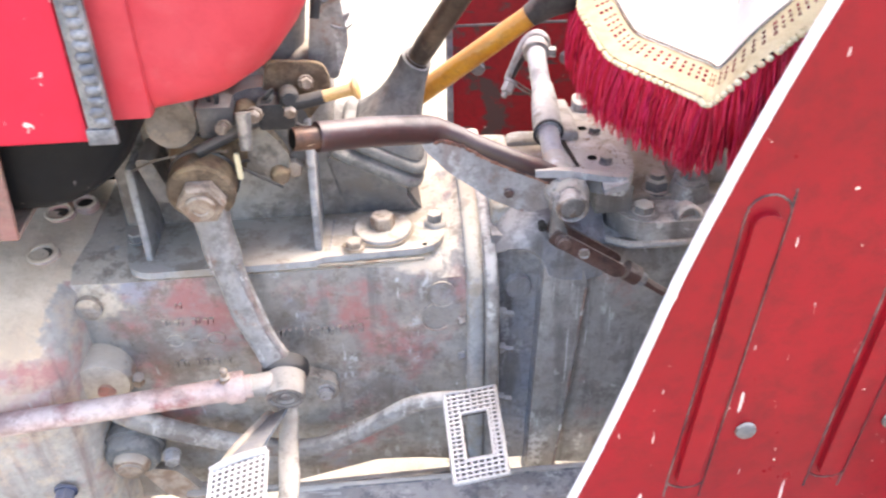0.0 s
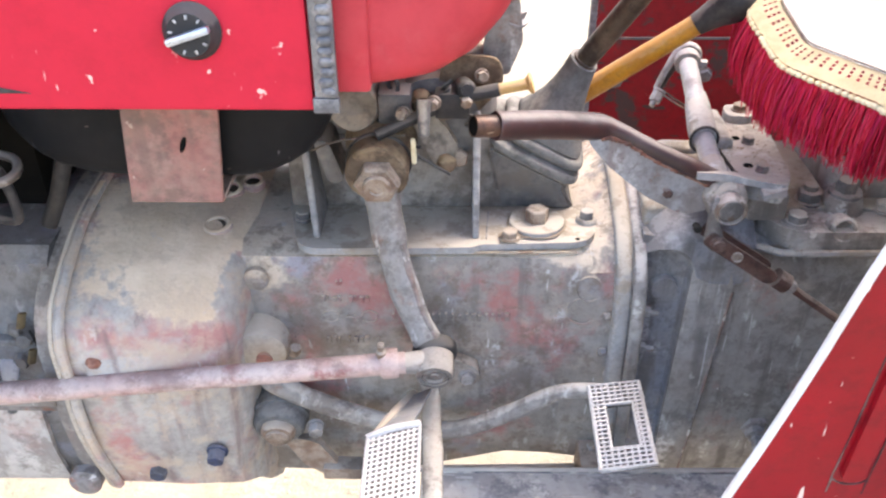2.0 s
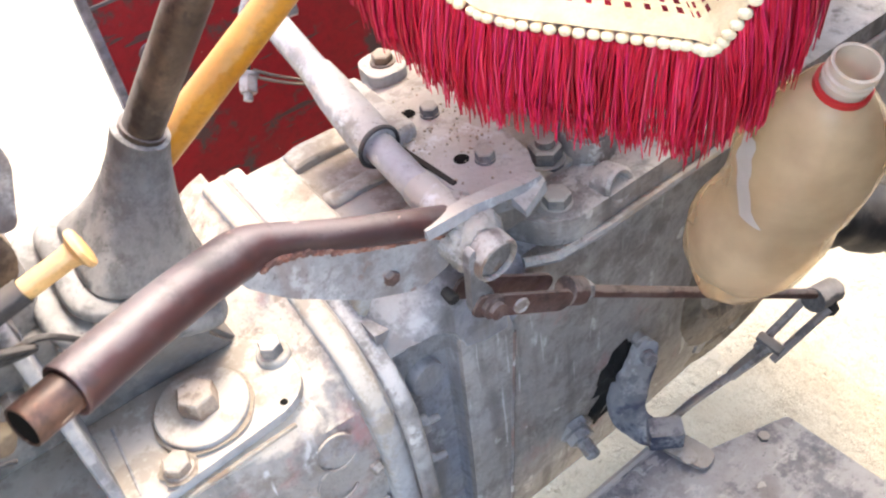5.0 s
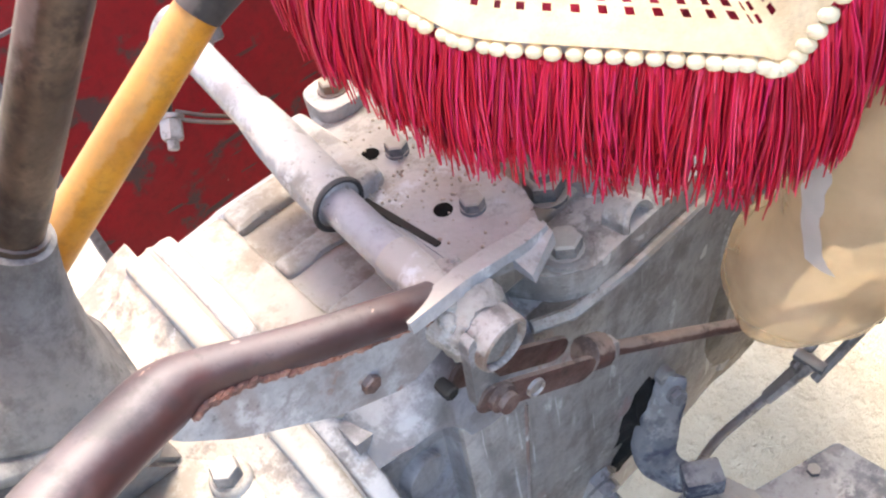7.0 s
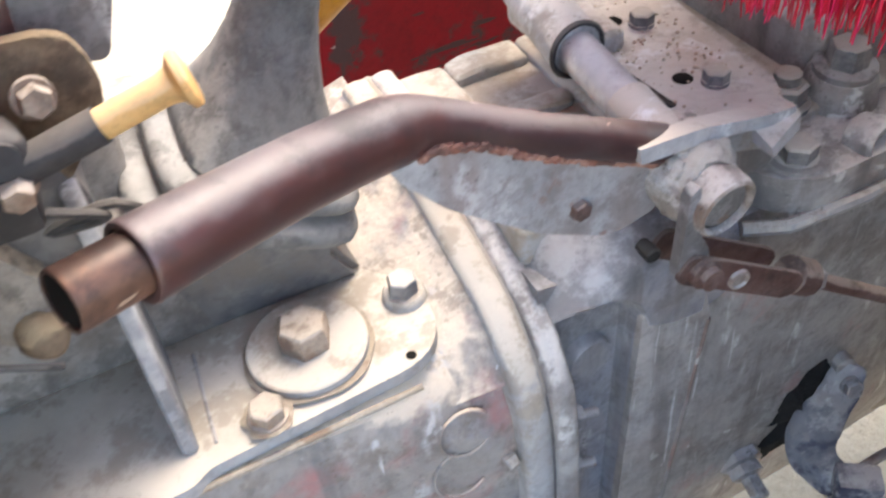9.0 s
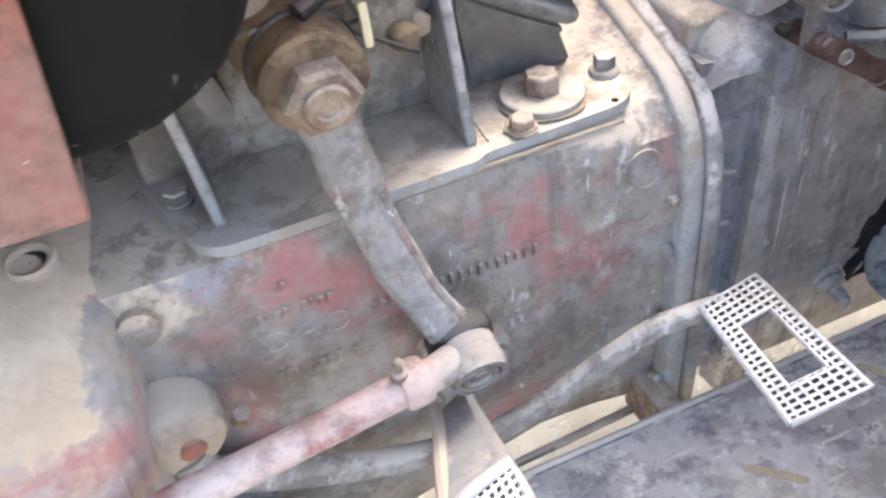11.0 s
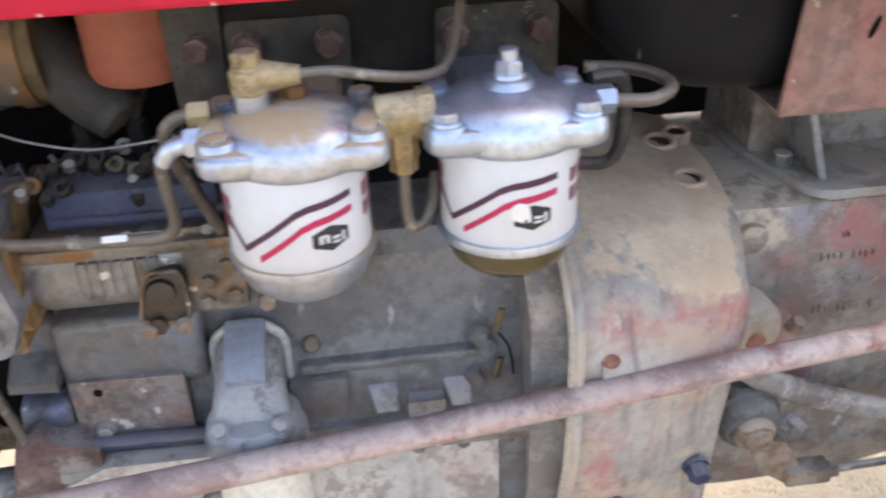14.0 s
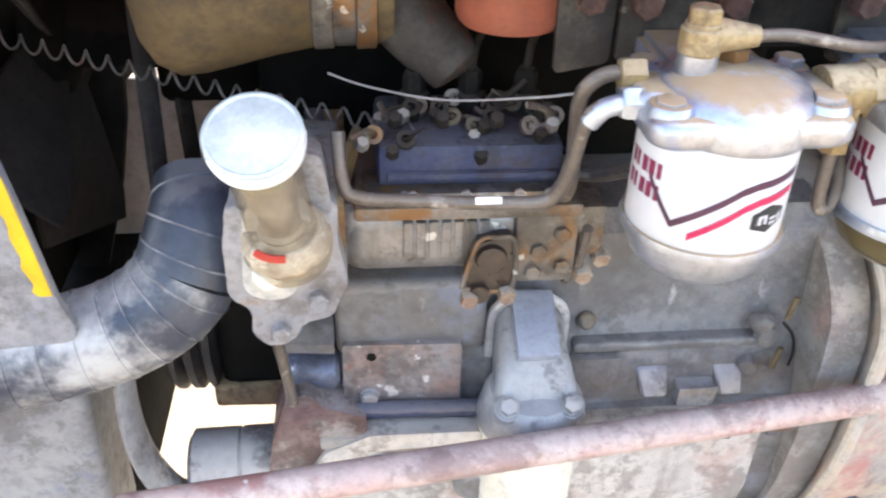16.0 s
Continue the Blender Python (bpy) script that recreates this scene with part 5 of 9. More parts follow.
# ---- shaft bracket and bent lever ----
def lever_bracket():
    b = thing("lever_bracket", (0.32, 0.97, 0.99), "dusty steel plate bracket carrying a cross shaft", "bracket")
    bm = prism(rounded([(0.298, 0.884), (0.343, 0.866), (0.362, 0.90), (0.372, 1.045), (0.300, 1.055), (0.296, 0.97)], 0.006), XY(1.010), 0.017, 0.002)
    part("plate", wobble(bm, 0.0008, 60), M_PALEPLATE, b)
    # folded front lip that crosses over the end of the shaft, with a hooked tip
    lip = [[(x, y - 0.005, z - 0.0035), (x, y + 0.006, z - 0.004), (x, y + 0.007, z + 0.003), (x, y - 0.004, z + 0.0045)] for x, y, z in ((0.247, 0.865, 1.0475), (0.266, 0.865, 1.046), (0.285, 0.867, 1.043), (0.312, 0.869, 1.036), (0.330, 0.868, 1.033), (0.345, 0.870, 1.030))]
    part("plate_lip", wobble(loft(lip), 0.0012, 90), M_PALEPLATE, b, "folded pale front lip")
    part("lip_hook", wobble(loft([[(0.318, 0.850, 1.024), (0.346, 0.862, 1.021), (0.348, 0.872, 1.022), (0.318, 0.866, 1.024)], [(0.318, 0.851, 1.029), (0.346, 0.863, 1.031), (0.348, 0.872, 1.032), (0.318, 0.866, 1.032)]]), 0.001, 90), M_PALEPLATE, b, "dusty hooked tip of the lip")
    part("spacer", rbox((0.318, 0.885, 0.978), (0.36, 1.04, 1.012), 0.004), M_REAR, b)
    for p in ((0.333, 0.912, 1.0265), (0.336, 0.982, 1.0265)):
        bolt(b, p, (0, 0, 1), 0.0125, 0.007, M_DARKBOLT, 0.0075)
        part("slot_hole", lathe([(0.0058, 0.0), (0.005, 0.0006)], along((p[0] - 0.012, p[1] + 0.012, 1.0272), (0, 0, 1)), 14), M_DARK, b)
    # sockets of the shaft
    part("rear_socket", wobble(tube([(0.2785, 0.963, 1.040), (0.281, 0.99, 1.043), (0.285, 1.03, 1.048), (0.288, 1.056, 1.052)], [0.0162, 0.0160, 0.0150, 0.0128], 20), 0.0008, 60), M_PALEPLATE, b, "dusty shaft socket")
    part("socket_web", wobble(rbox((0.283, 0.966, 1.012), (0.316, 1.052, 1.040), 0.008, 3), 0.001, 50), M_PALEPLATE, b)
    part("shaft", tube([(0.2745, 0.874, 1.0315), (0.279, 0.965, 1.040), (0.292, 1.138, 1.068)], 0.0117, 20), M_SHAFT, b, "bright worn steel cross shaft")
    part("shaft_sleeve", tube([(0.2745, 0.872, 1.0315), (0.2765, 0.912, 1.0355)], 0.0131, 20), M_PALEPLATE, b)
    part("snap_ring", tube([V(0.2785, 0.962, 1.0405) + V(0.0158 * math.cos(a), 0, 0.0158 * math.sin(a)) for a in (i * math.pi / 12 for i in range(25))], 0.0018, 6), M_BLACK, b)
    # no opening here: a dark strip whose colour gives the gap's shade
    part("slot", prism(rounded([(0.2935, 0.9655), (0.2985, 0.9655), (0.3035, 0.906), (0.2995, 0.906)], 0.001, 2), XY(1.0258), 0.0022), M_DARKSHEET, b, "dark strip painted as the shaded gap beside the shaft")
    part("plate_skirt", rbox((0.288, 0.888, 1.008), (0.304, 0.966, 1.0262), 0.002), M_PALEPLATE, b)
    # raised rear ear with a bolt
    part("rear_ear", prism(rounded([(0.322, 1.035), (0.356, 1.032), (0.362, 1.066), (0.326, 1.072)], 0.014), XY(1.005), 0.032, 0.008, 3), M_PALEPLATE, b)
    bolt(b, (0.343, 1.053, 1.036), (0, 0, 1), 0.015, 0.007, M_RUSTBOLT, 0.0105)
    # far end: a clamp loop over the shaft, its bolt and a bent wire clip
    part("far_collar", lathe([(0.0135, -0.012), (0.0165, -0.01), (0.0168, 0.006), (0.014, 0.008)], along((0.292, 1.138, 1.068), (0.1, 1, 0.15)), 20), M_STEEL, b)
    part("clamp_loop", tube(glide([(0.308, 1.142, 1.058), (0.307, 1.142, 1.078), (0.294, 1.144, 1.087), (0.279, 1.144, 1.078), (0.266, 1.142, 1.050), (0.257, 1.140, 1.028)], 5), 0.0052, 10, flat=0.55), M_STEEL, b, "bent steel clamp loop")
    part("clamp_leg", tube(glide([(0.283, 1.146, 1.062), (0.270, 1.144, 1.040), (0.261, 1.140, 1.024)], 5), 0.0052, 10, flat=0.55), M_BLACK, b)
    for o in (0.0, 0.0075):
        part("wire_clip", tube(glide([(0.259 + o, 1.138, 1.026), (0.272 + o, 1.128, 1.019), (0.290 + o, 1.115, 1.012), (0.312, 1.10, 1.008)], 4), 0.0016, 6), M_PIPE, b)
    bolt(b, (0.262, 1.138, 1.024), (-0.5, -0.6, -0.6), 0.014, 0.014, M_STEEL, 0.009, stud=0.004)
    bolt(b, (0.311, 1.140, 1.062), (1, -0.2, 0), 0.012, 0.008, M_STEEL)
    # grit lying on the plate
    bm = bmesh.new()
    rnd = random.Random(41)
    for i in range(150):
        p = V(rnd.uniform(0.300, 0.355), rnd.gauss(0.965, 0.04), 1.0275)
        if 0.885 < p.y < 1.045:
            bmesh.ops.create_icosphere(bm, subdivisions=1, radius=rnd.uniform(0.0004, 0.0013), matrix=Matrix.Translation(p))
    part("grit", bm, M_TANBOSS, b, "grains of grit on the plate", kind="stuff")
    return b


lever_bracket()


M_WEB = shade("grey_painted_steel_web", (0.26, 0.25, 0.255), (0.33, 0.32, 0.325), 14, 0.5, (0.21, 0.13, 0.11), 26, 0.66, 0.05, dust=(0.55, 0.52, 0.49), dust_amount=0.3, rough=0.55, bump=0.15, grime=(0.16, 0.13, 0.12), runs=(0.20, 0.14, 0.12), scuff=(0.42, 0.40, 0.40))
M_CAKED = shade("caked_pale_dirt", (0.33, 0.305, 0.28), (0.46, 0.435, 0.41), 45, 0.5, (0.19, 0.155, 0.13), 50, 0.60, 0.06, dust=(0.52, 0.485, 0.44), dust_amount=0.5, rough=0.95, bump=0.85, grain=320, grime=(0.16, 0.13, 0.11))
M_RINGSTEEL = shade("worn_brown_ring_steel", (0.34, 0.29, 0.26), (0.20, 0.14, 0.11), 60, 0.5, dust=(0.60, 0.57, 0.54), dust_amount=0.45, rough=0.4, metal=0.3, bump=0.2, grime=(0.10, 0.08, 0.07))


def bent_lever():
    l = thing("bent_lever", (0.2, 0.87, 1.0), "bent maroon tube lever welded to a steel web", "lever")
    line = glide([(0.033, 0.834, 1.117), (0.085, 0.858, 1.107), (0.122, 0.874, 1.0985), (0.142, 0.880, 1.094), (0.160, 0.880, 1.086), (0.20, 0.876, 1.066), (0.24, 0.873, 1.048), (0.268, 0.873, 1.034)], 6)
    k = len(line)
    rad = [0.0148 - 0.0048 * max(0.0, min(1.0, (i / (k - 1) - 0.40) / 0.22)) for i in range(k)]
    line = [p + V(0, 0, 0.0148 - r) for p, r in zip(line, rad)]
    part("tube", tube(line, rad, 22), M_TUBE, l)
    d = (V(0.033, 0.834, 1.117) - V(0.085, 0.858, 1.107)).normalized()
    m = along((0.033, 0.834, 1.117), d)
    part("tube_rim", lathe([(0.0146, -0.003), (0.0149, 0.0), (0.0144, 0.001), (0.0122, 0.001), (0.0118, -0.008)], m, 24), M_TUBE, l)
    part("insert", lathe([(0.0112, -0.03), (0.0112, 0.024), (0.0108, 0.0255), (0.0098, 0.0255), (0.0096, 0.0)], m, 22, None, False), M_COPPER, l, "copper-brown inner tube end")
    part("insert_bore", lathe([(0.0099, 0.0235), (0.0099, 0.0247), (0, 0.0247)], m, 20), M_DARK, l)
    web = [(0.126, 1.098), (0.150, 1.092), (0.20, 1.073), (0.262, 1.046), (0.268, 1.000), (0.240, 0.995), (0.20, 1.016), (0.155, 1.053), (0.134, 1.078)]
    bm = prism(rounded(web, 0.006, 3), XZ(0.870), 0.006, 0.001, 1)
    part("web", bm, M_WEB, l, "flat grey steel web")
    # the weld lies where the tube meets the face of the web
    bm = bmesh.new()
    rnd = random.Random(21)
    for i in range(150):
        f = (0.46 + 0.53 * i / 149) * (k - 1)
        j = min(int(f), k - 2)
        p, r = line[j].lerp(line[j + 1], f - j), rad[j]
        y = max(p.y - 0.92 * r, 0.8692)
        z = p.z - math.sqrt(max(0.0, r * r - (y - p.y) ** 2))
        own = rnd.uniform(0.0012, 0.0024)
        bmesh.ops.create_icosphere(bm, subdivisions=1, radius=own, matrix=Matrix.Translation((p.x + rnd.uniform(-0.0008, 0.0008), y - rnd.uniform(0.0, 0.0012), z + rnd.uniform(-0.0016, 0.0010))) @ Matrix.Diagonal((1.5, 1, 1, 1)))
    part("weld_bead", bm, M_WELDRUST, l, "ragged rusty weld bead", kind="stuff")
    bolt(l, (0.221, 0.870, 1.022), (0, -1, 0), 0.0095, 0.004, M_RUST)
    # eye on the shaft, caked with dirt, and the bright end of the shaft in its ring
    m = along((0.2815, 0.876, 1.0195), (0.05, -1, -0.1))
    own = lathe([(0.0205, -0.014), (0.0225, -0.008), (0.0222, 0.0), (0.0220, 0.008), (0.0222, 0.014), (0.0210, 0.020), (0.0185, 0.024)], m, 40)
    bmesh.ops.subdivide_edges(own, edges=own.edges[:], cuts=1)
    part("eye", wobble(wobble(own, 0.0028, 75), 0.0014, 240), M_CAKED, l, "eye caked with pale dirt")
    bm = bmesh.new()
    for i in range(26):
        a = rnd.uniform(0.2, 2.9)
        h = rnd.uniform(-0.012, 0.016)
        r = rnd.uniform(0.0025, 0.0055)
        bmesh.ops.create_icosphere(bm, subdivisions=2, radius=r, matrix=m @ Matrix.Translation((0.0205 * math.cos(a), 0.0205 * math.sin(a), h)))
    part("dirt_crust", wobble(bm, 0.0015, 200), M_CAKED, l, "crust of pale dirt", kind="stuff")
    part("shaft_collar", lathe([(0.0168, 0.014), (0.0172, 0.020), (0.0172, 0.0345), (0.0165, 0.0375), (0.0150, 0.0385), (0.0142, 0.0375), (0.0140, 0.0335), (0.0, 0.0332)], m, 32), M_RINGSTEEL, l, "worn collar round the shaft end")
    part("shaft_face", wobble(lathe([(0.0125, 0.032), (0.0125, 0.0352), (0.0112, 0.0358), (0, 0.0355)], m, 28), 0.0005, 200), M_STEEL, l, "bright worn shaft end")
    # strap from the collar down to the clevis pin
    part("ear", prism(rounded([(0.2635, 1.030), (0.2690, 1.034), (0.2705, 1.004), (0.279, 0.991), (0.282, 0.973), (0.272, 0.963), (0.2615, 0.975)], 0.006, 4), XZ(0.8425), 0.007, 0.002), M_STEEL, l, "thin steel strap round the collar")
    part("ear_bush", lathe([(0.0040, -0.006), (0.0046, 0.0), (0.0046, 0.004), (0.0036, 0.005), (0.002, 0.005), (0, 0.0045)], along((0.2565, 0.860, 0.984), (0, -1, 0)), 16), M_DARKSHEET, l)
    return l


bent_lever()


def brake_linkage():
    b = thing("brake_linkage", (0.45, 0.82, 0.7), "rusty clevis and thin pull rod with an adjusting fork", "linkage")
    a, e = V(0.2735, 0.8525, 0.977), V(0.352, 0.8475, 0.926)
    d = (e - a).normalized()
    for off, nm in ((-0.011, "near_cheek"), (0.011, "far_cheek")):
        m = Matrix.Translation(a + V(0, off, 0)) @ d.to_track_quat("X", "Z").to_matrix().to_4x4()
        own = prism(rounded([(-0.012, -0.0088), (0.080, -0.0088), (0.086, 0.0), (0.080, 0.0088), (-0.012, 0.0088)], 0.006), Matrix(((1, 0, 0, 0), (0, 0, 1, -0.0015), (0, 1, 0, 0), (0, 0, 0, 1))), 0.003, 0.0006, 1)
        bmesh.ops.transform(own, matrix=m, verts=own.verts)
        part(nm, own, M_RUST, b)
        if off < 0:
            own = lathe([(0.0062, -0.001), (0.0062, 0.0022), (0.0050, 0.0028), (0.0044, 0.0012), (0, 0.0012)], along((0.030, -0.0015, 0), (0, -1, 0)), 18)
            bmesh.ops.transform(own, matrix=m, verts=own.verts)
            part("cheek_eyelet", own, M_RINGSTEEL, b, "worn eyelet in the cheek")
    part("clevis_pin", lathe([(0.009, 0), (0.009, 0.004), (0.0065, 0.005), (0.0065, 0.009), (0, 0.009)], along(a + V(0.002, -0.012, 0), (0, -1, 0)), 16), M_RUST, b)
    part("clevis_head", tube([e - d * 0.004, e + d * 0.012], 0.0115, 12), M_RUST, b)
    part("lock_nut", lathe([(0.008, 0.012), (0.008, 0.022)], along(e, d), 6), M_STEEL, b)
    joint = V(0.637, 0.797, 0.742)
    part("pull_rod", tube([e, joint], 0.005, 10), M_RUST, b)
    part("joint_block", tube([joint - V(0.012, 0, 0), joint + V(0.022, 0, -0.01)], 0.013, 12), M_DARKBOLT, b)
    bolt(b, joint + V(0.005, -0.006, -0.012), (0.2, -0.5, -1), 0.016, 0.012, M_BLACK)
    # lower rod with its fork
    p0, p1, p2 = V(0.447, 0.822, 0.672), V(0.558, 0.826, 0.650), V(0.592, 0.808, 0.694)
    part("lower_rod", tube(glide([p0, (0.485, 0.836, 0.632), (0.515, 0.838, 0.628), p1], 5), 0.0045, 10), M_STEEL, b)
    part("fork_body", tube([p1, p2], [0.008, 0.011], 8, flat=0.6), M_STEEL, b)
    for s in (-0.010, 0.010):
        part("fork_strap", tube([p2 + V(-0.012, s, -0.01), joint + V(0.0, s * 1.2, -0.012)], 0.0045, 8), M_STEEL, b)
    part("fork_pin", lathe([(0.006, -0.014), (0.006, 0.014)], along(p2 + V(-0.004, 0, 0.0), (0, 1, 0)), 12), M_DARKBOLT, b)
    return b


brake_linkage()


def brake_lever():
    b = thing("brake_lever", (0.44, 0.83, 0.66), "scuffed blue-grey curved brake arm with a clamp", "lever")
    line = glide([(0.470, 0.867, 0.746), (0.460, 0.863, 0.731), (0.440, 0.858, 0.706), (0.430, 0.852, 0.686), (0.433, 0.838, 0.669), (0.444, 0.818, 0.658)], 6)
    k = len(line) - 1
    part("blade", wobble(tube(line, [0.0105 + 0.0085 * min(1.0, i / (k * 0.5)) - 0.003 * max(0.0, (i / k - 0.75) * 4) for i in range(k + 1)], 14, flat=0.28, up=(-0.6, 0.8, 0)), 0.0015, 90), M_FOOT, b)
    bolt(b, (0.462, 0.858, 0.735), (-0.3, -1, 0.35), 0.013, 0.006, M_STEEL, 0.008)
    part("boss", lathe([(0.0085, -0.03), (0.0085, 0.003), (0.0065, 0.0045)], along((0.467, 0.872, 0.742), (-0.2, -1, 0.1)), 16), M_ARM, b)
    part("clamp_fold", rbox((-0.017, -0.012, -0.004), (0.017, 0.012, 0.022), 0.004, 2, pose(0.445, 0.814, 0.662, 0, 0, -35)), M_FOOT, b)
    part("clamp_tongue", prism(rounded([(-0.012, -0.03), (0.012, -0.03), (0.014, 0.02), (-0.014, 0.02)], 0.010), pose(0.452, 0.796, 0.657, 0, 0, 15), 0.005, 0.0012), M_PLATE, b)
    part("clamp_rivet", lathe([(0.0085, 0), (0.0085, 0.002), (0.006, 0.003), (0, 0.003)], along((0.447, 0.785, 0.6615), (0, 0, 1)), 18), M_PLATE, b)
    return b


brake_lever()


# ---- gear levers ----
def gear_lever():
    g = thing("gear_lever", (0.09, 0.96, 1.0), "worn brown gear lever in a dusty grey rubber boot", "gear lever")
    a, d = V(0.133, 0.971, 1.13), V(0.58, -0.35, 1.0).normalized()
    part("lever", tube([a - d * 0.05, a + d * 0.02, a + d * 0.45], [0.0105, 0.0125, 0.0125], 16), M_BROWNLEVER, g)
    part("lever_ring", tube([a - d * 0.004, a + d * 0.006], 0.014, 18), M_BROWNLEVER, g)
    # boot: two square folds on a sloping foot, then a tapering neck
    n = V(0.55, -0.15, 1.0).normalized()
    ux = V(1, 0, -0.55).normalized()
    uy = n.cross(ux)
    c0 = V(0.0855, 0.985, 1.027)
    def ring(c, hx, hy, p=5.0, k=44):
        out = []
        for j in range(k):
            t = 2 * math.pi * j / k
            ca, sa = math.cos(t), math.sin(t)
            out.append(c + ux * hx * math.copysign(abs(ca) ** (2 / p), ca) + uy * hy * math.copysign(abs(sa) ** (2 / p), sa))
        return out
    def fold(o, hx, hy, r, shift):
        return [(o + r * math.sin(t), hx + r * (math.cos(t) - 1), hy + r * (math.cos(t) - 1), shift) for t in (-1.3, -0.8, -0.3, 0.3, 0.8, 1.3)]
    prof = [(-0.010, 0.045, 0.042, 0.0)] + fold(0.0, 0.0605, 0.056, 0.0062, 0.0) + [(0.0075, 0.046, 0.043, 0.002)] + fold(0.0155, 0.0525, 0.049, 0.0058, 0.004) + [(0.0225, 0.041, 0.039, 0.006)]
    secs = [ring(c0 + n * o + ux * q, hx, hy) for o, hx, hy, q in prof]
    base = c0 + n * 0.0245 + ux * 0.006
    for k, h, p in ((0.0, 0.0425, 4.5), (0.06, 0.0405, 4.0), (0.2, 0.0345, 3.2), (0.4, 0.0275, 2.6), (0.6, 0.0225, 2.2), (0.8, 0.0190, 2.0), (0.97, 0.0175, 2.0), (1.03, 0.0175, 2.0), (1.035, 0.0135, 2.0)):
        c = base.lerp(a, k)
        w = k * k
        secs.append([q.lerp(c + (ux * math.cos(2 * math.pi * j / 44) + d.cross(ux).normalized() * math.sin(2 * math.pi * j / 44)) * h, w if k < 0.9 else 1.0) for j, q in enumerate(ring(c, h, h, p))])
    part("boot", loft(secs), M_RUBBER, g, "dusty grey folded rubber boot", angle=60)
    bm = loft([[(x, y, 0.95) for x, y in ((0.045, 0.958), (0.135, 0.955), (0.135, 1.05), (0.045, 1.05))], [c0 - n * 0.016 + ux * x + uy * y for x, y in ((-0.052, -0.045), (0.050, -0.043), (0.050, 0.045), (-0.052, 0.045))], [c0 - n * 0.008 + ux * x + uy * y for x, y in ((-0.050, -0.043), (0.050, -0.043), (0.050, 0.045), (-0.050, 0.045))]])
    bmesh.ops.bevel(bm, geom=bm.edges[:], offset=0.006, segments=2, affect="EDGES", clamp_overlap=True)
    part("turret", bm, M_WALL, g, "dark cast lever turret")
    return g


gear_lever()


def range_lever():
    r = thing("range_lever", (0.1, 1.03, 1.0), "amber yellow lever with a black ball knob", "gear lever")
    a, e = V(0.096, 1.040, 1.03), V(0.262, 0.998, 1.166)
    d = (e - a).normalized()
    part("rod", tube([a - d * 0.06, a.lerp(e, 0.5), e], [0.0125, 0.0125, 0.0115], 16), M_YELLOW, r)
    part("knob", lathe([(0.0125, -0.004), (0.0135, 0.004), (0.016, 0.018), (0.0215, 0.034), (0.0235, 0.044), (0.0215, 0.054), (0.013, 0.062), (0, 0.064)], along(e, d), 26), M_BLACK, r, "glossy black ball knob")
    return r


range_lever()


def stop_knob():
    s = thing("pull_knob", (0.03, 0.9, 1.1), "faded orange plastic pull knob on a black stem", "knob")
    a, e = V(0.0345, 0.897, 1.128), V(0.0705, 0.895, 1.137)
    d = (e - a).normalized()
    part("stem", tube([a - d * 0.03, a + d * 0.004], 0.0072, 12), M_BLACK, s)
    part("switch_body", lathe([(0.0100, -0.012), (0.0104, -0.004), (0.0104, 0.012), (0.0085, 0.015), (0.0065, 0.016), (0.0065, 0.019)], along((0.002, 0.908, 1.126), (0.15, -1, 0.25)), 18), M_BLACK, s, "dark dusty switch body")
    part("knob", lathe([(0.0060, 0.0), (0.0060, 0.029), (0.0070, 0.033), (0.0112, 0.0360), (0.0112, 0.0385), (0.0102, 0.0392), (0, 0.0392)], along(a, d), 20), M_ORANGEPLASTIC, s)
    part("bracket", prism(rounded([(-0.03, 1.10), (0.012, 1.082), (0.045, 1.120), (0.04, 1.150), (-0.02, 1.155)], 0.012), XZ(0.930), 0.006, 0.0015), M_TANDIRT, s, "brown caked switch bracket")
    part("switch_block", rbox((-0.03, 0.893, 1.095), (0.008, 0.918, 1.125), 0.006, 2, None), M_BLACK, s)
    part("switch_arm", tube([(-0.09, 0.87, 1.088), (-0.03, 0.895, 1.107)], 0.0065, 10), M_BLACK, s)
    part("tie_wire", tube(glide([(-0.165, 0.90, 1.055), (-0.13, 0.885, 1.075), (-0.08, 0.88, 1.083), (-0.06, 0.872, 1.087)], 5), 0.0014, 6), M_PIPE, s)
    part("white_tag", prism(rounded([(-0.0535, 1.056), (-0.0480, 1.056), (-0.0490, 1.085), (-0.0540, 1.085)], 0.002), XZ(0.8685), 0.003, 0.0006), M_CREAM, s, "pale tag on a wire")
    rnd = random.Random(17)
    for i, c in enumerate(((-0.07, 1.115), (-0.02, 1.13), (0.005, 1.10), (-0.10, 1.10), (-0.045, 1.06))):
        pts = [V(c[0], 0.90, c[1])]
        for j in range(4):
            pts.append(pts[-1] + V(rnd.uniform(-0.028, 0.028), rnd.uniform(-0.012, 0.012), rnd.uniform(-0.028, 0.018)))
        part("loose_wire", tube(glide(pts, 5), rnd.uniform(0.0016, 0.0032), 7), rnd.choice((M_BLACK, M_BLACK, M_PIPE)), s)
    for p in ((-0.062, 0.888, 1.105), (0.004, 0.896, 1.118), (-0.03, 0.888, 1.118), (0.02, 0.918, 1.135)):
        bolt(s, p, (rnd.uniform(-0.3, 0.3), -1, rnd.uniform(-0.2, 0.4)), 0.011, 0.008, M_RUSTBOLT, 0.008)
    part("plug_body", tube([(-0.04, 0.878, 1.125), (-0.04, 0.866, 1.090)], [0.008, 0.006], 12), M_WALL, s)
    return s


stop_knob()


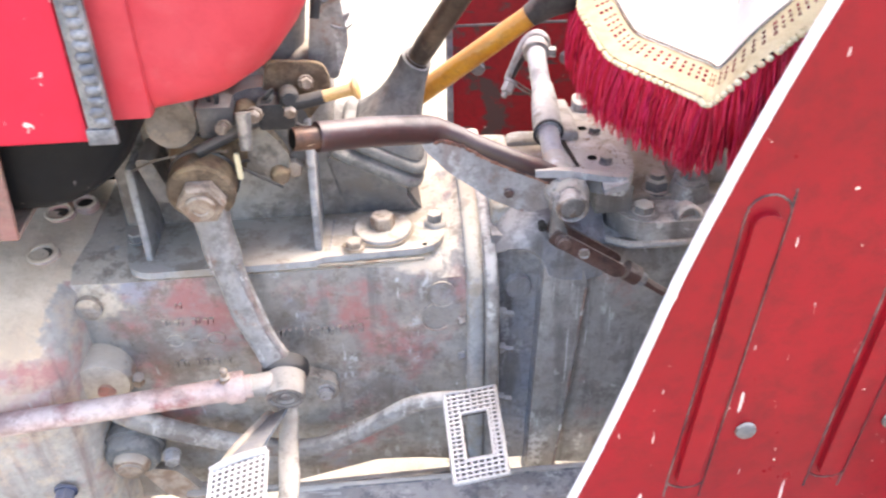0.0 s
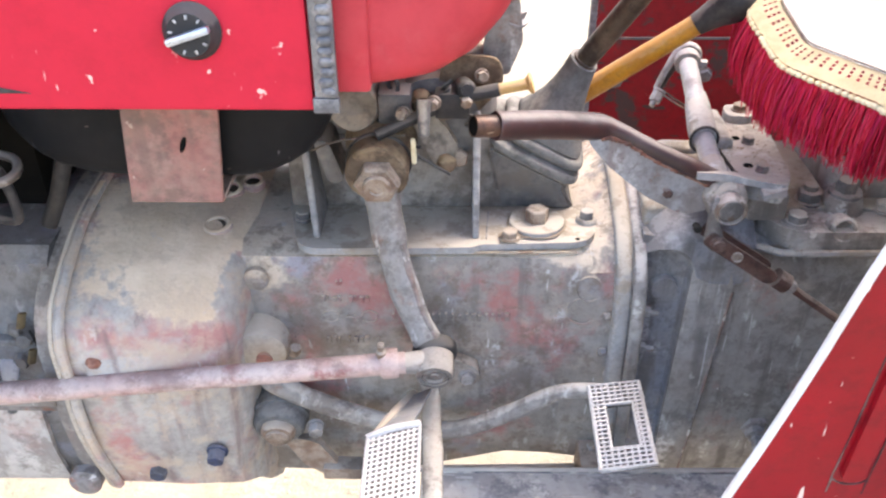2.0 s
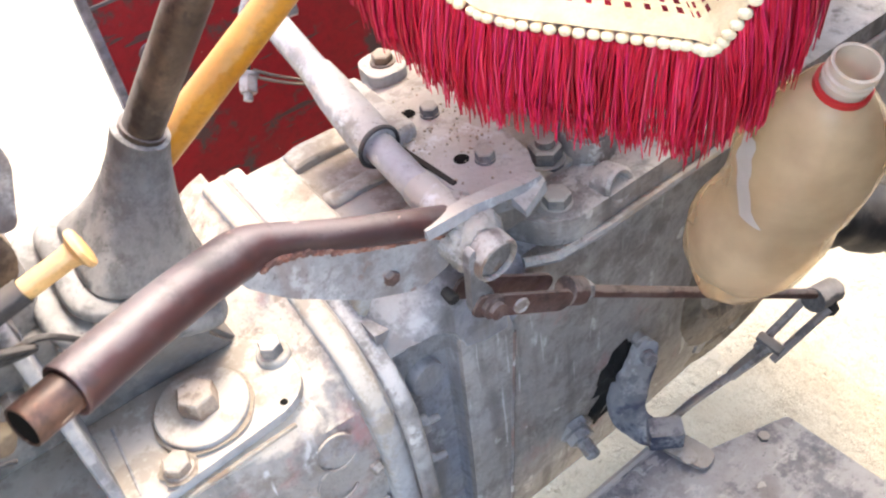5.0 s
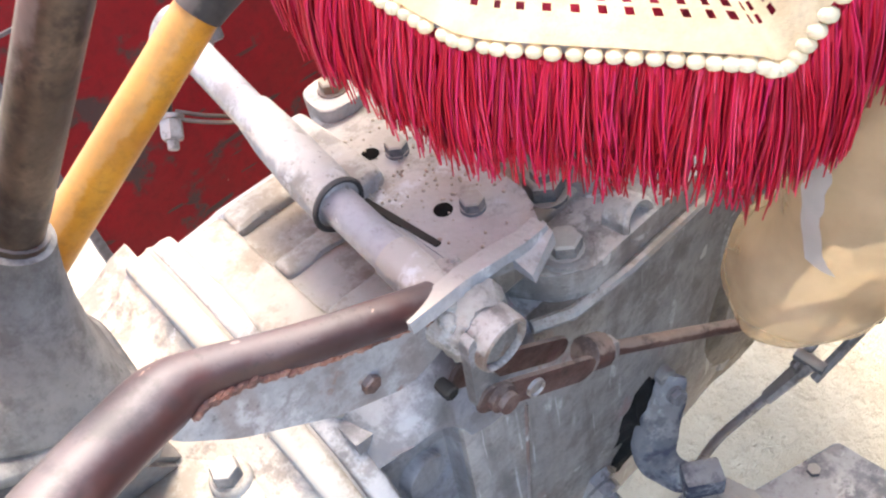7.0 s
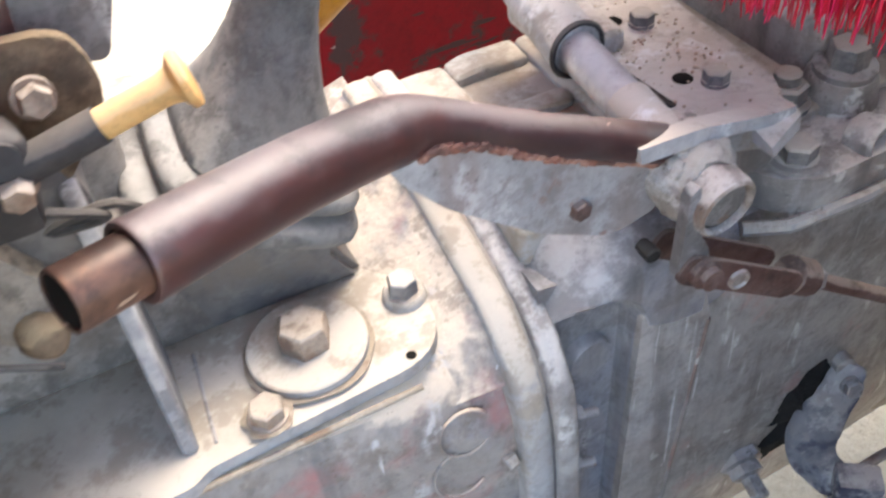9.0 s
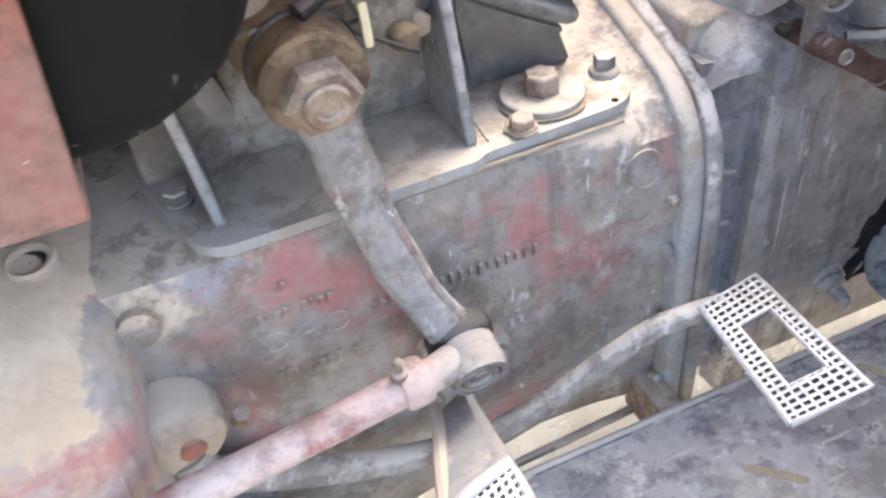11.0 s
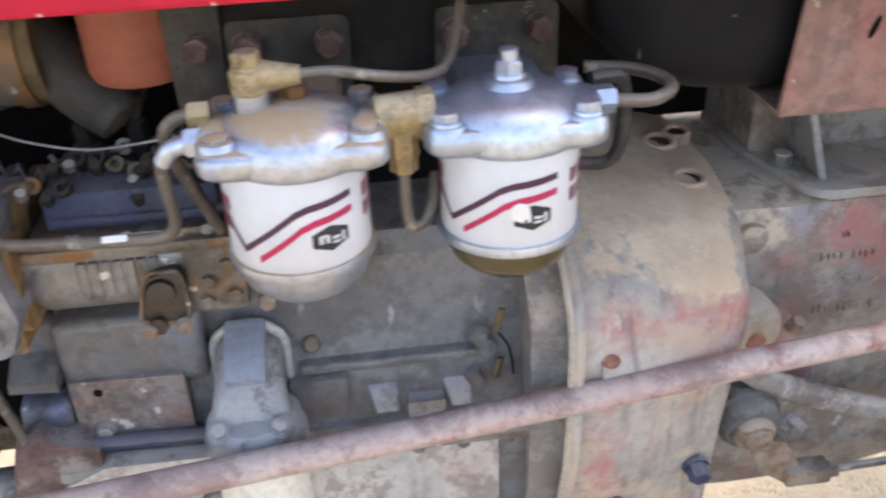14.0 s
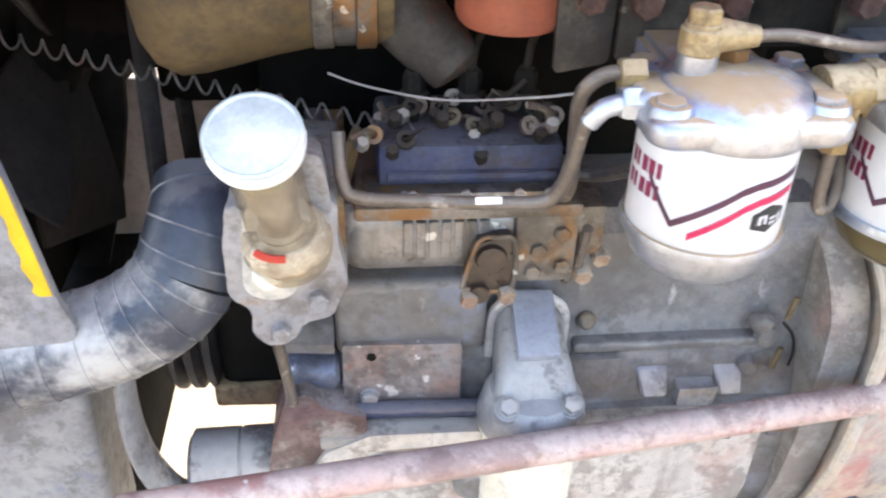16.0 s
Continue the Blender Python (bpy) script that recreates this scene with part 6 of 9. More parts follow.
# ---- hood, tank, cowl ----
def hood():
    h = thing("hood", (-0.7, 0.9, 1.2), "chipped red tractor hood with a welded seam", "hood")
    part("side_panel", rbox((-1.30, 0.680, 1.2035), (-0.118, 0.686, 1.52), 0.002, 2), M_HOOD, h)
    part("bottom_fold", rbox((-1.30, 0.6815, 1.2015), (-0.118, 0.705, 1.2045), 0.001, 1), M_HOOD, h)
    part("lower_decal", prism([(-1.28, 1.216), (-0.34, 1.216), (-0.42, 1.232), (-1.28, 1.232)], XZ(0.6790), 0.0008), M_BLACK, h, "black decal stripe")
    part("upper_decal", prism([(-1.28, 1.2325), (-0.424, 1.2325), (-0.48, 1.25), (-1.28, 1.25)], XZ(0.6790), 0.0008), M_WHITE, h, "pale grey decal stripe")
    part("far_panel", rbox((-1.30, 1.265, 1.2065), (-0.118, 1.271, 1.52), 0.002), M_HOOD, h)
    bm = prism(rounded([(0.680, 1.50), (1.271, 1.50), (1.271, 1.60), (0.680, 1.60)], [0, 0, 0.09, 0.09], 6), YZ(-1.30), 1.182)
    part("top_panel", bm, M_HOOD, h)
    # weld seam at the rear edge
    part("seam_strip", rbox((-0.1155, 0.6765, 1.214), (-0.0975, 0.683, 1.52), 0.0015), M_WELD, h)
    part("corner_patch", rbox((-0.1175, 0.675, 1.2015), (-0.0965, 0.6815, 1.214), 0.0015), M_WELD, h)
    rnd = random.Random(2)
    for i in range(36):
        own = bmesh.new()
        bmesh.ops.create_uvsphere(own, u_segments=12, v_segments=8, radius=1)
        m = Matrix.Translation((-0.1050 + rnd.uniform(-0.0008, 0.0008), 0.6765, 1.219 + i * 0.0082)) @ pose(0, 0, 0, 0, rnd.uniform(-12, 12), 0) @ Matrix.Diagonal((0.0062, 0.0030, 0.0046, 1))
        part("weld_bead", pour(own, m), M_WELD, h, angle=60)
    # switch knob
    m = along((-0.204, 0.679, 1.267), (0, -1, 0.05))
    k = part("knob", lathe([(0.0225, 0), (0.0222, 0.002), (0.0195, 0.0045), (0.0185, 0.009), (0.0165, 0.012), (0, 0.012)], m, 32), M_BLACK, h, "black turn knob with a bright bar")
    part("knob_bar", rbox((-0.0175, -0.0030, 0.011), (0.0175, 0.0030, 0.0175), 0.002, 2, m @ pose(0, 0, 0, 0, 0, 18)), M_ALU, k)
    for i in range(9):
        part("knob_mark", rbox((-0.0009, 0.0118, 0.0105), (0.0009, 0.0152, 0.0125), 0.0004, 1, m @ pose(0, 0, 0, 0, 0, i * 40)), M_PAD, k)
    return h


hood()


def cowl():
    c = thing("fuel_tank_cowl", (-0.05, 0.95, 1.2), "rounded dusty red tank cowl behind the hood", "cowl")
    # plan outline swept up with a well rounded lower edge
    secs = []
    for z, inset, xr in ((1.205, 0.075, -0.10), (1.207, 0.045, -0.07), (1.211, 0.022, -0.04), (1.220, 0.006, -0.008), (1.235, 0.0, 0.014), (1.26, 0.0, 0.034), (1.285, 0.0, 0.048), (1.325, 0.0, 0.064), (1.36, 0.0, 0.082), (1.40, 0.0, 0.098), (1.52, 0.0, 0.12)):
        ring = rounded([(-0.30, 1.24), (-0.30, 0.696 + inset * 0.55), (xr, 0.696 + inset * 0.55), (xr + 0.012, 1.24)], [0, 0, 0.07, 0.02], 10)
        secs.append([(x, y, z) for x, y in ring])
    part("tank_shell", loft(secs), M_COWL, c, angle=60)
    part("panel_lip", rbox((-0.30, 0.692, 1.338), (0.052, 0.72, 1.52), 0.004, 2), M_HOOD, c, "deep red overlapping upper panel")
    part("front_band", rbox((-0.13, 0.6915, 1.212), (-0.073, 0.71, 1.50), 0.004, 2), M_COWL, c)
    part("lamp_bracket", prism(rounded([(0.02, 1.13), (0.05, 1.12), (0.065, 1.16), (0.055, 1.24), (0.035, 1.25)], 0.006), XZ(0.955), 0.02, 0.003), M_ARM, c)
    bolt(c, (0.056, 0.968, 1.183), (0.3, -0.6, 1), 0.017, 0.011, M_STEEL, 0.016)
    bolt(c, (0.040, 0.95, 1.212), (0.5, -0.8, 0.3), 0.014, 0.009, M_DARKBOLT)
    part("column_lever", tube([(0.035, 0.92, 1.20), (0.047, 0.94, 1.262)], 0.005, 10), M_BLACK, c)
    part("lever_tip", lathe([(0.006, 0), (0.012, 0.006), (0.013, 0.02), (0.009, 0.028), (0, 0.03)], along((0.047, 0.94, 1.262), (0.15, 0.3, 1)), 16), M_GREEN, c, "green plastic lever tip")
    part("steering_column", tube([(-0.02, 0.99, 1.10), (0.02, 1.0, 1.40)], 0.03, 18), M_WALL, c)
    return c


cowl()


def black_tank():
    t = thing("under_hood_tank", (-0.28, 0.9, 1.08), "black rounded tank held by a faded red strap", "tank")
    def ring(x, k):
        zc, yc, rz, ry = 1.168, 0.905, 0.079 * k, 0.156 * (0.75 + 0.25 * k)
        out = []
        for j in range(64):
            a = 2 * math.pi * j / 64
            ca, sa = math.cos(a), math.sin(a)
            p = 6.0
            out.append((x, yc + ry * math.copysign(abs(ca) ** (2 / p), ca), zc + rz * math.copysign(abs(sa) ** (2 / p), sa)))
        return out
    xs = ((-0.426, 0.10), (-0.424, 0.25), (-0.418, 0.42), (-0.406, 0.60), (-0.392, 0.76), (-0.374, 0.88), (-0.35, 0.96), (-0.32, 1.0), (-0.20, 1.0), (-0.18, 0.95), (-0.16, 0.84), (-0.145, 0.72), (-0.132, 0.54), (-0.124, 0.36), (-0.119, 0.15))
    part("tank_body", loft([ring(x, k) for x, k in xs]), M_BLACKTANK, t, angle=60)
    bm = bmesh.new()
    a = [(-0.303, 1.086), (-0.218, 1.086), (-0.205, 1.25), (-0.290, 1.25)]
    prism(a, XZ(0.733), 0.004, 0.001, 1, bm)
    rbox((-0.303, 0.736, 1.0855), (-0.218, 0.99, 1.0895), 0.0012, 1, None, bm)
    part("strap", bm, M_STRAP, t, "faded red steel strap")
    part("strap_hole", lathe([(0.0048, 0), (0.004, 0.0006)], Matrix.Translation((-0.246, 0.7328, 1.145)) @ pose(0, 0, 0, 0, 20, 0) @ Matrix.Diagonal((0.55, 1, 1.7, 1)) @ along((0, 0, 0), (0, -1, 0)), 16), M_DARK, t)
    # near-black sheets behind the tank carry the shade there in their colour
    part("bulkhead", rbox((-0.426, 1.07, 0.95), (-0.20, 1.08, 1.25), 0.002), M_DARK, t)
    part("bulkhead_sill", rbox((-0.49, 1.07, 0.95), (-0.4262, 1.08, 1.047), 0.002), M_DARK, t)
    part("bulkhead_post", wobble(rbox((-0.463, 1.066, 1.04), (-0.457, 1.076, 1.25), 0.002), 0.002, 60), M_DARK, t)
    part("drain_pipe", tube(glide([(-0.415, 0.86, 1.08), (-0.43, 0.85, 1.03), (-0.45, 0.85, 0.99)], 5), 0.009, 10), M_BLACK, t)
    return t


black_tank()


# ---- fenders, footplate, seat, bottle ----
# Dark red line with dust-coloured patches, run round each rib.
M_CREASE = shade("dark_red_dusty_crease", (0.10, 0.020, 0.022), (0.20, 0.13, 0.11), 16, 0.5, (0.05, 0.03, 0.03), 60, 0.55, rough=0.85, bump=0.2)


def near_fender():
    f = thing("near_fender", (0.5, 0.556, 0.655), "glossy red pressed fender with a white edge", "fender")
    edge = [(0.158, 0.655), (0.183, 0.74), (0.205, 0.82), (0.2285, 0.905), (0.246, 0.963), (0.267, 1.040), (0.290, 1.133), (0.312, 1.207), (0.334, 1.273), (0.364, 1.352), (0.405, 1.45)]
    line = glide([(x, 0, z) for x, z in edge], 4)
    poly = [(p.x, p.z) for p in line] + [(1.3, 1.45), (1.3, 0.655)]
    part("panel", prism(poly, XZ(0.5560), 0.003), M_FENDER, f)
    # added out of view: dark backing that keeps red bounce off the rear housing
    part("inner_lining", prism([(x + 0.004, z) for x, z in poly[:-2]] + poly[-2:], XZ(0.5605), 0.003), M_TYRE, f, "unseen dark sheet added to stop red bounce from the fender")
    part("edge_trim", tube([(p.x, 0.5575, p.z) for p in line], 0.0037, 10), M_WHITE, f, "white rubber edge trim")
    # pressed ribs, each a half-round swelling with a dark rim line
    for (x0, z0), (x1, z1), w in (((0.343, 1.183), (0.325, 0.934), 0.0098), ((0.462, 1.183), (0.444, 0.934), 0.0098), ((0.581, 1.183), (0.563, 0.934), 0.0098)):
        p0, p1 = V(x0, z0, 0), V(x1, z1, 0)
        d = (p1 - p0).normalized()
        n = V(-d.y, d.x, 0)
        q = [p0 + n * w - d * 0.006, p0 - n * w - d * 0.006, p1 - n * w + d * 0.006, p1 + n * w + d * 0.006]
        part("pressed_rib", prism(rounded([(v.x, v.y) for v in q], w * 0.98, 8), XZ(0.5508), 0.0072, 0.0054, 5), M_FENDER, f, angle=80)
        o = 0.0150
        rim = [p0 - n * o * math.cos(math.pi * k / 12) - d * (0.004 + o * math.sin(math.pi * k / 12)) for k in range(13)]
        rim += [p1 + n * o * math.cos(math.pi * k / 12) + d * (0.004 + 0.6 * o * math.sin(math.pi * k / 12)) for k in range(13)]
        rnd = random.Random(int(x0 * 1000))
        part("rib_rim", tube([(v.x + rnd.uniform(-0.0006, 0.0006), 0.5558, v.y) for v in glide(rim + [rim[0]], 3)], 0.0009, 6), M_CREASE, f, "dark red, partly dusty crease line round a rib")
    for x, z in ((0.3645, 0.985), (0.483, 0.985)):
        part("rivet", lathe([(0.0085, 0), (0.008, 0.002), (0.005, 0.0035), (0, 0.004)], along((x, 0.555, z), (0, -1, 0)), 14), M_WALL, f)
    part("upper_fold", rbox((0.42, 0.556, 1.445), (1.3, 0.86, 1.452), 0.002), M_FENDER, f)
    return f


near_fender()


def far_fender():
    f = thing("far_fender", (0.6, 1.37, 0.5), "scratched dark red fender panel across the tractor", "fender")
    part("panel", rbox((0.204, 1.372, 0.50), (1.3, 1.377, 1.50), 0.001, 1), M_FARRED, f)
    part("panel_seam", rbox((0.204, 1.3700, 1.012), (1.3, 1.3735, 1.016), 0.0005, 1), M_WALL, f)
    part("edge_strip", rbox((0.196, 1.366, 0.50), (0.206, 1.38, 1.50), 0.002), M_GREYPAINT, f)
    part("support_bar", rbox((0.50, 1.14, 0.68), (0.54, 1.374, 0.72), 0.004), M_WALL, f)
    for x, z in ((0.245, 0.945), (0.385, 0.955), (0.47, 1.06)):
        bolt(f, (x, 1.371, z), (0, -1, 0), 0.018, 0.008, M_STEEL, 0.012)
    return f


far_fender()


def footplate():
    f = thing("footplate", (0.3, 0.65, 0.64), "scuffed blue-grey steel footplate with slots", "footplate")
    out = rounded([(-0.048, 0.40), (0.85, 0.40), (0.80, 0.58), (0.565, 0.655), (0.560, 0.757), (0.470, 0.780), (0.448, 0.818), (-0.048, 0.812)], 0.004, 2)
    part("plate", prism(out, XY(0.647), 0.006, 0.0015, 1), M_FOOT, f)
    part("edge_fold", tube([(-0.048, 0.812, 0.652), (0.30, 0.815, 0.652), (0.448, 0.818, 0.652)], 0.005, 8), M_DARKBOLT, f)
    for x, y, a in ((0.357, 0.764, 48), (0.20, 0.72, 42), (0.28, 0.60, 48)):
        part("slot", prism(rounded([(-0.026, -0.004), (0.026, -0.004), (0.026, 0.004), (-0.026, 0.004)], 0.004), pose(x, y, 0.6525, 0, 0, -a), 0.001), M_SAND, f, "slot through to the ground")
    bolt(f, (0.522, 0.756, 0.653), (0, 0, 1), 0.01, 0.004, M_DARKBOLT)
    part("support_bar", rbox((0.02, 0.45, 0.60), (0.06, 0.80, 0.6465), 0.004), M_DARKBOLT, f)
    part("hanger", rbox((0.153, 0.80, 0.60), (0.178, 0.88, 0.650), 0.004), M_RUSTBOLT, f)
    return f


footplate()


def seat_cover():
    s = thing("seat_cover", (0.45, 0.95, 1.16), "white seat cloth with cream lace and crimson fringe", "seat cover")
    edge = glide([(0.36, 1.14, 1.190), (0.328, 1.05, 1.186), (0.308, 0.978, 1.180), (0.302, 0.950, 1.174), (0.306, 0.925, 1.166), (0.314, 0.890, 1.154), (0.321, 0.868, 1.151), (0.346, 0.820, 1.152), (0.369, 0.776, 1.154), (0.377, 0.766, 1.152), (0.388, 0.761, 1.164), (0.404, 0.757, 1.184), (0.425, 0.757, 1.202), (0.46, 0.770, 1.222), (0.50, 0.80, 1.236), (0.56, 0.85, 1.25)], 7)
    edge = [p + V(0, 0, 0.013) for p in edge]
    centre = V(0.49, 0.99, 1.25)
    def inward(p, k):
        q = p.lerp(V(centre.x, centre.y, p.z), k)
        q.z += 0.050 * k ** 0.8 + 0.004 * math.sin(p.x * 80) * k
        return q
    # cloth
    cloth_edge = [inward(p, 0.18) for p in edge]
    secs = [cloth_edge, [inward(p, 0.45) for p in edge], [inward(p, 0.8) for p in edge], [inward(p, 1.0) for p in edge]]
    bm = bmesh.new()
    rows = [[bm.verts.new(q) for q in r] for r in secs]
    for a, b in zip(rows, rows[1:]):
        for i in range(len(a) - 1):
            bm.faces.new((a[i], a[i + 1], b[i + 1], b[i]))
    bmesh.ops.solidify(bm, geom=bm.faces[:], thickness=0.003)
    part("cloth", bm, M_CLOTH, s, angle=60)
    # lace band: a woven strip with rows of open squares that show what lies behind
    dense = []
    for a, b in zip(edge, edge[1:]):
        n = max(1, round((b - a).length / 0.0034))
        dense += [a.lerp(b, i / n) for i in range(n)]
    bm = bmesh.new()
    levels = [0.0, 0.032, 0.060, 0.070, 0.089, 0.099, 0.118, 0.127, 0.146, 0.178]
    rows = [[bm.verts.new(inward(p, k * 0.95) + V(0, 0, 0.002)) for p in dense] for k in levels]
    for j in range(len(levels) - 1):
        for i in range(len(dense) - 1):
            if j in (3, 5, 7) and i % 3 == 0 and 0.2 < noise.noise(V(i * 0.031, 2.0, 0)) + 0.75:
                continue
            bm.faces.new((rows[j][i], rows[j][i + 1], rows[j + 1][i + 1], rows[j + 1][i]))
    bmesh.ops.solidify(bm, geom=bm.faces[:], thickness=0.0012)
    part("lace_band", bm, M_CREAM, s, "cream open lace band", angle=60)
    part("lace_piping", tube([inward(p, 0.170) + V(0, 0, 0.004) for p in dense[::2]], 0.0012, 6), M_WALL, s)
    bm = bmesh.new()
    rnd = random.Random(8)
    for i in range(2, len(dense), 2):
        bmesh.ops.create_icosphere(bm, subdivisions=2, radius=0.0040, matrix=Matrix.Translation(dense[i] + V(rnd.uniform(-0.0006, 0.0006), 0, -0.002)) @ Matrix.Diagonal((1, 1, 0.75, 1)))
    part("scalloped_edge", bm, M_CREAM, s, angle=60)
    bm = bmesh.new()
    rows = [[bm.verts.new(inward(p, k) - V(0, 0, 0.004)) for p in edge] for k in (0.03, 0.20)]
    for i in range(len(edge) - 1):
        bm.faces.new((rows[0][i], rows[0][i + 1], rows[1][i + 1], rows[1][i]))
    bmesh.ops.solidify(bm, geom=bm.faces[:], thickness=0.002)
    part("lace_backing", bm, M_REDCLOTH, s)
    # fringe: single threads that hang in loose tufts
    bm = bmesh.new()
    rnd = random.Random(11)
    total = [0.0]
    for a, b in zip(edge, edge[1:]):
        total.append(total[-1] + (b - a).length)
    def at(u):
        u = min(max(u, 0.0), 1.0) * total[-1]
        for i in range(len(edge) - 1):
            if total[i + 1] >= u:
                return edge[i].lerp(edge[i + 1], (u - total[i]) / max(1e-6, total[i + 1] - total[i]))
        return edge[-1]
    for i in range(3600):
        u = rnd.random()
        p = at(u)
        t = (at(u + 0.004) - at(u - 0.004)).normalized()
        o = t.cross(V(0, 0, 1)).normalized()
        if o.dot(p - centre) < 0:
            o = -o
        tuft = math.sin(u * 150) * 0.004
        ln = 0.063 + 0.008 * noise.noise(V(u * 14, 0, 0)) + rnd.uniform(-0.012, 0.007) + (0.022 if p.x > 0.40 and p.y < 0.80 else 0.0)
        f = rnd.uniform(-0.004, 0.010)
        b = p - V(0, 0, 0.004) + o * rnd.uniform(-0.003, 0.003)
        sway = rnd.uniform(-0.007, 0.007) + tuft
        pts = [b, b + V(0, 0, -ln * 0.35) + o * f * 0.8 + t * sway * 0.3, b + V(0, 0, -ln * 0.7) + o * f * 1.1 + t * sway * 0.75, b + V(0, 0, -ln) + o * f + t * (sway + rnd.uniform(-0.003, 0.003))]
        tube(pts, [0.00085, 0.00082, 0.0007, 0.0004], 3, bm, caps=False)
    part("fringe", bm, M_FRINGE, s, "crimson hanging thread fringe", angle=180, kind="stuff")
    return s


seat_cover()


def seat():
    s = thing("seat", (0.5, 0.98, 1.1), "black padded tractor seat under its cover", "seat")
    part("cushion", rbox((0.42, 0.90, 1.135), (0.80, 1.20, 1.185), 0.02, 4), M_CUSHION, s)
    part("backrest", rbox((0.80, 0.84, 1.16), (0.87, 1.22, 1.50), 0.03, 4), M_CUSHION, s)
    part("pedestal", rbox((0.55, 0.98, 1.025), (0.70, 1.08, 1.14), 0.01), M_DARKBOLT, s)
    return s


seat()


def bottle():
    a, e = V(0.439, 0.721, 1.146), V(0.463, 0.803, 0.880)
    d = (e - a).normalized()
    b = thing("plastic_bottle", e, "dusty crumpled clear plastic bottle wedged by the fender", "bottle")
    m = along(a, d)
    body = lathe([(0.0128, 0.022), (0.0165, 0.025), (0.022, 0.032), (0.031, 0.046), (0.038, 0.066), (0.0415, 0.09), (0.043, 0.125), (0.0415, 0.142), (0.0435, 0.16), (0.0425, 0.19), (0.038, 0.22), (0.030, 0.248), (0.020, 0.268), (0.010, 0.277), (0, 0.278)], m, 40, None, False)
    for v in body.verts:
        k = noise.noise(v.co * 14) * 0.011 + noise.noise(v.co * 38) * 0.004
        ax = a + d * (v.co - a).dot(d)
        r = v.co - ax
        h = (v.co - a).dot(d)
        if r.length > 0.012:
            v.co = ax + r * (1 + k / r.length)
        v.co.x += 0.010 * math.sin(math.pi * min(1.0, max(0.0, (h - 0.03) / 0.25)))
    part("body", body, M_BOTTLE, b)
    part("neck", lathe([(0.0118, 0.0), (0.0138, 0.0), (0.0138, 0.003), (0.0128, 0.004), (0.0128, 0.006), (0.0142, 0.0068), (0.0142, 0.0082), (0.0128, 0.009), (0.0128, 0.0105), (0.0142, 0.0113), (0.0142, 0.0127), (0.013, 0.0135), (0.013, 0.026), (0.0118, 0.026), (0.0118, 0.0)], m, 32, None, False), M_NECKCLEAR, b)
    part("seal_ring", lathe([(0.0138, 0.0165), (0.0160, 0.0168), (0.0160, 0.0205), (0.0138, 0.021)], m, 32, None, False), M_BOTTLERED, b, "red cap seal ring")
    # a scrap of label that follows the crumpled side
    u = V(-0.96, -0.24, -0.06)
    u = (u - d * u.dot(d)).normalized()
    w = d.cross(u)
    own = bmesh.new()
    rows = []
    for q in range(13):
        h = 0.060 + 0.0055 * q
        row = []
        for k in range(8):
            t = (-0.17 + 0.050 * k) * (1 + 0.15 * math.sin(q * 1.7)) + 0.80 - 0.035 * q - 0.0065 * max(0, q - 5) ** 2
            p = a + d * h + (u * math.cos(t) + w * math.sin(t)) * 0.043
            r = 0.0446 + noise.noise(p * 14) * 0.011 + noise.noise(p * 38) * 0.004
            row.append(own.verts.new(a + d * h + (u * math.cos(t) + w * math.sin(t)) * r + V(0.010 * math.sin(math.pi * (h - 0.03) / 0.25), 0, 0)))
        rows.append(row)
    for p, q in zip(rows, rows[1:]):
        for k in range(7):
            own.faces.new((p[k], p[k + 1], q[k + 1], q[k]))
    bmesh.ops.solidify(own, geom=own.faces[:], thickness=0.0005)
    part("label_scrap", own, M_LABEL, b, "peeling pale label scrap")
    return b


bottle()


def wheel(name, c, r, w, label):
    t = thing(name, c, label, "wheel")
    m = along(c, (0, -1, 0))
    part("tyre", lathe([(r * 0.62, -w / 2), (r * 0.80, -w / 2), (r * 0.95, -w * 0.46), (r, -w * 0.34), (r, w * 0.34), (r * 0.95, w * 0.46), (r * 0.80, w / 2), (r * 0.62, w / 2)], m, 56), M_TYRE, t)
    part("rim", lathe([(r * 0.63, -w * 0.42), (r * 0.60, -w * 0.40), (r * 0.58, 0), (r * 0.60, w * 0.40), (r * 0.63, w * 0.42)], m, 48), M_GREYPAINT, t)
    part("disc", lathe([(r * 0.60, 0.0), (r * 0.60, 0.012), (r * 0.25, 0.03), (r * 0.2, 0.04), (0, 0.04)], m, 40), M_GREYPAINT, t)
    bm = bmesh.new()
    for i in range(22):
        for s in (-1, 1):
            a = 2 * math.pi * (i + 0.5 * (s > 0)) / 22
            own = bmesh.new()
            bmesh.ops.create_cube(own, size=1)
            pour(own, m @ pose(0, 0, 0, 0, 0, math.degrees(a)) @ Matrix.Translation((r + 0.008, 0, s * w * 0.22)) @ pose(0, 0, 0, s * 35, 0, 0) @ Matrix.Diagonal((0.045, 0.035, w * 0.5, 1)), bm)
    part("tread_lugs", bm, M_TYRE, t, kind="stuff")
    return t


REAR_R = 0.60
wheel("tractor_wheel", (1.27, 0.44, GROUND + REAR_R), REAR_R, 0.26, "large black ribbed rear tractor wheel")


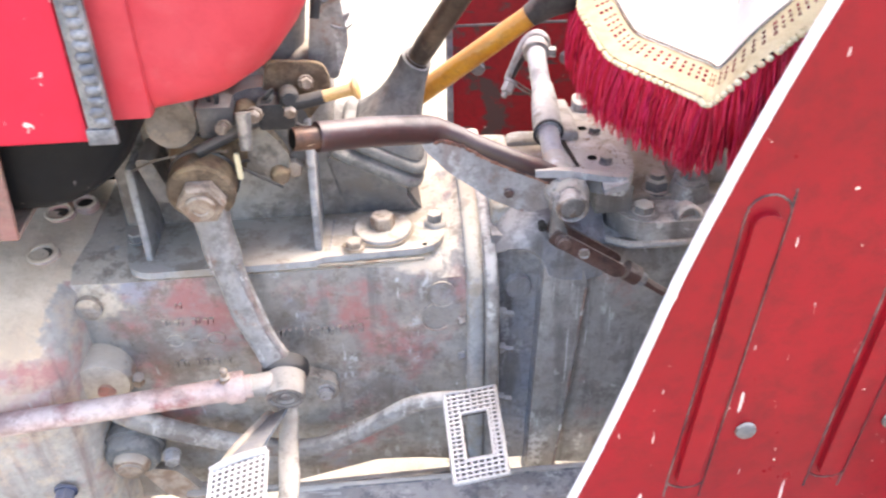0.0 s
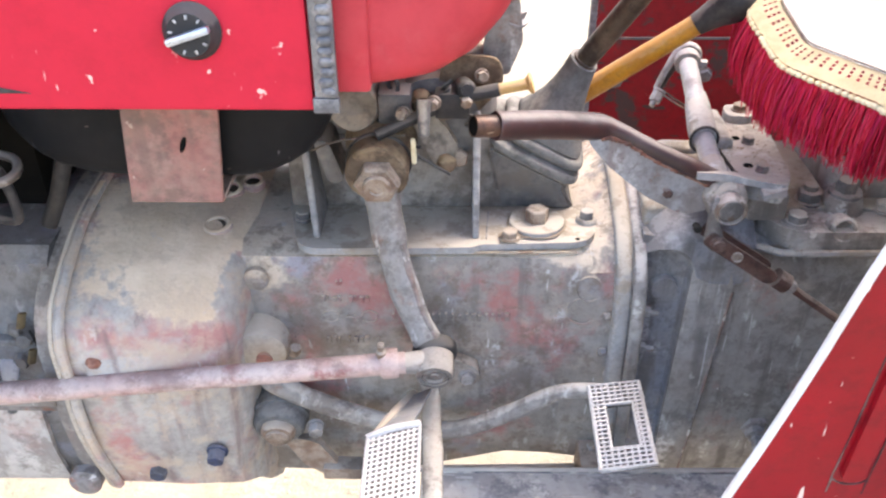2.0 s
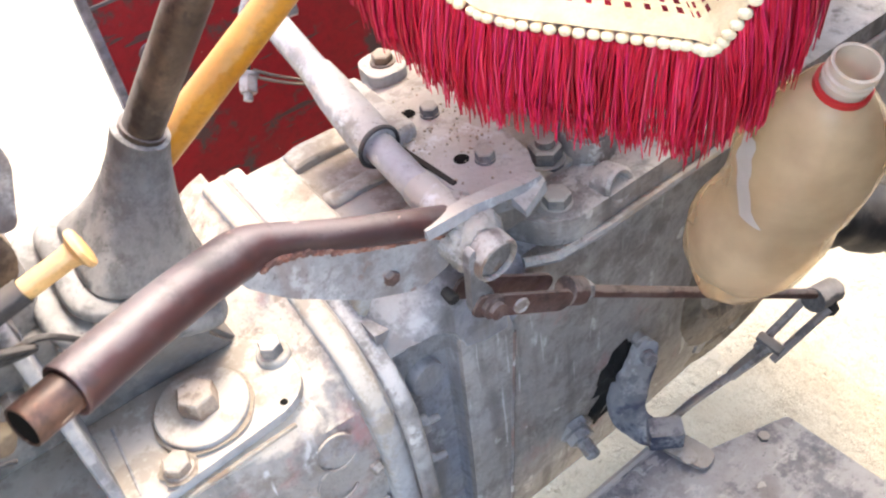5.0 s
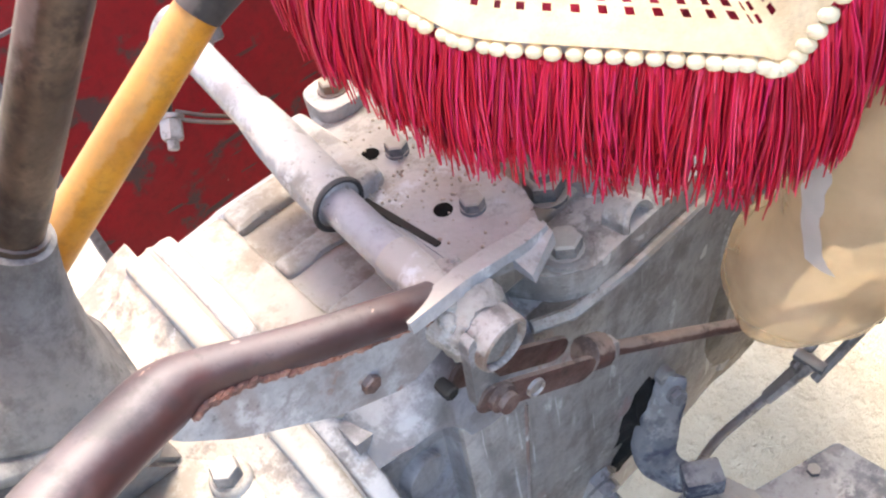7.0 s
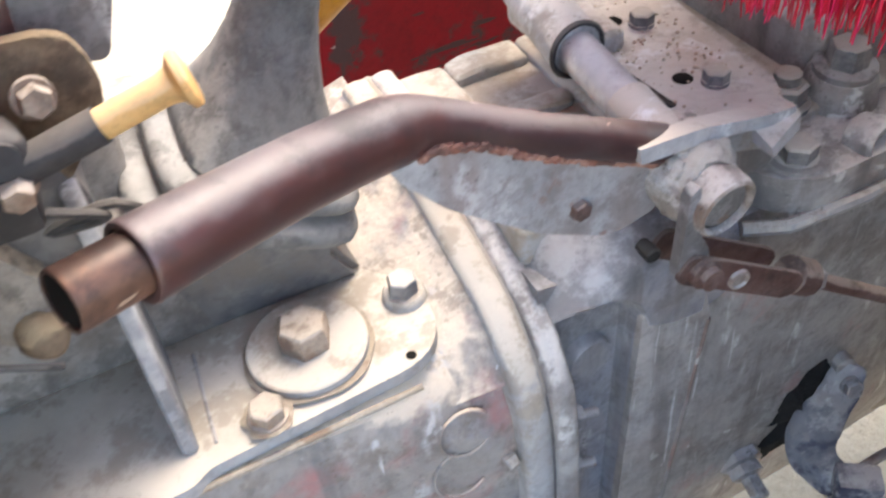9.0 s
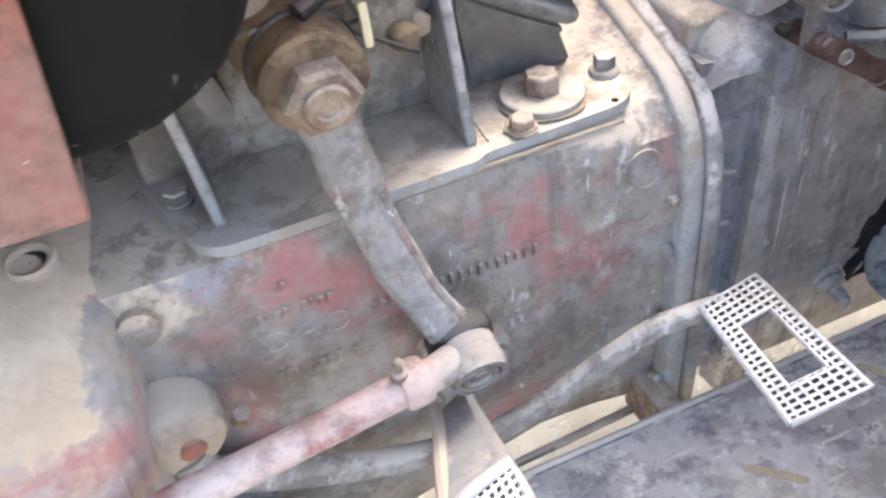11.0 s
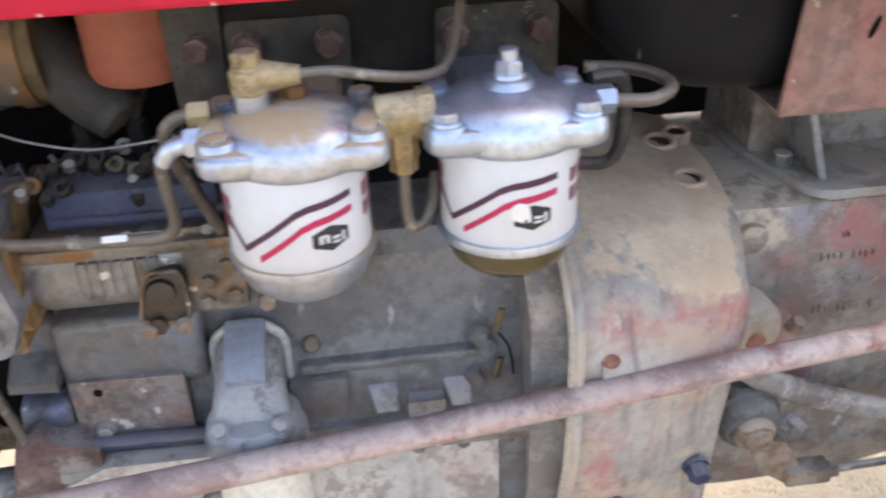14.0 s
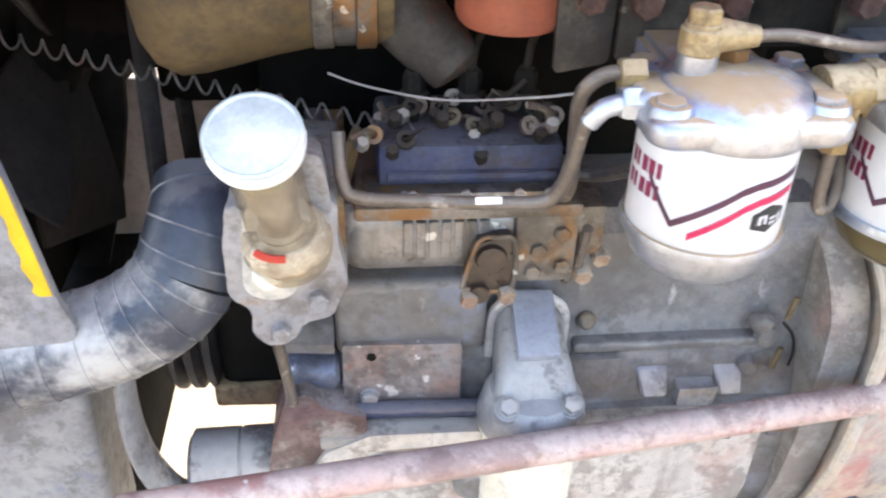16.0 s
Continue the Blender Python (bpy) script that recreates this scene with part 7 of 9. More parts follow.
# ---- engine side ----
def engine_block():
    e = thing("engine_block", (-0.65, 0.95, 0.6), "oily grey cast engine block and sump", "engine")
    def sec(x, f):
        o = [(1.15, 0.62), (f + 0.03, 0.62), (f + 0.012, 0.64), (f - 0.004, 0.70), (f - 0.004, 0.788), (f - 0.012, 0.792), (f - 0.012, 0.801), (f + 0.004, 0.804), (f + 0.012, 0.832), (f + 0.016, 0.853), (f + 0.026, 0.864), (f + 0.034, 0.95), (f + 0.050, 0.965), (1.0, 0.97), (1.10, 0.97), (1.15, 0.97)]
        return [(x, y, z) for y, z in o]
    part("block", wobble(loft([sec(x, 0.796) for x in (-0.845, -0.78, -0.71, -0.64, -0.57, -0.50, -0.455)]), 0.0012, 30), M_ENGINE, e)
    # rear end plate and flywheel housing face
    part("end_plate", wobble(loft([[(x, p.y, p.z) for p in glide([(0, 1.12, 0.60), (0, 0.90, 0.602), (0, 0.83, 0.62), (0, 0.79, 0.68), (0, 0.776, 0.75), (0, 0.773, 0.82), (0, 0.776, 0.885), (0, 0.80, 0.925), (0, 0.86, 0.958), (0, 0.95, 0.98), (0, 1.12, 0.985)], 4)] for x in (-0.462, -0.446, -0.430)]), 0.001, 40), M_ENDPLATE, e)
    part("end_plate_edge", tube(glide([(-0.472, 0.800, 0.835), (-0.4735, 0.797, 0.852), (-0.477, 0.799, 0.868), (-0.484, 0.806, 0.876)], 5), 0.0013, 6), M_DARKSHEET, e)
    # cast lugs and pads on the crankcase
    for x, z, w in ((-0.5865, 0.823, 0.027), (-0.521, 0.822, 0.025)):
        bm = bmesh.new()
        loft([[(x - w * 0.58, 0.822, z + 0.013), (x + w * 0.5, 0.822, z + 0.013), (x + w * 0.5, 0.806, z + 0.010), (x - w * 0.5, 0.806, z + 0.010)], [(x - w * 0.30, 0.803, z - 0.013), (x + w * 0.46, 0.803, z - 0.013), (x + w * 0.46, 0.793, z - 0.012), (x - w * 0.30, 0.793, z - 0.012)]], bm)
        bmesh.ops.bevel(bm, geom=bm.edges[:], offset=0.002, segments=1, affect="EDGES")
        part("cast_lug", bm, M_BLUECAST, e)
    part("cast_pad", prism(rounded([(-0.566, 0.803), (-0.535, 0.803), (-0.533, 0.822), (-0.566, 0.822)], 0.003), XZ(0.7905), 0.02, 0.002), M_BLUECAST, e)
    part("long_ledge", wobble(rbox((-0.655, 0.805, 0.8515), (-0.488, 0.835, 0.8605), 0.0035, 3), 0.0012, 60), M_ENGINE, e)
    part("cast_step", prism(rounded([(-0.665, 0.808), (-0.617, 0.808), (-0.617, 0.850), (-0.665, 0.850)], 0.003), XZ(0.7995), 0.012, 0.0025), M_ENGINE, e)
    rnd = random.Random(19)
    for i in range(3):
        p = V(-0.495 + rnd.uniform(-0.018, 0.010), 0.806, rnd.uniform(0.815, 0.875))
        part("cast_lump", wobble(lathe([(0.010, -0.004), (0.009, 0.003), (0.004, 0.005), (0, 0.005)], along(p, (rnd.uniform(-0.4, 0.4), -1, rnd.uniform(-0.3, 0.3))), 10), 0.003, 80), M_ENGINE, e)
    part("brown_lug", lathe([(0.008, 0), (0.008, 0.010), (0.006, 0.012)], along((-0.645, 0.828, 0.872), (0.2, -1, 0.3)), 16), M_PUMP, e)
    # side plate left of the oil filter
    part("tappet_box", rbox((-0.845, 0.801, 0.862), (-0.728, 0.87, 0.930), 0.010, 3), M_ENGINE, e)
    part("rust_plate", wobble(prism(rounded([(-0.840, 0.819), (-0.748, 0.817), (-0.748, 0.876), (-0.840, 0.878)], 0.003), XZ(0.7955), 0.02, 0.0025), 0.0008, 70), M_RUSTPLATE, e, "rusty red side plate")
    part("plate_hole", lathe([(0.004, 0), (0.0035, 0.0005)], along((-0.818, 0.7950, 0.866), (0, -1, 0)), 12), M_DARK, e)
    bolt(e, (-0.820, 0.7955, 0.826), (0, -1, 0), 0.012, 0.005, M_STEEL, 0.008)
    part("sump_rail", wobble(tube([(-0.830, 0.788, 0.818), (-0.72, 0.788, 0.815)], 0.0075, 10), 0.001, 60), M_PUMPBLUE, e)
    part("rail_flange", rbox((-0.86, 0.772, 0.7915), (-0.46, 0.80, 0.8025), 0.003), M_ENDPLATE, e)
    part("lower_rail", rbox((-0.84, 0.778, 0.780), (-0.46, 0.80, 0.7875), 0.0015), M_RUSTPLATE, e)
    rnd = random.Random(3)
    for i in range(9):
        bolt(e, (-0.80 + i * 0.04, 0.784, 0.7795), (0, -0.3, -1), 0.010, 0.006, M_DARKBOLT, name="sump_bolt")
    part("drain_plug", lathe([(0.02, 0), (0.02, 0.012), (0.014, 0.016), (0, 0.016)], along((-0.46, 0.79, 0.66), (0, -1, 0)), 20), M_RUSTPLATE, e)
    for x, z in ((-0.487, 0.893), (-0.488, 0.842)):
        part("yellow_strip", tube([(x + 0.005, 0.80, z + 0.012), (x, 0.797, z - 0.006)], 0.005, 8, flat=0.5), M_TANPIPE, e)
    part("sump", wobble(loft([[(x, y, z) for y, z in ((1.14, 0.61), (0.825, 0.615), (0.80, 0.645), (0.785, 0.71), (0.784, 0.776), (0.80, 0.782), (1.14, 0.782))] for x in (-0.845, -0.75, -0.65, -0.55, -0.488)]), 0.0015, 30), M_PALECAST, e, "pale dusty oil sump")
    # cylinder head and a backing wall, near-black to hold the bay's deep shade
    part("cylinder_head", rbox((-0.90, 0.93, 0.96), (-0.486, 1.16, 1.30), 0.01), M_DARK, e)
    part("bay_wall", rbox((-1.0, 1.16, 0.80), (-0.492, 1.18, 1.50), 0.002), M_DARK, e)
    return e


engine_block()


def fuel_filter(c, bright, shift):
    f = thing("fuel_filter", (c[0], c[1], 1.02), ("bright" if bright else "dusty") + " aluminium-topped white fuel filter with coloured stripes", "fuel filter", "fuel filters")
    x, y = c
    R = 0.0435
    m = Matrix.Translation((x, y, 0))
    part("canister", lathe([(R - 0.001, 1.050), (R, 1.052), (R, 1.111), (R - 0.0015, 1.114)], m, 56), M_FILTERWHITE, f, "white painted canister with printed stripes")
    can = f.children[-1]
    rim = lathe([(R - 0.002, 1.046), (R + 0.0022, 1.046), (R + 0.0030, 1.049), (R + 0.0022, 1.052), (R - 0.001, 1.0525)], m, 56)
    part("lower_rim", rim, M_ALU if bright else M_ALUDUST, f)
    if bright:
        part("glass_bowl", lathe([(R - 0.001, 1.047), (R - 0.002, 1.040), (R - 0.006, 1.030), (R - 0.014, 1.0225), (0.015, 1.0195), (0, 1.0195)], m, 48), M_BOWL, f, "amber sediment bowl")
        part("bowl_core", lathe([(0.010, 1.047), (0.010, 1.022), (0, 1.021)], m, 16), M_BRASS, f)
    else:
        part("steel_bowl", lathe([(R - 0.001, 1.047), (R - 0.0015, 1.040), (R - 0.005, 1.031), (R - 0.012, 1.024), (R - 0.018, 1.0205), (0.018, 1.0185), (0, 1.0185)], m, 48), M_ALUDUST, f, "dusty pressed steel bowl")
    # printed stripes laid on the curved side
    def on(u, z, out=0.0004):
        a = -math.pi / 2 + (u + shift) / R
        return V(x + (R + out) * math.cos(a), y + (R + out) * math.sin(a), z)
    def band(pts, w, material, nm):
        bm = bmesh.new()
        fine = []
        for p, q in zip(pts, pts[1:]):
            n = max(1, int(math.hypot(q[0] - p[0], q[1] - p[1]) / 0.002))
            fine += [(p[0] + (q[0] - p[0]) * i / n, p[1] + (q[1] - p[1]) * i / n) for i in range(n)]
        fine.append(pts[-1])
        rows = [[bm.verts.new(on(u, z - w / 2)), bm.verts.new(on(u, z + w / 2))] for u, z in fine]
        for a, b in zip(rows, rows[1:]):
            bm.faces.new((a[0], b[0], b[1], a[1]))
        part(nm, bm, material, can, angle=180)
    band([(-0.048, 1.088), (-0.030, 1.0655), (0.004, 1.0905), (0.012, 1.0935), (0.040, 1.0965)], 0.0045, M_STRIPEDARK, "plum_stripe")
    band([(-0.020, 1.0605), (0.007, 1.0805), (0.015, 1.0835), (0.040, 1.0865)], 0.0045, M_STRIPERED, "crimson_stripe")
    # an emblem and lettering kept as plain shapes
    bm = bmesh.new()
    hexa = [(0.024 + 0.0135 * math.cos(math.radians(30 + 60 * i)), 1.072 + 0.0085 * math.sin(math.radians(30 + 60 * i))) for i in range(6)]
    bm.faces.new([bm.verts.new(on(*p)) for p in hexa])
    bmesh.ops.poke(bm, faces=bm.faces[:])
    for v in bm.verts:
        v.co += (v.co - V(x, y, v.co.z)).normalized() * (R + 0.0004 - (v.co - V(x, y, v.co.z)).length)
    part("emblem", bm, M_INK, can, angle=180)
    for u, z, w, h in ((0.0175, 1.0720, 0.0022, 0.0050), (0.0215, 1.0720, 0.0022, 0.0050), (0.0195, 1.0742, 0.0062, 0.0016), (0.0270, 1.0720, 0.0050, 0.0018), (0.0270, 1.0690, 0.0050, 0.0016), (0.0318, 1.0715, 0.0020, 0.0060)):
        band2 = [on(u - w / 2, z - h / 2, 0.0007), on(u + w / 2, z - h / 2, 0.0007), on(u + w / 2, z + h / 2, 0.0007), on(u - w / 2, z + h / 2, 0.0007)]
        bm = bmesh.new()
        bm.faces.new([bm.verts.new(q) for q in band2])
        part("emblem_bar", bm, M_FILTERWHITE, can, angle=180)
    for side in (-1, 1):
        for i, (z, k) in enumerate(((1.092, 5), (1.079, 5))):
            for j in range(k):
                u = side * (0.052 if side > 0 else 0.068) + j * 0.0062
                band([(u, z), (u + (0.0044, 0.0030, 0.0048)[j % 3], z)], 0.0090, M_LETTER, "lettering_bar")
    if bright:
        part("paint_dab", lathe([(0.0062, 0), (0.0055, 0.0006), (0, 0.0008)], along(on(0.016, 1.0765), on(0.016, 1.0765) - V(x, y, 1.0765)), 16), M_WHITE, can)
    # die-cast head: a domed crown on a faceted flange, with port blocks at both sides
    metal = M_ALU if bright else M_ALUDUST
    hx = x if bright else x + 0.003
    hm = Matrix.Translation((hx, y, 0))
    hd = part("head", lathe([(R + 0.0005, 1.110), (0.0458, 1.112), (0.0462, 1.115), (0.0455, 1.121), (0.0435, 1.128), (0.0395, 1.1335), (0.0320, 1.1375), (0.0190, 1.1402), (0, 1.1410)], hm, 56), metal, f)
    ear = rounded([(-0.0545, -0.040), (0.0545, -0.040), (0.0545, 0.040), (-0.0545, 0.040)], 0.015, 6)
    part("head_flange", loft([[(hx + px * q, y + py * q, z) for px, py in ear] for z, q in ((1.1095, 0.80), (1.1110, 0.90), (1.1130, 0.965), (1.1155, 1.0), (1.1235, 1.0), (1.1262, 0.96), (1.1275, 0.90))]), metal, hd, angle=50)
    for sx in (-1, 1):
        own = loft([[(hx + sx * px, y + py, z) for px, py in rounded([(0.018, -0.020), (w, -q), (w, q), (0.018, 0.020)], 0.006, 4)] for z, w, q in ((1.1150, 0.050, 0.013), (1.1170, 0.0555, 0.0140), (1.1290, 0.0555, 0.0140), (1.1325, 0.0530, 0.0120), (1.1335, 0.0490, 0.010))])
        part("head_port_block", own, metal, hd, angle=45)
    bm = loft([[(hx - 0.030, y + 0.02, z), (hx + 0.030, y + 0.02, z), (hx + 0.030, y + 0.082, z), (hx - 0.030, y + 0.082, z)] for z in (1.115, 1.134)])
    bmesh.ops.bevel(bm, geom=bm.edges[:], offset=0.004, segments=2, affect="EDGES", clamp_overlap=True)
    part("mounting_arm", bm, metal, hd)
    if bright:
        for dx, dy in ((-0.0415, -0.027), (0.0415, -0.027), (-0.0415, 0.027), (0.0415, 0.027)):
            part("corner_boss", lathe([(0.0128, 1.116), (0.0125, 1.127), (0.0108, 1.1295)], Matrix.Translation((hx + dx, y + dy, 0)), 20), metal, hd)
            bolt(f, (hx + dx, y + dy, 1.1295), (0, 0, 1), 0.0140, 0.0055, metal, 0.0095, "head_bolt")
        part("crown_boss", lathe([(0.016, 1.1390), (0.0140, 1.1440), (0.0115, 1.1455)], hm, 24), metal, hd)
        bolt(f, (hx, y, 1.1455), (0, 0, 1), 0.015, 0.008, metal, 0.0105, "centre_bolt", stud=0.006)
    else:
        for dx, dy, z, h in ((-0.0415, -0.022, 1.1310, 0.0025), (0.0415, -0.022, 1.1310, 0.0045), (-0.0415, 0.027, 1.1310, 0.006), (0.0415, 0.027, 1.1310, 0.006)):
            part("corner_boss", lathe([(0.0128, z - 0.014), (0.0125, z - 0.002), (0.0110, z + 0.0004)], Matrix.Translation((hx + dx, y + dy, 0)), 20), metal, hd)
            bolt(f, (hx + dx, y + dy, z), (0, 0, 1), 0.0145, h, M_ALUDUST, 0.0, "head_bolt")
        bolt(f, (hx + 0.002, y + 0.014, 1.1405), (0, 0, 1), 0.015, 0.007, M_PUMP, 0.0, "bleed_bolt")
    return f


F1, F2 = (-0.629, 0.690), (-0.497, 0.695)
fuel_filter(F1, False, -0.004)
fuel_filter(F2, True, -0.0175)


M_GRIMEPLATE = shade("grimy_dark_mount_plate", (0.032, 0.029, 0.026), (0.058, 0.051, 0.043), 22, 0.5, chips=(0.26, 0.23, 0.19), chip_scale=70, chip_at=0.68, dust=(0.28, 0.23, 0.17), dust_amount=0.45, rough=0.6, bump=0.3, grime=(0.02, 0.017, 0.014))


def fuel_lines():
    p = thing("fuel_lines", (-0.60, 0.70, 1.13), "dusty brass unions and bent steel fuel pipes", "fuel pipes")
    part("union_block", tube([(-0.578, 0.690, 1.127), (-0.549, 0.692, 1.128)], 0.0140, 16), M_BRASS, p)
    part("union_nut", lathe([(0.016, 0), (0.016, 0.010)], along((-0.553, 0.692, 1.128), (1, 0, 0)), 6), M_BRASS, p)
    part("bleed_valve", lathe([(0.010, 0), (0.010, 0.016), (0.0085, 0.018), (0.0085, 0.026), (0.005, 0.028)], along((-0.563, 0.688, 1.12), (0, -0.06, -1)), 6), M_BRASS, p)
    part("hooked_pipe", tube(glide([(-0.563, 0.687, 1.098), (-0.563, 0.686, 1.066), (-0.560, 0.686, 1.056), (-0.553, 0.690, 1.055), (-0.546, 0.698, 1.064), (-0.541, 0.712, 1.078)], 5), 0.0040, 10), M_PIPE, p)
    part("banjo_post", lathe([(0.0112, 1.128), (0.0108, 1.148), (0.0098, 1.149), (0.0098, 1.150)], Matrix.Translation((-0.6475, 0.694, 0)), 18), M_ALUDUST, p)
    part("banjo_ring", lathe([(0.0100, 1.1475), (0.0112, 1.149), (0.0112, 1.1605), (0.0100, 1.162)], Matrix.Translation((-0.6475, 0.694, 0)), 22), M_BRASS, p)
    bolt(p, (-0.6475, 0.694, 1.162), (0, 0, 1), 0.0150, 0.008, M_BRASS, 0.0092, "banjo_bolt")
    part("banjo_eye", tube([(-0.640, 0.694, 1.157), (-0.618, 0.692, 1.157)], [0.0095, 0.0055], 12), M_BRASS, p)
    part("bridge_pipe", tube(glide([(-0.622, 0.692, 1.157), (-0.60, 0.690, 1.158), (-0.565, 0.69, 1.152), (-0.54, 0.70, 1.149), (-0.527, 0.72, 1.155), (-0.517, 0.75, 1.18), (-0.51, 0.78, 1.215)], 6), 0.0035, 10), M_PIPE, p)
    # two pipes from the first head down to the pump
    part("pump_pipe", tube(glide([(-0.675, 0.685, 1.124), (-0.694, 0.685, 1.123), (-0.704, 0.688, 1.112), (-0.706, 0.697, 1.085), (-0.708, 0.708, 1.062), (-0.716, 0.712, 1.050), (-0.74, 0.716, 1.047), (-0.79, 0.728, 1.043), (-0.824, 0.737, 1.041), (-0.834, 0.742, 1.048), (-0.836, 0.758, 1.075)], 6), 0.0044, 12), M_PIPE, p)
    part("return_pipe", tube(glide([(-0.672, 0.700, 1.134), (-0.692, 0.702, 1.133), (-0.703, 0.706, 1.120), (-0.700, 0.72, 1.09), (-0.692, 0.745, 1.045), (-0.690, 0.765, 1.02)], 6), 0.0044, 12), M_PIPE, p)
    for q, mt in (((-0.676, 0.685, 1.124), M_ALU), ((-0.674, 0.700, 1.134), M_BRASS)):
        bolt(p, q, (-1, 0, 0), 0.016, 0.012, mt, name="pipe_nut")
    part("bright_elbow", tube(glide([(-0.684, 0.685, 1.124), (-0.696, 0.685, 1.121), (-0.703, 0.687, 1.112)], 4), 0.0056, 12), M_ALU, p, "bright worn pipe elbow")
    # pipes behind the second filter
    part("loop_pipe", tube(glide([(-0.44, 0.695, 1.126), (-0.41, 0.69, 1.125), (-0.392, 0.705, 1.126), (-0.394, 0.725, 1.127), (-0.408, 0.742, 1.127), (-0.435, 0.752, 1.127)], 6), 0.0043, 12), M_PIPE, p)
    part("down_pipe", tube(glide([(-0.44, 0.72, 1.130), (-0.42, 0.725, 1.128), (-0.413, 0.73, 1.11), (-0.413, 0.735, 1.075), (-0.422, 0.742, 1.06), (-0.45, 0.75, 1.06)], 6), 0.0048, 12), M_BLACK, p)
    part("rear_nut", lathe([(0.009, 0), (0.009, 0.012)], along((-0.444, 0.695, 1.126), (1, 0, 0)), 6), M_ALU, p)
    part("drain_pipe", tube(glide([(-0.672, 0.76, 1.00), (-0.672, 0.775, 0.96), (-0.672, 0.80, 0.93)], 5), 0.004, 8), M_PIPE, p)
    part("thin_hose", tube(glide([(-0.69, 0.775, 1.035), (-0.67, 0.76, 1.04), (-0.655, 0.74, 1.055)], 5), 0.0045, 8), M_BLACK, p)
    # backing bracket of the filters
    part("filter_bracket", prism(rounded([(-0.705, 1.125), (-0.66, 1.12), (-0.452, 1.12), (-0.450, 1.24), (-0.705, 1.24)], 0.006), XZ(0.776), 0.008, 0.002), M_DARKSHEET, p, "dark sheet bracket behind the filters")
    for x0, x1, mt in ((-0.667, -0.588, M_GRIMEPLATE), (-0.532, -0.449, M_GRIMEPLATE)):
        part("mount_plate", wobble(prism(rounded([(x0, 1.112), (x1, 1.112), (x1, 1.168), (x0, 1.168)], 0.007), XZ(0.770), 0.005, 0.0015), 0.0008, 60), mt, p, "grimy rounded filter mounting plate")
        for x in (x0 + 0.013, x1 - 0.013):
            bolt(p, (x, 0.770, 1.151), (0, -1, 0), 0.016, 0.010, M_RUST, 0.010, "mount_bolt")
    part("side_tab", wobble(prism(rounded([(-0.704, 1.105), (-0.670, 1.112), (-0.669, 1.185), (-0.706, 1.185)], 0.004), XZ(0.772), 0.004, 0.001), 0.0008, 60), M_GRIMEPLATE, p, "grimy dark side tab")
    bolt(p, (-0.686, 0.772, 1.152), (0, -1, 0), 0.015, 0.007, M_RUST, 0.0095, "tab_bolt")
    return p


fuel_lines()


M_OILBROWN = shade("wet_oily_brown", (0.022, 0.014, 0.011), (0.045, 0.028, 0.020), 30, 0.5, rough=0.28, bump=0.3, gloss=0.6)


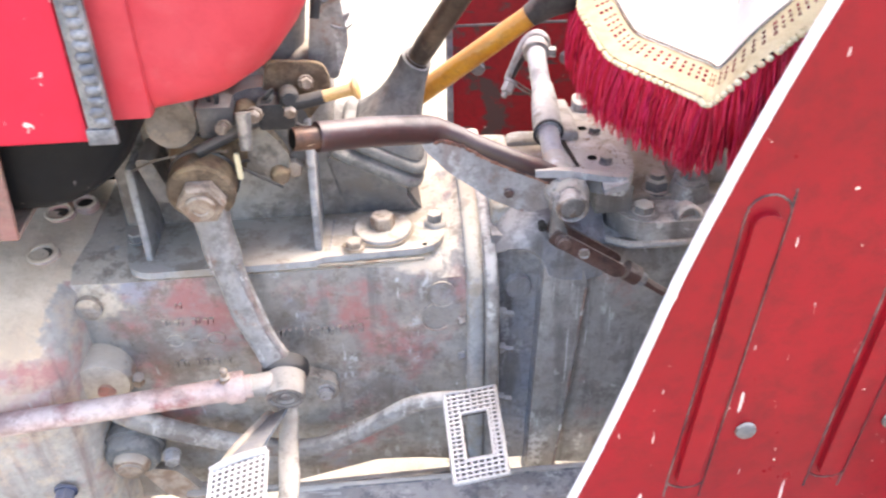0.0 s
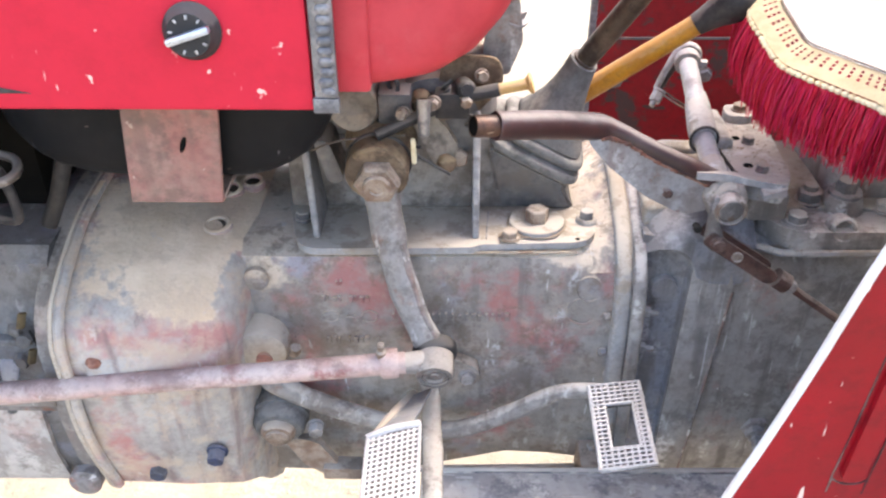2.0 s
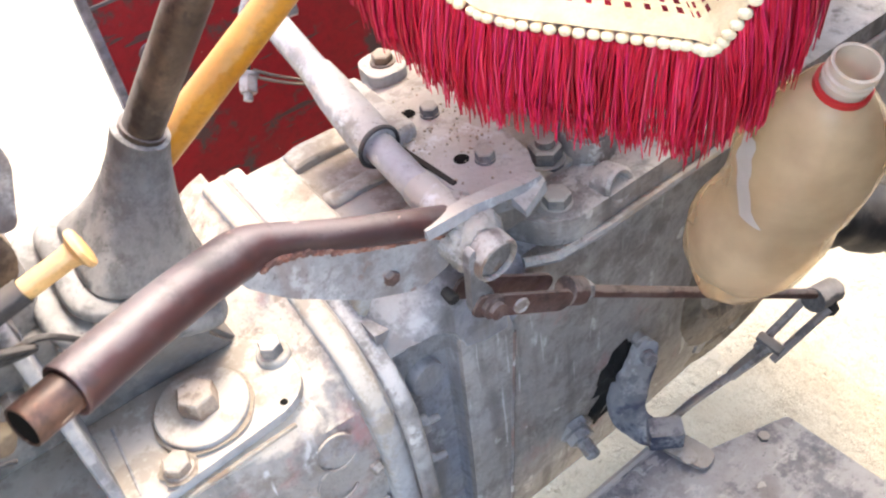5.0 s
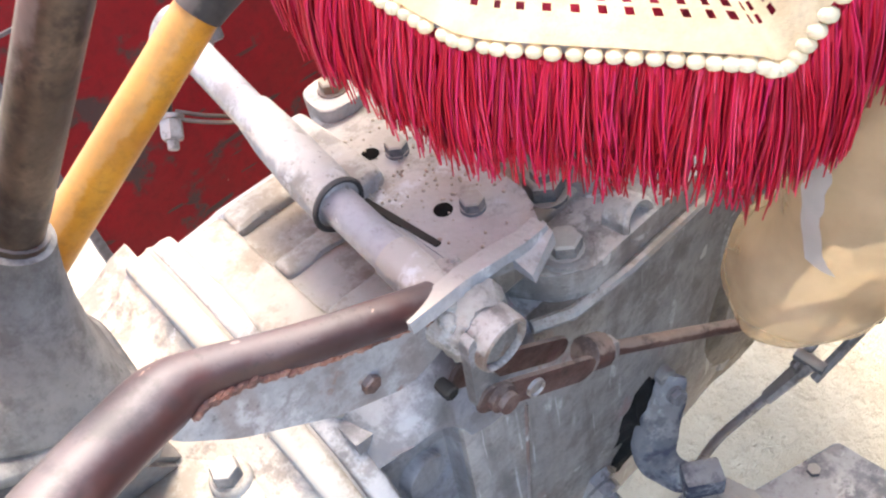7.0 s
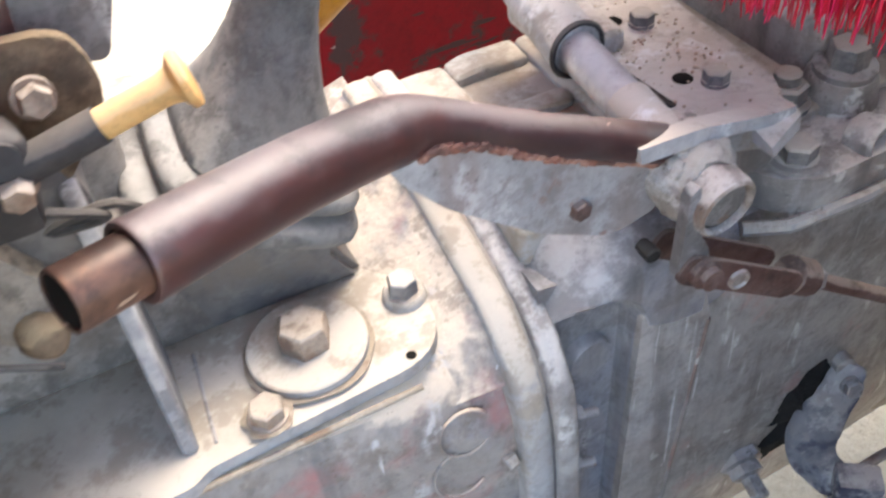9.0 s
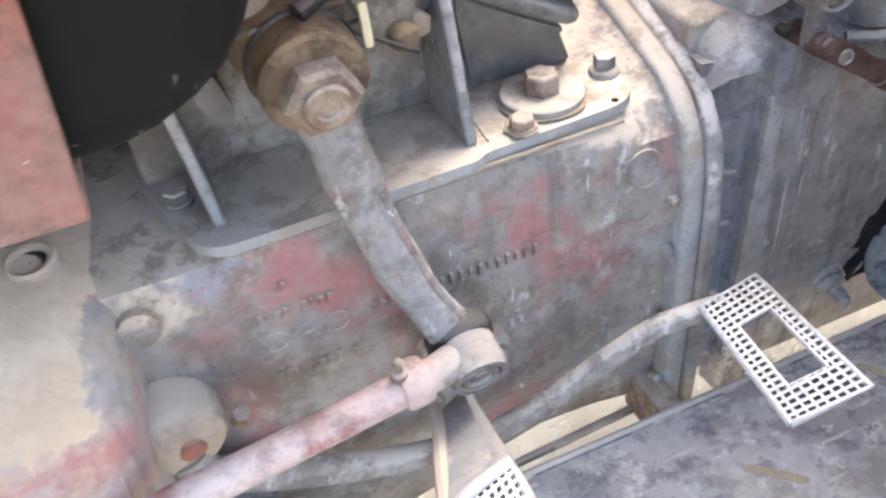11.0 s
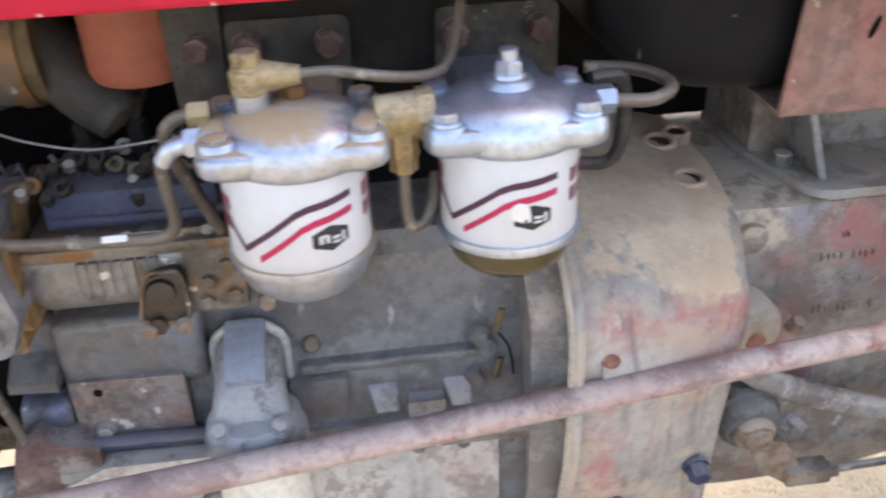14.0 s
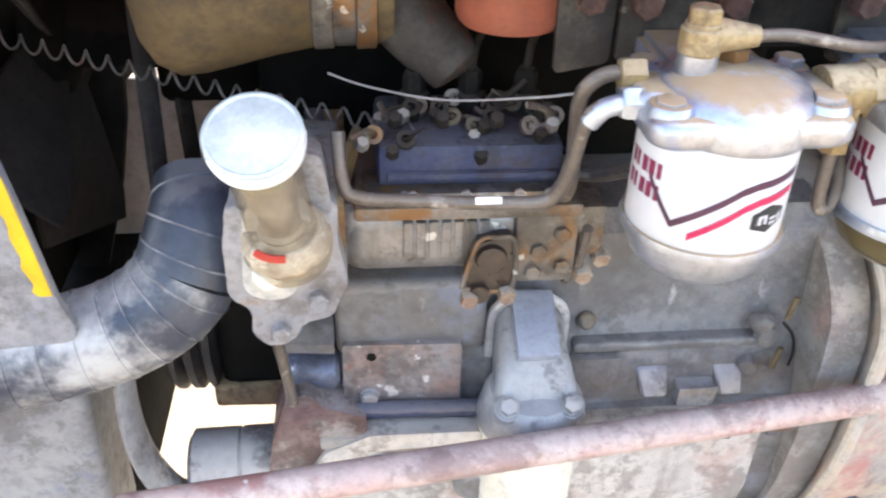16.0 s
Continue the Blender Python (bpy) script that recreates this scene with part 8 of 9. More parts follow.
def injection_pump():
    p = thing("injection_pump", (-0.76, 0.80, 0.96), "oily brown injection pump with a blue head", "injection pump")
    part("body", wobble(rbox((-0.842, 0.764, 0.960), (-0.678, 0.87, 1.018), 0.027, 7), 0.0006, 70), M_PUMPGREY, p)
    part("bright_band", wobble(rbox((-0.838, 0.7665, 0.972), (-0.812, 0.85, 1.016), 0.016, 5), 0.0006, 70), M_STEEL, p, "worn bright end of the pump body")
    part("body_ledge", rbox((-0.828, 0.755, 1.012), (-0.678, 0.87, 1.022), 0.003), M_PUMP, p)
    part("end_flange", prism(rounded([(0.755, 0.955), (0.90, 0.955), (0.90, 1.03), (0.755, 1.03)], 0.012), YZ(-0.852), 0.018, 0.003), M_ORUST, p, "orange rust-brown pump mounting flange")
    part("rear_block", rbox((-0.722, 0.758, 0.958), (-0.678, 0.80, 1.012), 0.006), M_PUMP, p)
    for x, z in ((-0.705, 0.985), (-0.69, 0.998), (-0.708, 0.968), (-0.688, 0.972)):
        bolt(p, (x, 0.758, z), (0, -1, 0), 0.010, 0.004, M_PUMP)
    for i in range(7):
        x = -0.796 + i * 0.0085
        part("body_rib", rbox((x, 0.7632, 0.978), (x + 0.0070, 0.770, 1.006), 0.0008, 1), M_PUMPGREY, p)
    part("feed_cover", prism(rounded([(-0.757, 0.958), (-0.722, 0.958), (-0.722, 1.000), (-0.748, 0.996)], 0.008), XZ(0.752), 0.014, 0.003), M_OILBROWN, p, "dark oily feed pump cover")
    for q in ((-0.752, 0.751, 0.953), (-0.726, 0.752, 0.955)):
        bolt(p, q, (0, -1, 0), 0.011, 0.007, M_RUSTBOLT)
    part("feed_cover_rim", tube(glide([(-0.757, 0.7515, 0.960), (-0.7475, 0.7515, 0.996), (-0.735, 0.7515, 1.000), (-0.723, 0.7515, 0.997), (-0.722, 0.7515, 0.962), (-0.735, 0.7515, 0.957), (-0.757, 0.7515, 0.960)], 4), 0.0017, 8), M_PUMP, p, "raised rusty cover rim")
    part("feed_cover_boss", lathe([(0.011, 0), (0.010, 0.004), (0.005, 0.005), (0, 0.004)], along((-0.738, 0.752, 0.984), (0, -1, 0)), 14), M_OILBROWN, p)
    part("feed_cover_lug", lathe([(0.008, 0), (0.007, 0.006), (0, 0.006)], along((-0.745, 0.754, 0.956), (0, -1, 0)), 12), M_OILBROWN, p)
    part("head", rbox((-0.812, 0.775, 1.018), (-0.690, 0.86, 1.056), 0.006), M_PUMPBLUE, p, "blue pump head")
    part("head_ledge", rbox((-0.82, 0.762, 1.018), (-0.688, 0.80, 1.0285), 0.003), M_PUMPGREY, p)
    part("head_lip", rbox((-0.806, 0.7715, 1.031), (-0.694, 0.79, 1.0375), 0.002), M_PUMPBLUE, p)
    for x in (-0.79, -0.755, -0.72, -0.70):
        bolt(p, (x, 0.764, 1.025), (0, -1, 0.2), 0.008, 0.003, M_DARKBOLT)
    # delivery unions, levers and clutter on top
    rnd = random.Random(4)
    for i in range(3):
        x = -0.785 + i * 0.038
        part("delivery_union", lathe([(0.011, 0), (0.011, 0.012), (0.008, 0.014), (0.008, 0.026), (0.006, 0.03)], along((x, 0.83, 1.058), (0, -0.15, 1)), 6), M_DARKSHEET, p)
        part("injector_pipe", tube(glide([(x, 0.826, 1.084), (x + 0.005, 0.84, 1.10), (x + 0.02, 0.87, 1.115), (x + 0.03, 0.925, 1.12)], 5), 0.003, 8), M_DARKSHEET, p)
    for i in range(16):
        a = V(-0.812 + 0.0078 * i + rnd.uniform(-0.004, 0.004), rnd.uniform(0.776, 0.825), rnd.uniform(1.054, 1.074))
        b = a + V(rnd.uniform(-0.022, 0.024), rnd.uniform(-0.016, 0.012), rnd.uniform(-0.004, 0.016))
        mat = rnd.choice((M_GRIMEPLATE, M_DARKSHEET, M_PUMP, M_PIPE))
        bm = tube(glide([a, a.lerp(b, 0.5) + V(0, 0, rnd.uniform(-0.003, 0.004)), b], 3), [rnd.uniform(0.0022, 0.0034)] * 3 + [rnd.uniform(0.0015, 0.0026)] * 4, 8, flat=rnd.uniform(0.35, 0.6))
        lathe([(0.0062, -0.002), (0.0062, 0.002), (0.0030, 0.002), (0.0028, -0.002)], along(a, (rnd.uniform(-0.3, 0.3), -1, rnd.uniform(0.2, 1.2))), 14, bm)
        part("linkage_lever", bm, mat, p)
        bolt(p, a + V(rnd.uniform(-0.010, 0.010), rnd.uniform(-0.008, 0.008), -0.006), (rnd.uniform(-0.3, 0.3), -0.6, 1), 0.008, 0.006, rnd.choice((M_DARKSHEET, M_DARKSHEET, M_DARKBOLT)), name="linkage_nut")
    for q in ((-0.80, 0.79, 1.066), (-0.77, 0.785, 1.068), (-0.735, 0.783, 1.068), (-0.745, 0.778, 1.045)):
        bolt(p, q, (0, -0.6, 1), 0.009, 0.007, M_DARKSHEET)
    part("pale_seal", tube(glide([(-0.835, 0.79, 1.022), (-0.828, 0.785, 1.05), (-0.822, 0.79, 1.062)], 4), 0.007, 8, flat=0.5), M_TANPIPE, p)
    part("rear_spacer", rbox((-0.682, 0.775, 0.968), (-0.655, 0.84, 1.008), 0.005), M_PUMP, p)
    for q in ((-0.668, 0.775, 0.955), (-0.655, 0.78, 0.966)):
        bolt(p, q, (0, -1, -0.2), 0.012, 0.008, M_RUSTBOLT)
    part("white_mark", prism(rounded([(-0.757, -0.0022), (-0.741, -0.0022), (-0.741, 0.0022), (-0.757, 0.0022)], 0.001), Matrix.Translation((0, 0.7135, 1.0505)) @ pose(0, 0, 0, 50), 0.0006), M_WHITE, p)
    return p


injection_pump()


M_ARMCAST = shade("oily_blue_grey_casting", (0.27, 0.28, 0.31), (0.36, 0.355, 0.36), 14, 0.5, dust=(0.46, 0.44, 0.42), dust_amount=0.3, rough=0.32, metal=0.25, bump=0.2, gloss=0.5, grime=(0.07, 0.065, 0.06))
M_BLUEPAD = shade("glossy_blue_grey_paint", (0.24, 0.265, 0.34), (0.33, 0.345, 0.39), 20, 0.5, dust=(0.45, 0.43, 0.41), dust_amount=0.15, rough=0.28, bump=0.06, gloss=0.6)


def oil_filter():
    o = thing("oil_filter", (-0.694, 0.77, 0.80), "cream oil filter under a dusty blue-grey cast head", "oil filter")
    c = V(-0.694, 0.772, 0)
    # arched cast arm from the block to the filter, with a raised pad on its slope
    def arch(y, top, w, low):
        r = min(w, top - low)
        pts = [(w, low)] + [(w * math.cos(q) ** 0.8 if math.cos(q) > 0 else -w * abs(math.cos(q)) ** 0.8, top - r * 0.75 + r * 0.75 * math.sin(q)) for q in (math.pi * i / 12 for i in range(13))] + [(-w, low)]
        return [(c.x + px, y, z) for px, z in pts]
    part("cast_arm", loft([arch(0.834, 0.905, 0.0262, 0.835), arch(0.812, 0.903, 0.0262, 0.835), arch(0.790, 0.893, 0.0270, 0.832), arch(0.768, 0.879, 0.0310, 0.832), arch(0.752, 0.858, 0.0350, 0.832)]), M_ARMCAST, o, angle=50)
    line = [V(*q) for q in arch(0.812, 0.9065, 0.0297, 0.850)]
    part("arm_flange", tube(line, 0.0042, 8), M_PALEPLATE, o, "pale worn flange rim")
    part("raised_pad", rbox((-0.0165, -0.027, -0.006), (0.0165, 0.027, 0.007), 0.003, 2, Matrix.Translation((c.x, 0.789, 0.896)) @ pose(0, 0, 0, 31)), M_BLUEPAD, o, "glossy blue-grey raised pad")
    m = Matrix.Translation((c.x, c.y, 0))
    part("head", lathe([(0.041, 0.815), (0.0425, 0.818), (0.0425, 0.828), (0.040, 0.832), (0.039, 0.842), (0.034, 0.850), (0.02, 0.855), (0, 0.856)], m, 40), M_ARMCAST, o)
    for dx in (-0.024, 0.024):
        part("bolt_boss", lathe([(0.0115, -0.012), (0.0112, 0.003), (0.0100, 0.0045)], along((c.x + dx, c.y - 0.022, 0.8475), (0, -0.75, 1)), 20), M_ARMCAST, o)
        bolt(o, (c.x + dx, c.y - 0.0245, 0.851), (0, -0.75, 1), 0.0125, 0.006, M_STEEL, 0.0085)
    part("canister", lathe([(0.030, 0.70), (0.036, 0.702), (0.0385, 0.708), (0.0385, 0.806), (0.040, 0.808), (0.040, 0.813), (0.038, 0.816)], m, 44), M_CANCREAM, o, "cream painted canister")
    return o


M_CANCREAM = shade("cream_filter_paint", (0.82, 0.80, 0.73), (0.76, 0.72, 0.63), 12, 0.4, dust=(0.62, 0.55, 0.45), dust_amount=0.1, rough=0.4, bump=0.02)
oil_filter()


M_CRUST = shade("crusted_beige_sealant", (0.46, 0.38, 0.27), (0.30, 0.23, 0.16), 60, 0.5, (0.62, 0.55, 0.44), 50, 0.6, rough=0.9, bump=0.5, grain=300)


M_BLUEPADT = shade("worn_blue_grey_cylinder", (0.14, 0.16, 0.235), (0.26, 0.27, 0.31), 20, 0.5, chips=(0.55, 0.54, 0.53), chip_scale=50, chip_at=0.66, rough=0.3, metal=0.3, bump=0.1, grime=(0.07, 0.06, 0.06))


def timing_cover():
    t = thing("timing_cover", (-0.87, 0.78, 0.95), "dusty aluminium timing cover with an oil filler", "timing cover")
    out = rounded([(-0.906, 1.036), (-0.860, 1.044), (-0.838, 1.040), (-0.838, 1.010), (-0.832, 0.978), (-0.843, 0.953), (-0.862, 0.949), (-0.870, 0.934), (-0.886, 0.929), (-0.896, 0.940), (-0.894, 0.960), (-0.909, 0.972), (-0.909, 1.005)], 0.005)
    part("cover", wobble(prism(out, XZ(0.735), 0.11, 0.010, 3), 0.002, 40), M_TIMING, t)
    part("cover_top", wobble(prism(rounded([(-0.897, 1.030), (-0.897, 1.048), (-0.872, 1.074), (-0.846, 1.072), (-0.840, 1.030)], 0.010), XZ(0.733), 0.026, 0.008, 3), 0.0015, 40), M_TIMING, t)
    part("rear_flange", prism(rounded([(-0.862, 1.042), (-0.848, 1.042), (-0.845, 0.95), (-0.856, 0.945)], 0.004), XZ(0.748), 0.12, 0.003), M_PUMPBLUE, t, "blue-stained cover edge")
    part("brown_gasket", prism(rounded([(-0.8490, 1.03), (-0.8435, 1.03), (-0.8435, 0.94), (-0.8490, 0.935)], 0.002), XZ(0.760), 0.10, 0.001, 1), M_ORUST, t)
    # filler neck and cap
    base, top = V(-0.868, 0.722, 1.020), V(-0.878, 0.690, 1.104)
    d = (top - base).normalized()
    m = along(base, d)
    part("filler_flange", prism(rounded([(-0.897, 0.985), (-0.868, 0.980), (-0.848, 1.03), (-0.86, 1.05), (-0.892, 1.05)], 0.012), XZ(0.716), 0.03, 0.005), M_CAPRIM, t, "pale dusty filler flange")
    part("filler_neck", lathe([(0.025, -0.012), (0.0275, 0.0), (0.0215, 0.01), (0.0205, 0.02), (0.0195, 0.05), (0.0205, 0.072), (0.0225, 0.078)], m, 30), M_NECKTUBE, t, "stained clear filler tube")
    part("inner_tube", lathe([(0.015, 0.0), (0.015, 0.018), (0.012, 0.020), (0.012, 0.040), (0.0145, 0.043), (0.0145, 0.070)], m, 24), M_NECK, t)
    part("crusted_collar", wobble(lathe([(0.024, -0.006), (0.0268, 0.002), (0.0262, 0.010), (0.0235, 0.014), (0.0222, 0.016)], m, 36), 0.002, 160), M_CRUST, t, "crusty beige collar")
    part("red_seal", tube([base + d * 0.0175 + V(0.0232 * math.cos(q), 0.0232 * math.sin(q), 0.0232 * math.sin(q) * -d.y / d.z) for q in (-2.25 + 0.1 * i for i in range(9))], 0.0024, 6, flat=0.7), M_REDSEAL, t)
    mc = along(base + d * 0.087, (-0.04, -0.52, 0.85))
    part("cap_rim", lathe([(0.0195, -0.020), (0.0212, -0.010), (0.0238, -0.0045), (0.0255, -0.0025)], mc, 40, None, False), M_RIMCLEAR, t, "clear greenish cap rim")
    part("cap_skirt", lathe([(0.0240, -0.0035), (0.0262, -0.0020), (0.0268, 0.0015), (0.0266, 0.0065), (0.0255, 0.0080)], mc, 44), M_CAPWHITE, t, "white edge of the cap")
    part("cap", lathe([(0.0250, 0.0065), (0.0264, 0.0075), (0.0264, 0.0095), (0.0246, 0.0105), (0.0234, 0.0092), (0.0100, 0.0096), (0.0030, 0.0108), (0, 0.0110)], mc, 44), M_CAP, t, "glassy pale round cap")
    part("white_bolt", lathe([(0.0100, -0.002), (0.0100, 0.002), (0.0082, 0.004), (0.0074, 0.008), (0.0045, 0.0105), (0, 0.0110)], along((-0.880, 0.716, 1.002), (0, -1, 0.1)), 18), M_CAPWHITE, t, "white-painted round bolt head")
    for q in ((-0.899, 0.736, 1.035), (-0.878, 0.735, 0.942), (-0.852, 0.735, 0.968)):
        bolt(t, q, (0, -1, 0), 0.012, 0.007, M_TIMING)
    part("dip_tube", tube([(-0.886, 0.765, 0.92), (-0.882, 0.772, 0.88), (-0.878, 0.778, 0.838)], 0.0042, 10), M_PIPE, t)
    part("blue_cylinder", lathe([(0.0155, 0), (0.0170, 0.003), (0.0170, 0.036), (0.0140, 0.039)], along((-0.882, 0.808, 0.846), (1, 0, 0)), 24), M_BLUEPADT, t)
    part("lower_casting", wobble(rbox((-0.89, 0.822, 0.82), (-0.842, 0.88, 0.925), 0.012, 3), 0.003, 50), M_ENGINE, t)
    part("side_ledge", wobble(loft([[(-0.888, 0.80, 0.878), (-0.846, 0.79, 0.884), (-0.846, 0.83, 0.900), (-0.888, 0.83, 0.896)], [(-0.888, 0.80, 0.870), (-0.846, 0.79, 0.875), (-0.846, 0.83, 0.880), (-0.888, 0.83, 0.880)]]), 0.001, 60), M_ENGINE, t)
    return t


timing_cover()


def pulley():
    p = thing("crank_pulley", (-0.93, 0.88, 0.86), "black crankshaft pulley with its belt", "pulley")
    m = along((-0.992, 0.95, 0.83), (1, 0, 0))
    part("pulley", lathe([(0.090, 0), (0.094, 0.004), (0.094, 0.008), (0.082, 0.013), (0.094, 0.018), (0.094, 0.024), (0.082, 0.029), (0.094, 0.034), (0.094, 0.040), (0.06, 0.043), (0.045, 0.10), (0, 0.10)], m, 48), M_BLACK, p)
    part("dirt_shelf", wobble(rbox((-0.955, 0.872, 0.748), (-0.862, 0.91, 0.775), 0.006, 3), 0.004, 45), M_TANDIRT, p, "brown caked shelf of dirt")
    # nose and water pump are coloured near-black for the shaded depth of the bay
    part("hub_casting", wobble(rbox((-0.948, 0.875, 0.768), (-0.85, 1.05, 0.905), 0.015, 3), 0.003, 30), M_DARK, p, "crankcase nose, near-black for the bay's shade")
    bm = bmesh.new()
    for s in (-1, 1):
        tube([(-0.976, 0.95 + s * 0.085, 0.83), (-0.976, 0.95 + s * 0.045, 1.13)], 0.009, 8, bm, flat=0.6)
    part("water_pump", wobble(rbox((-0.995, 1.0, 0.985), (-0.90, 1.13, 1.12), 0.02, 3), 0.003, 30), M_DARK, p, "water pump body, near-black for the bay's shade")
    part("belt", bm, M_BLACK, p, "black fan belt")
    return p


pulley()


M_MAROON = shade("dull_maroon_casting", (0.115, 0.060, 0.062), (0.19, 0.135, 0.13), 16, 0.5, (0.27, 0.25, 0.245), 18, 0.57, 0.06, dust=(0.40, 0.36, 0.33), dust_amount=0.35, rough=0.5, bump=0.2, grime=(0.05, 0.038, 0.036))


# Beige made pale so that the far panel looks sunlit.
M_CHEEK = shade("sunlit_beige_sheet", (0.62, 0.53, 0.48), (0.54, 0.45, 0.40), 10, 0.5, rough=0.6, bump=0.05)


def front_support():
    f = thing("front_support", (-0.93, 0.79, 0.78), "grey front axle support with a steering pivot", "axle support")
    m = along((-0.968, 0.80, 0.748), (1, 0.03, 0))
    part("pivot_barrel", lathe([(0.028, 0), (0.034, 0.004), (0.034, 0.04), (0.032, 0.042), (0.034, 0.044), (0.034, 0.082), (0.03, 0.088)], m, 30), M_GREYPAINT, f)
    part("pivot_web", wobble(prism(rounded([(-0.897, 0.800), (-0.884, 0.842), (-0.868, 0.848), (-0.852, 0.832), (-0.822, 0.822), (-0.822, 0.806), (-0.849, 0.798), (-0.881, 0.755), (-0.903, 0.757)], 0.006), XZ(0.775), 0.05, 0.004), 0.0015, 50), M_MAROON, f)
    part("support_arm", wobble(prism(rounded([(-0.825, 0.789), (-0.733, 0.794), (-0.732, 0.806), (-0.821, 0.807), (-0.856, 0.790), (-0.890, 0.735), (-0.868, 0.731)], 0.004), XZ(0.770), 0.03, 0.003), 0.001, 50), M_PALECAST, f, "pale dusty support arm")
    part("upper_beam", rbox((-0.83, 0.785, 0.772), (-0.68, 0.82, 0.792), 0.005), M_GREYPAINT, f)
    part("brace", tube([(-0.885, 0.775, 0.715), (-0.845, 0.782, 0.745), (-0.80, 0.79, 0.778)], 0.010, 10, flat=0.6), M_GREYPAINT, f)
    part("lower_lug", lathe([(0.018, 0), (0.018, 0.03), (0.012, 0.035)], along((-0.735, 0.80, 0.745), (0, -1, 0)), 18), M_ENGINE, f)
    part("hoop", tube(glide([(-0.998, 0.79, 0.90), (-1.003, 0.785, 0.84), (-0.998, 0.78, 0.79), (-0.98, 0.775, 0.752), (-0.955, 0.772, 0.738), (-0.93, 0.772, 0.735)], 6), [0.020] * 31, 10, flat=0.35, up=(0, 1, 0)), M_GREYPAINT, f, "curved flat steel hoop")
    part("frame_rail", rbox((-1.40, 0.79, 0.66), (-1.035, 0.86, 0.86), 0.012, 3), M_GREYPAINT, f)
    part("cross_beam", rbox((-1.16, 0.80, 0.60), (-1.04, 1.15, 0.78), 0.01), M_DARK, f)
    part("far_cheek", prism([(-1.085, 0.96), (-0.93, 0.96), (-0.93, 0.86), (-1.020, 0.86), (-1.085, 0.72), (-1.135, 0.72)], XZ(1.125), 0.006), M_CHEEK, f, "far cheek panel, beige with sunlight put into its colour")
    part("fan_shroud", prism(rounded([(-1.030, 1.06), (-1.040, 0.95), (-1.056, 0.875), (-1.088, 0.77), (-1.125, 0.77), (-1.125, 1.06)], 0.006), XZ(1.06), 0.012, 0.002), M_DARKSHEET, f, "near-black fan shroud edge")
    # radiator side takes the bay's shade from its near-black colour
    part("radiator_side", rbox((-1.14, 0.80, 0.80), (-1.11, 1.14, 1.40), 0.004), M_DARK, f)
    return f


front_support()


M_BLADE = shade("dark_fan_metal", (0.024, 0.022, 0.021), (0.038, 0.034, 0.031), 14, 0.5, rough=0.7, bump=0.1, gloss=0.2)


def fan():
    f = thing("cooling_fan", (-1.06, 0.97, 1.02), "dark metal cooling fan behind the radiator", "fan")
    c = V(-1.075, 0.985, 1.06)
    part("hub", lathe([(0.05, 0), (0.05, 0.02), (0.03, 0.03), (0.03, 0.09), (0, 0.09)], along(c, (1, 0, 0)), 24), M_DARK, f)
    for i in range(6):
        a = i * math.pi / 3 + 0.35
        bm = bmesh.new()
        secs = []
        for r, w, tw in ((0.04, 0.022, 0.5), (0.09, 0.034, 0.55), (0.15, 0.045, 0.6), (0.175, 0.042, 0.62)):
            o = V(0, math.cos(a), math.sin(a))
            s = V(math.sin(tw), -math.sin(a) * math.cos(tw), math.cos(a) * math.cos(tw))
            k = V(1, 0, 0) * 0.002
            p = c + o * r + V(0.012, 0, 0)
            secs.append([p - s * w - k, p + s * w - k, p + s * w + k, p - s * w + k])
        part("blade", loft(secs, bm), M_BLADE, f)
    return f


fan()


def radiator_hose():
    h = thing("radiator_hose", (-0.95, 0.75, 0.93), "blue-grey hose bound with spiral tape", "hose")
    line = glide([(-1.18, 0.735, 0.908), (-1.10, 0.738, 0.917), (-1.045, 0.742, 0.925), (-0.985, 0.748, 0.939), (-0.945, 0.756, 0.965), (-0.928, 0.778, 1.002), (-0.926, 0.800, 1.016)], 8)
    n = len(line)
    for i0, i1, mt in ((0, int(n * 0.52), M_HOSEWORN), (int(n * 0.52), int(n * 0.70), M_HOSEMID), (int(n * 0.70), n - 1, M_HOSE)):
        part("wound_tube", tube(line[i0:i1 + 1], 0.0345, 28), mt, h)
    acc, last = 0.0, line[0]
    for i in range(1, len(line) - 1):
        acc += (line[i] - last).length
        last = line[i]
        if acc > 0.017:
            acc = 0
            d = (line[i + 1] - line[i - 1]).normalized()
            u = d.orthogonal().normalized()
            w = d.cross(u)
            part("tape_edge", tube([line[i] + (u * math.cos(t) + w * math.sin(t)) * 0.0346 + d * 0.004 * math.sin(t) for t in (k * math.pi / 12 for k in range(25))], 0.0009, 5), M_HOSEWORN, h)
    return h


radiator_hose()


def grille_side():
    g = thing("grille_side_panel", (-1.1, 0.72, 0.9), "grey grille cheek with a ragged yellow edge", "panel")
    edge = glide([(-1.035, 0, 1.20), (-1.022, 0, 1.09), (-1.016, 0, 1.05), (-1.008, 0, 0.99), (-1.004, 0, 0.955), (-1.06, 0, 0.945)], 5)
    poly = [(p.x, p.z) for p in edge] + [(-1.40, 0.945), (-1.40, 1.20)]
    part("cheek", prism(poly, XZ(0.718), 0.006), M_GREYPAINT, g)
    rnd = random.Random(6)
    o = glide([(-1.022, 0, 1.09), (-1.016, 0, 1.05), (-1.008, 0, 0.99)], 10)
    inner = [(p.x - 0.010 + rnd.uniform(-0.0025, 0.0025), p.z) for p in o]
    part("yellow_edge", prism([(p.x - 0.0008, p.z) for p in o] + inner[::-1], XZ(0.7165), 0.001), M_YELLOWTRIM, g, "ragged yellow decal edge")
    return g


grille_side()


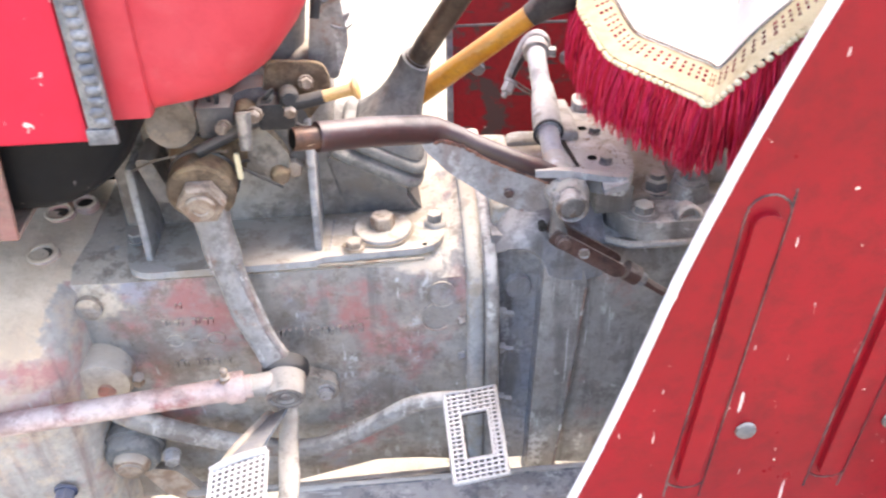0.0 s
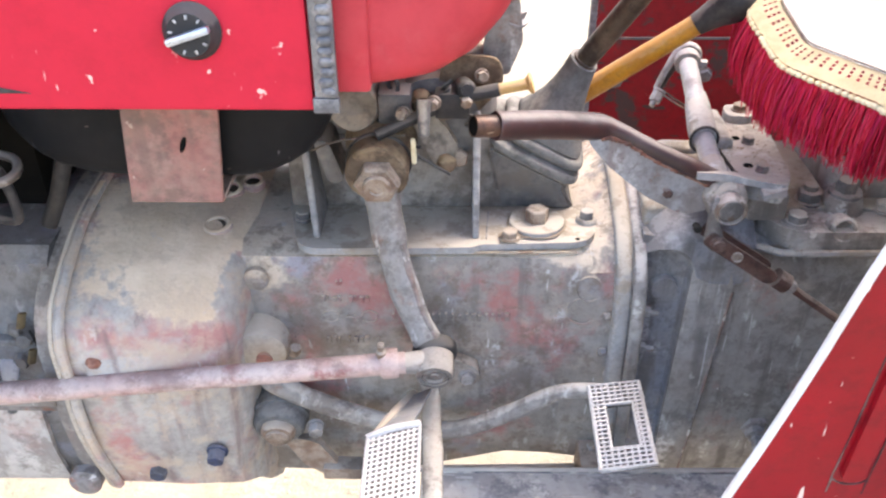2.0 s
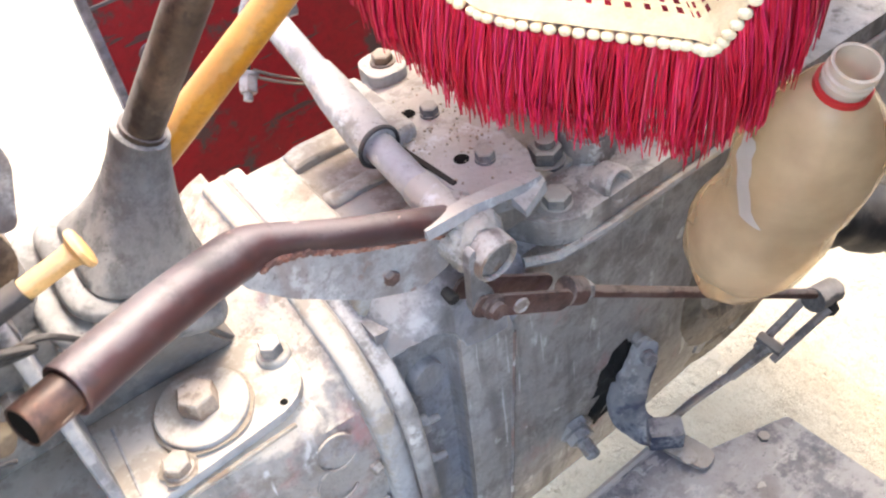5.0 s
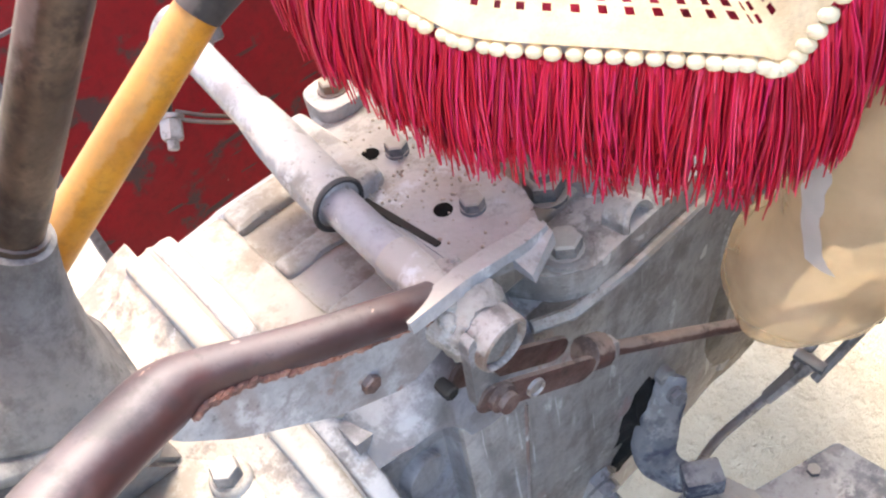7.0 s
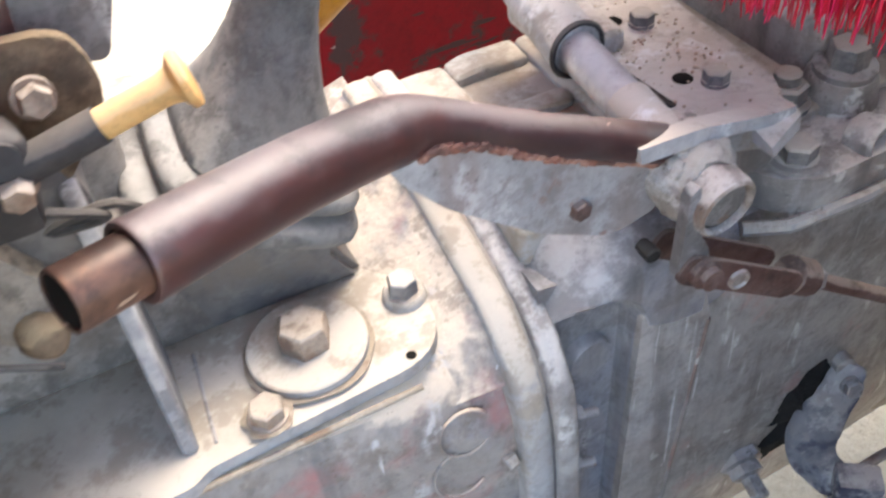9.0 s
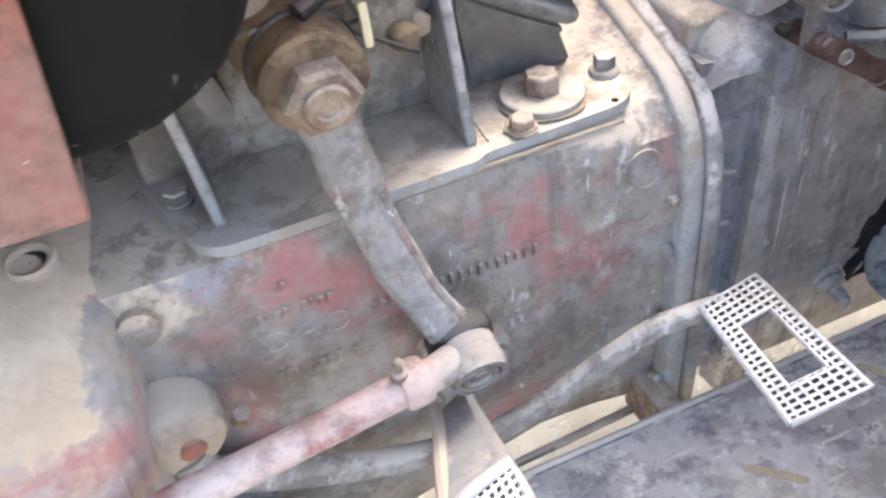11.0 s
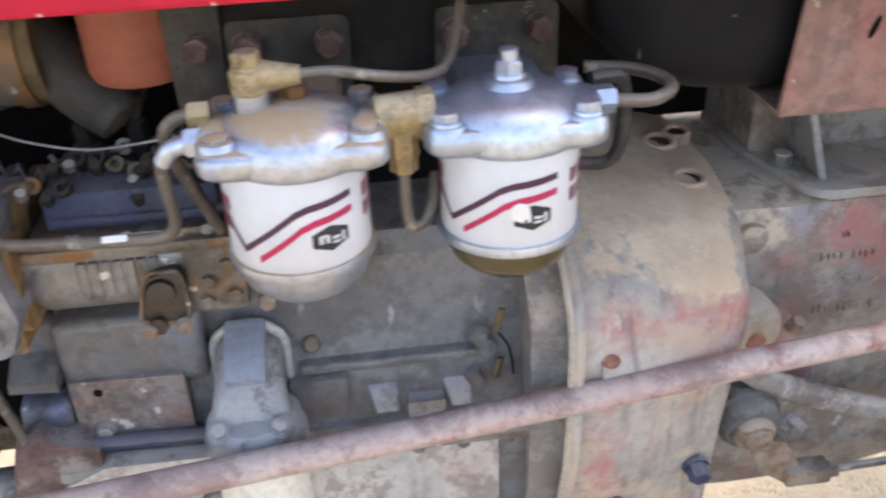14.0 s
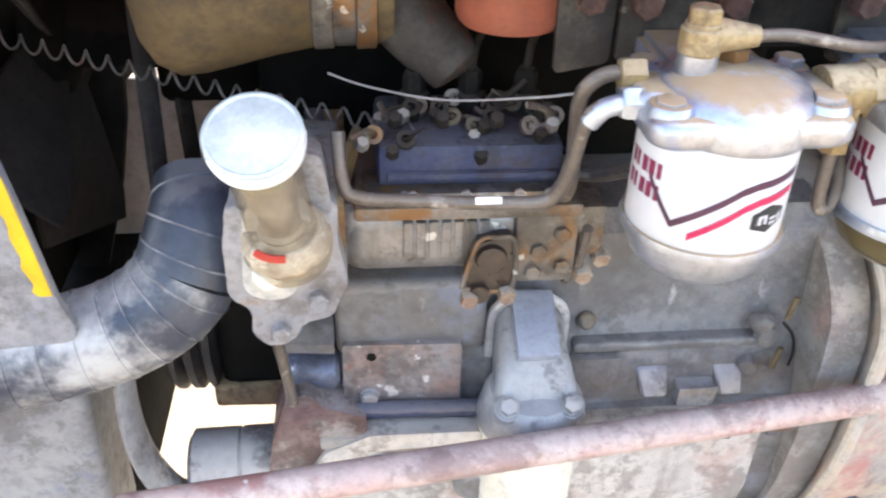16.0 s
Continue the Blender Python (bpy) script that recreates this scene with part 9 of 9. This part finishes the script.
M_ELBOW = shade("rust_flecked_dark_pipe", (0.045, 0.040, 0.036), (0.075, 0.068, 0.062), 22, 0.5, (0.16, 0.065, 0.035), 24, 0.60, 0.06, rough=0.6, bump=0.25, grime=(0.025, 0.021, 0.018))


def manifold():
    m = thing("intake_manifold", (-0.85, 0.86, 1.12), "ochre dust-coated intake pipe with a clamp", "manifold")
    def round_x(prof):
        return lathe([(r, x) for x, r in prof], along((0, 0.852, 1.142), (1, 0, 0)), 36)
    part("pipe", wobble(round_x([(-0.966, 0.012), (-0.964, 0.028), (-0.959, 0.044), (-0.950, 0.056), (-0.936, 0.062), (-0.918, 0.061), (-0.90, 0.0575), (-0.875, 0.051), (-0.853, 0.0455), (-0.80, 0.0430)]), 0.002, 22), M_TANPIPE, m)
    for x in (-0.851, -0.823):
        part("clamp", round_x([(x, 0.0445), (x + 0.001, 0.0468), (x + 0.013, 0.0462), (x + 0.014, 0.0435)]), M_PUMP, m, "rust-brown pipe clamp")
    part("sleeve", round_x([(-0.838, 0.0440), (-0.836, 0.0448), (-0.824, 0.0445), (-0.823, 0.0440)]), M_PUMPGREY, m, "grey pipe sleeve")
    part("elbow", wobble(tube(glide([(-0.815, 0.852, 1.142), (-0.796, 0.846, 1.126), (-0.776, 0.837, 1.106), (-0.757, 0.830, 1.088), (-0.754, 0.829, 1.085)], 6), [0.030 - 0.009 * i / 18 if i < 19 else 0.021 - 0.0028 * (i - 18) for i in range(25)], 20), 0.001, 60), M_ELBOW, m, "rust-flecked dark elbow")
    return m


manifold()


M_SPRINGDULL = shade("dull_spring_wire", (0.15, 0.145, 0.14), rough=0.45, metal=0.3, bump=0.0)


def bay_details():
    c = thing("orange_filter_can", (-0.728, 0.80, 1.127), "matt orange-red round filter can", "filter")
    part("body", lathe([(0.0325, 1.131), (0.0345, 1.136), (0.0345, 1.30), (0, 1.30)], Matrix.Translation((-0.728, 0.80, 0)), 36), M_ORANGE, c)
    part("base_cap", lathe([(0.0, 1.127), (0.02, 1.1275), (0.031, 1.1295), (0.0322, 1.1315), (0.03, 1.133)], Matrix.Translation((-0.728, 0.80, 0)), 36), M_ORANGE, c)
    part("hanger", prism(rounded([(-0.764, 1.20), (-0.69, 1.20), (-0.69, 1.215), (-0.764, 1.215)], 0.003), XZ(0.7635), 0.004, 0.001), M_DARKSHEET, c)
    pts = []
    a, b = V(-1.06, 0.86, 1.099), V(-0.765, 0.80, 1.050)
    n = 21
    for i in range(n * 12 + 1):
        t = i / (n * 12)
        q = a.lerp(b, t)
        q.z -= 0.002 * math.sin(math.pi * t)
        ang = 2 * math.pi * n * t
        pts.append(q + V(0.0, 0.0054 * math.cos(ang), 0.0054 * math.sin(ang)))
    solo("return_spring", tube(pts, 0.0009, 6), M_SPRINGDULL, a, "long stretched steel return spring", "spring")
    solo("throttle_wire", tube(glide([(-0.842, 0.812, 1.091), (-0.815, 0.80, 1.086), (-0.77, 0.775, 1.0875), (-0.72, 0.735, 1.106), (-0.70, 0.72, 1.115)], 6), 0.0008, 6), M_SPRING, (-0.78, 0.78, 1.085), "thin bright control wire", "wire")


bay_details()
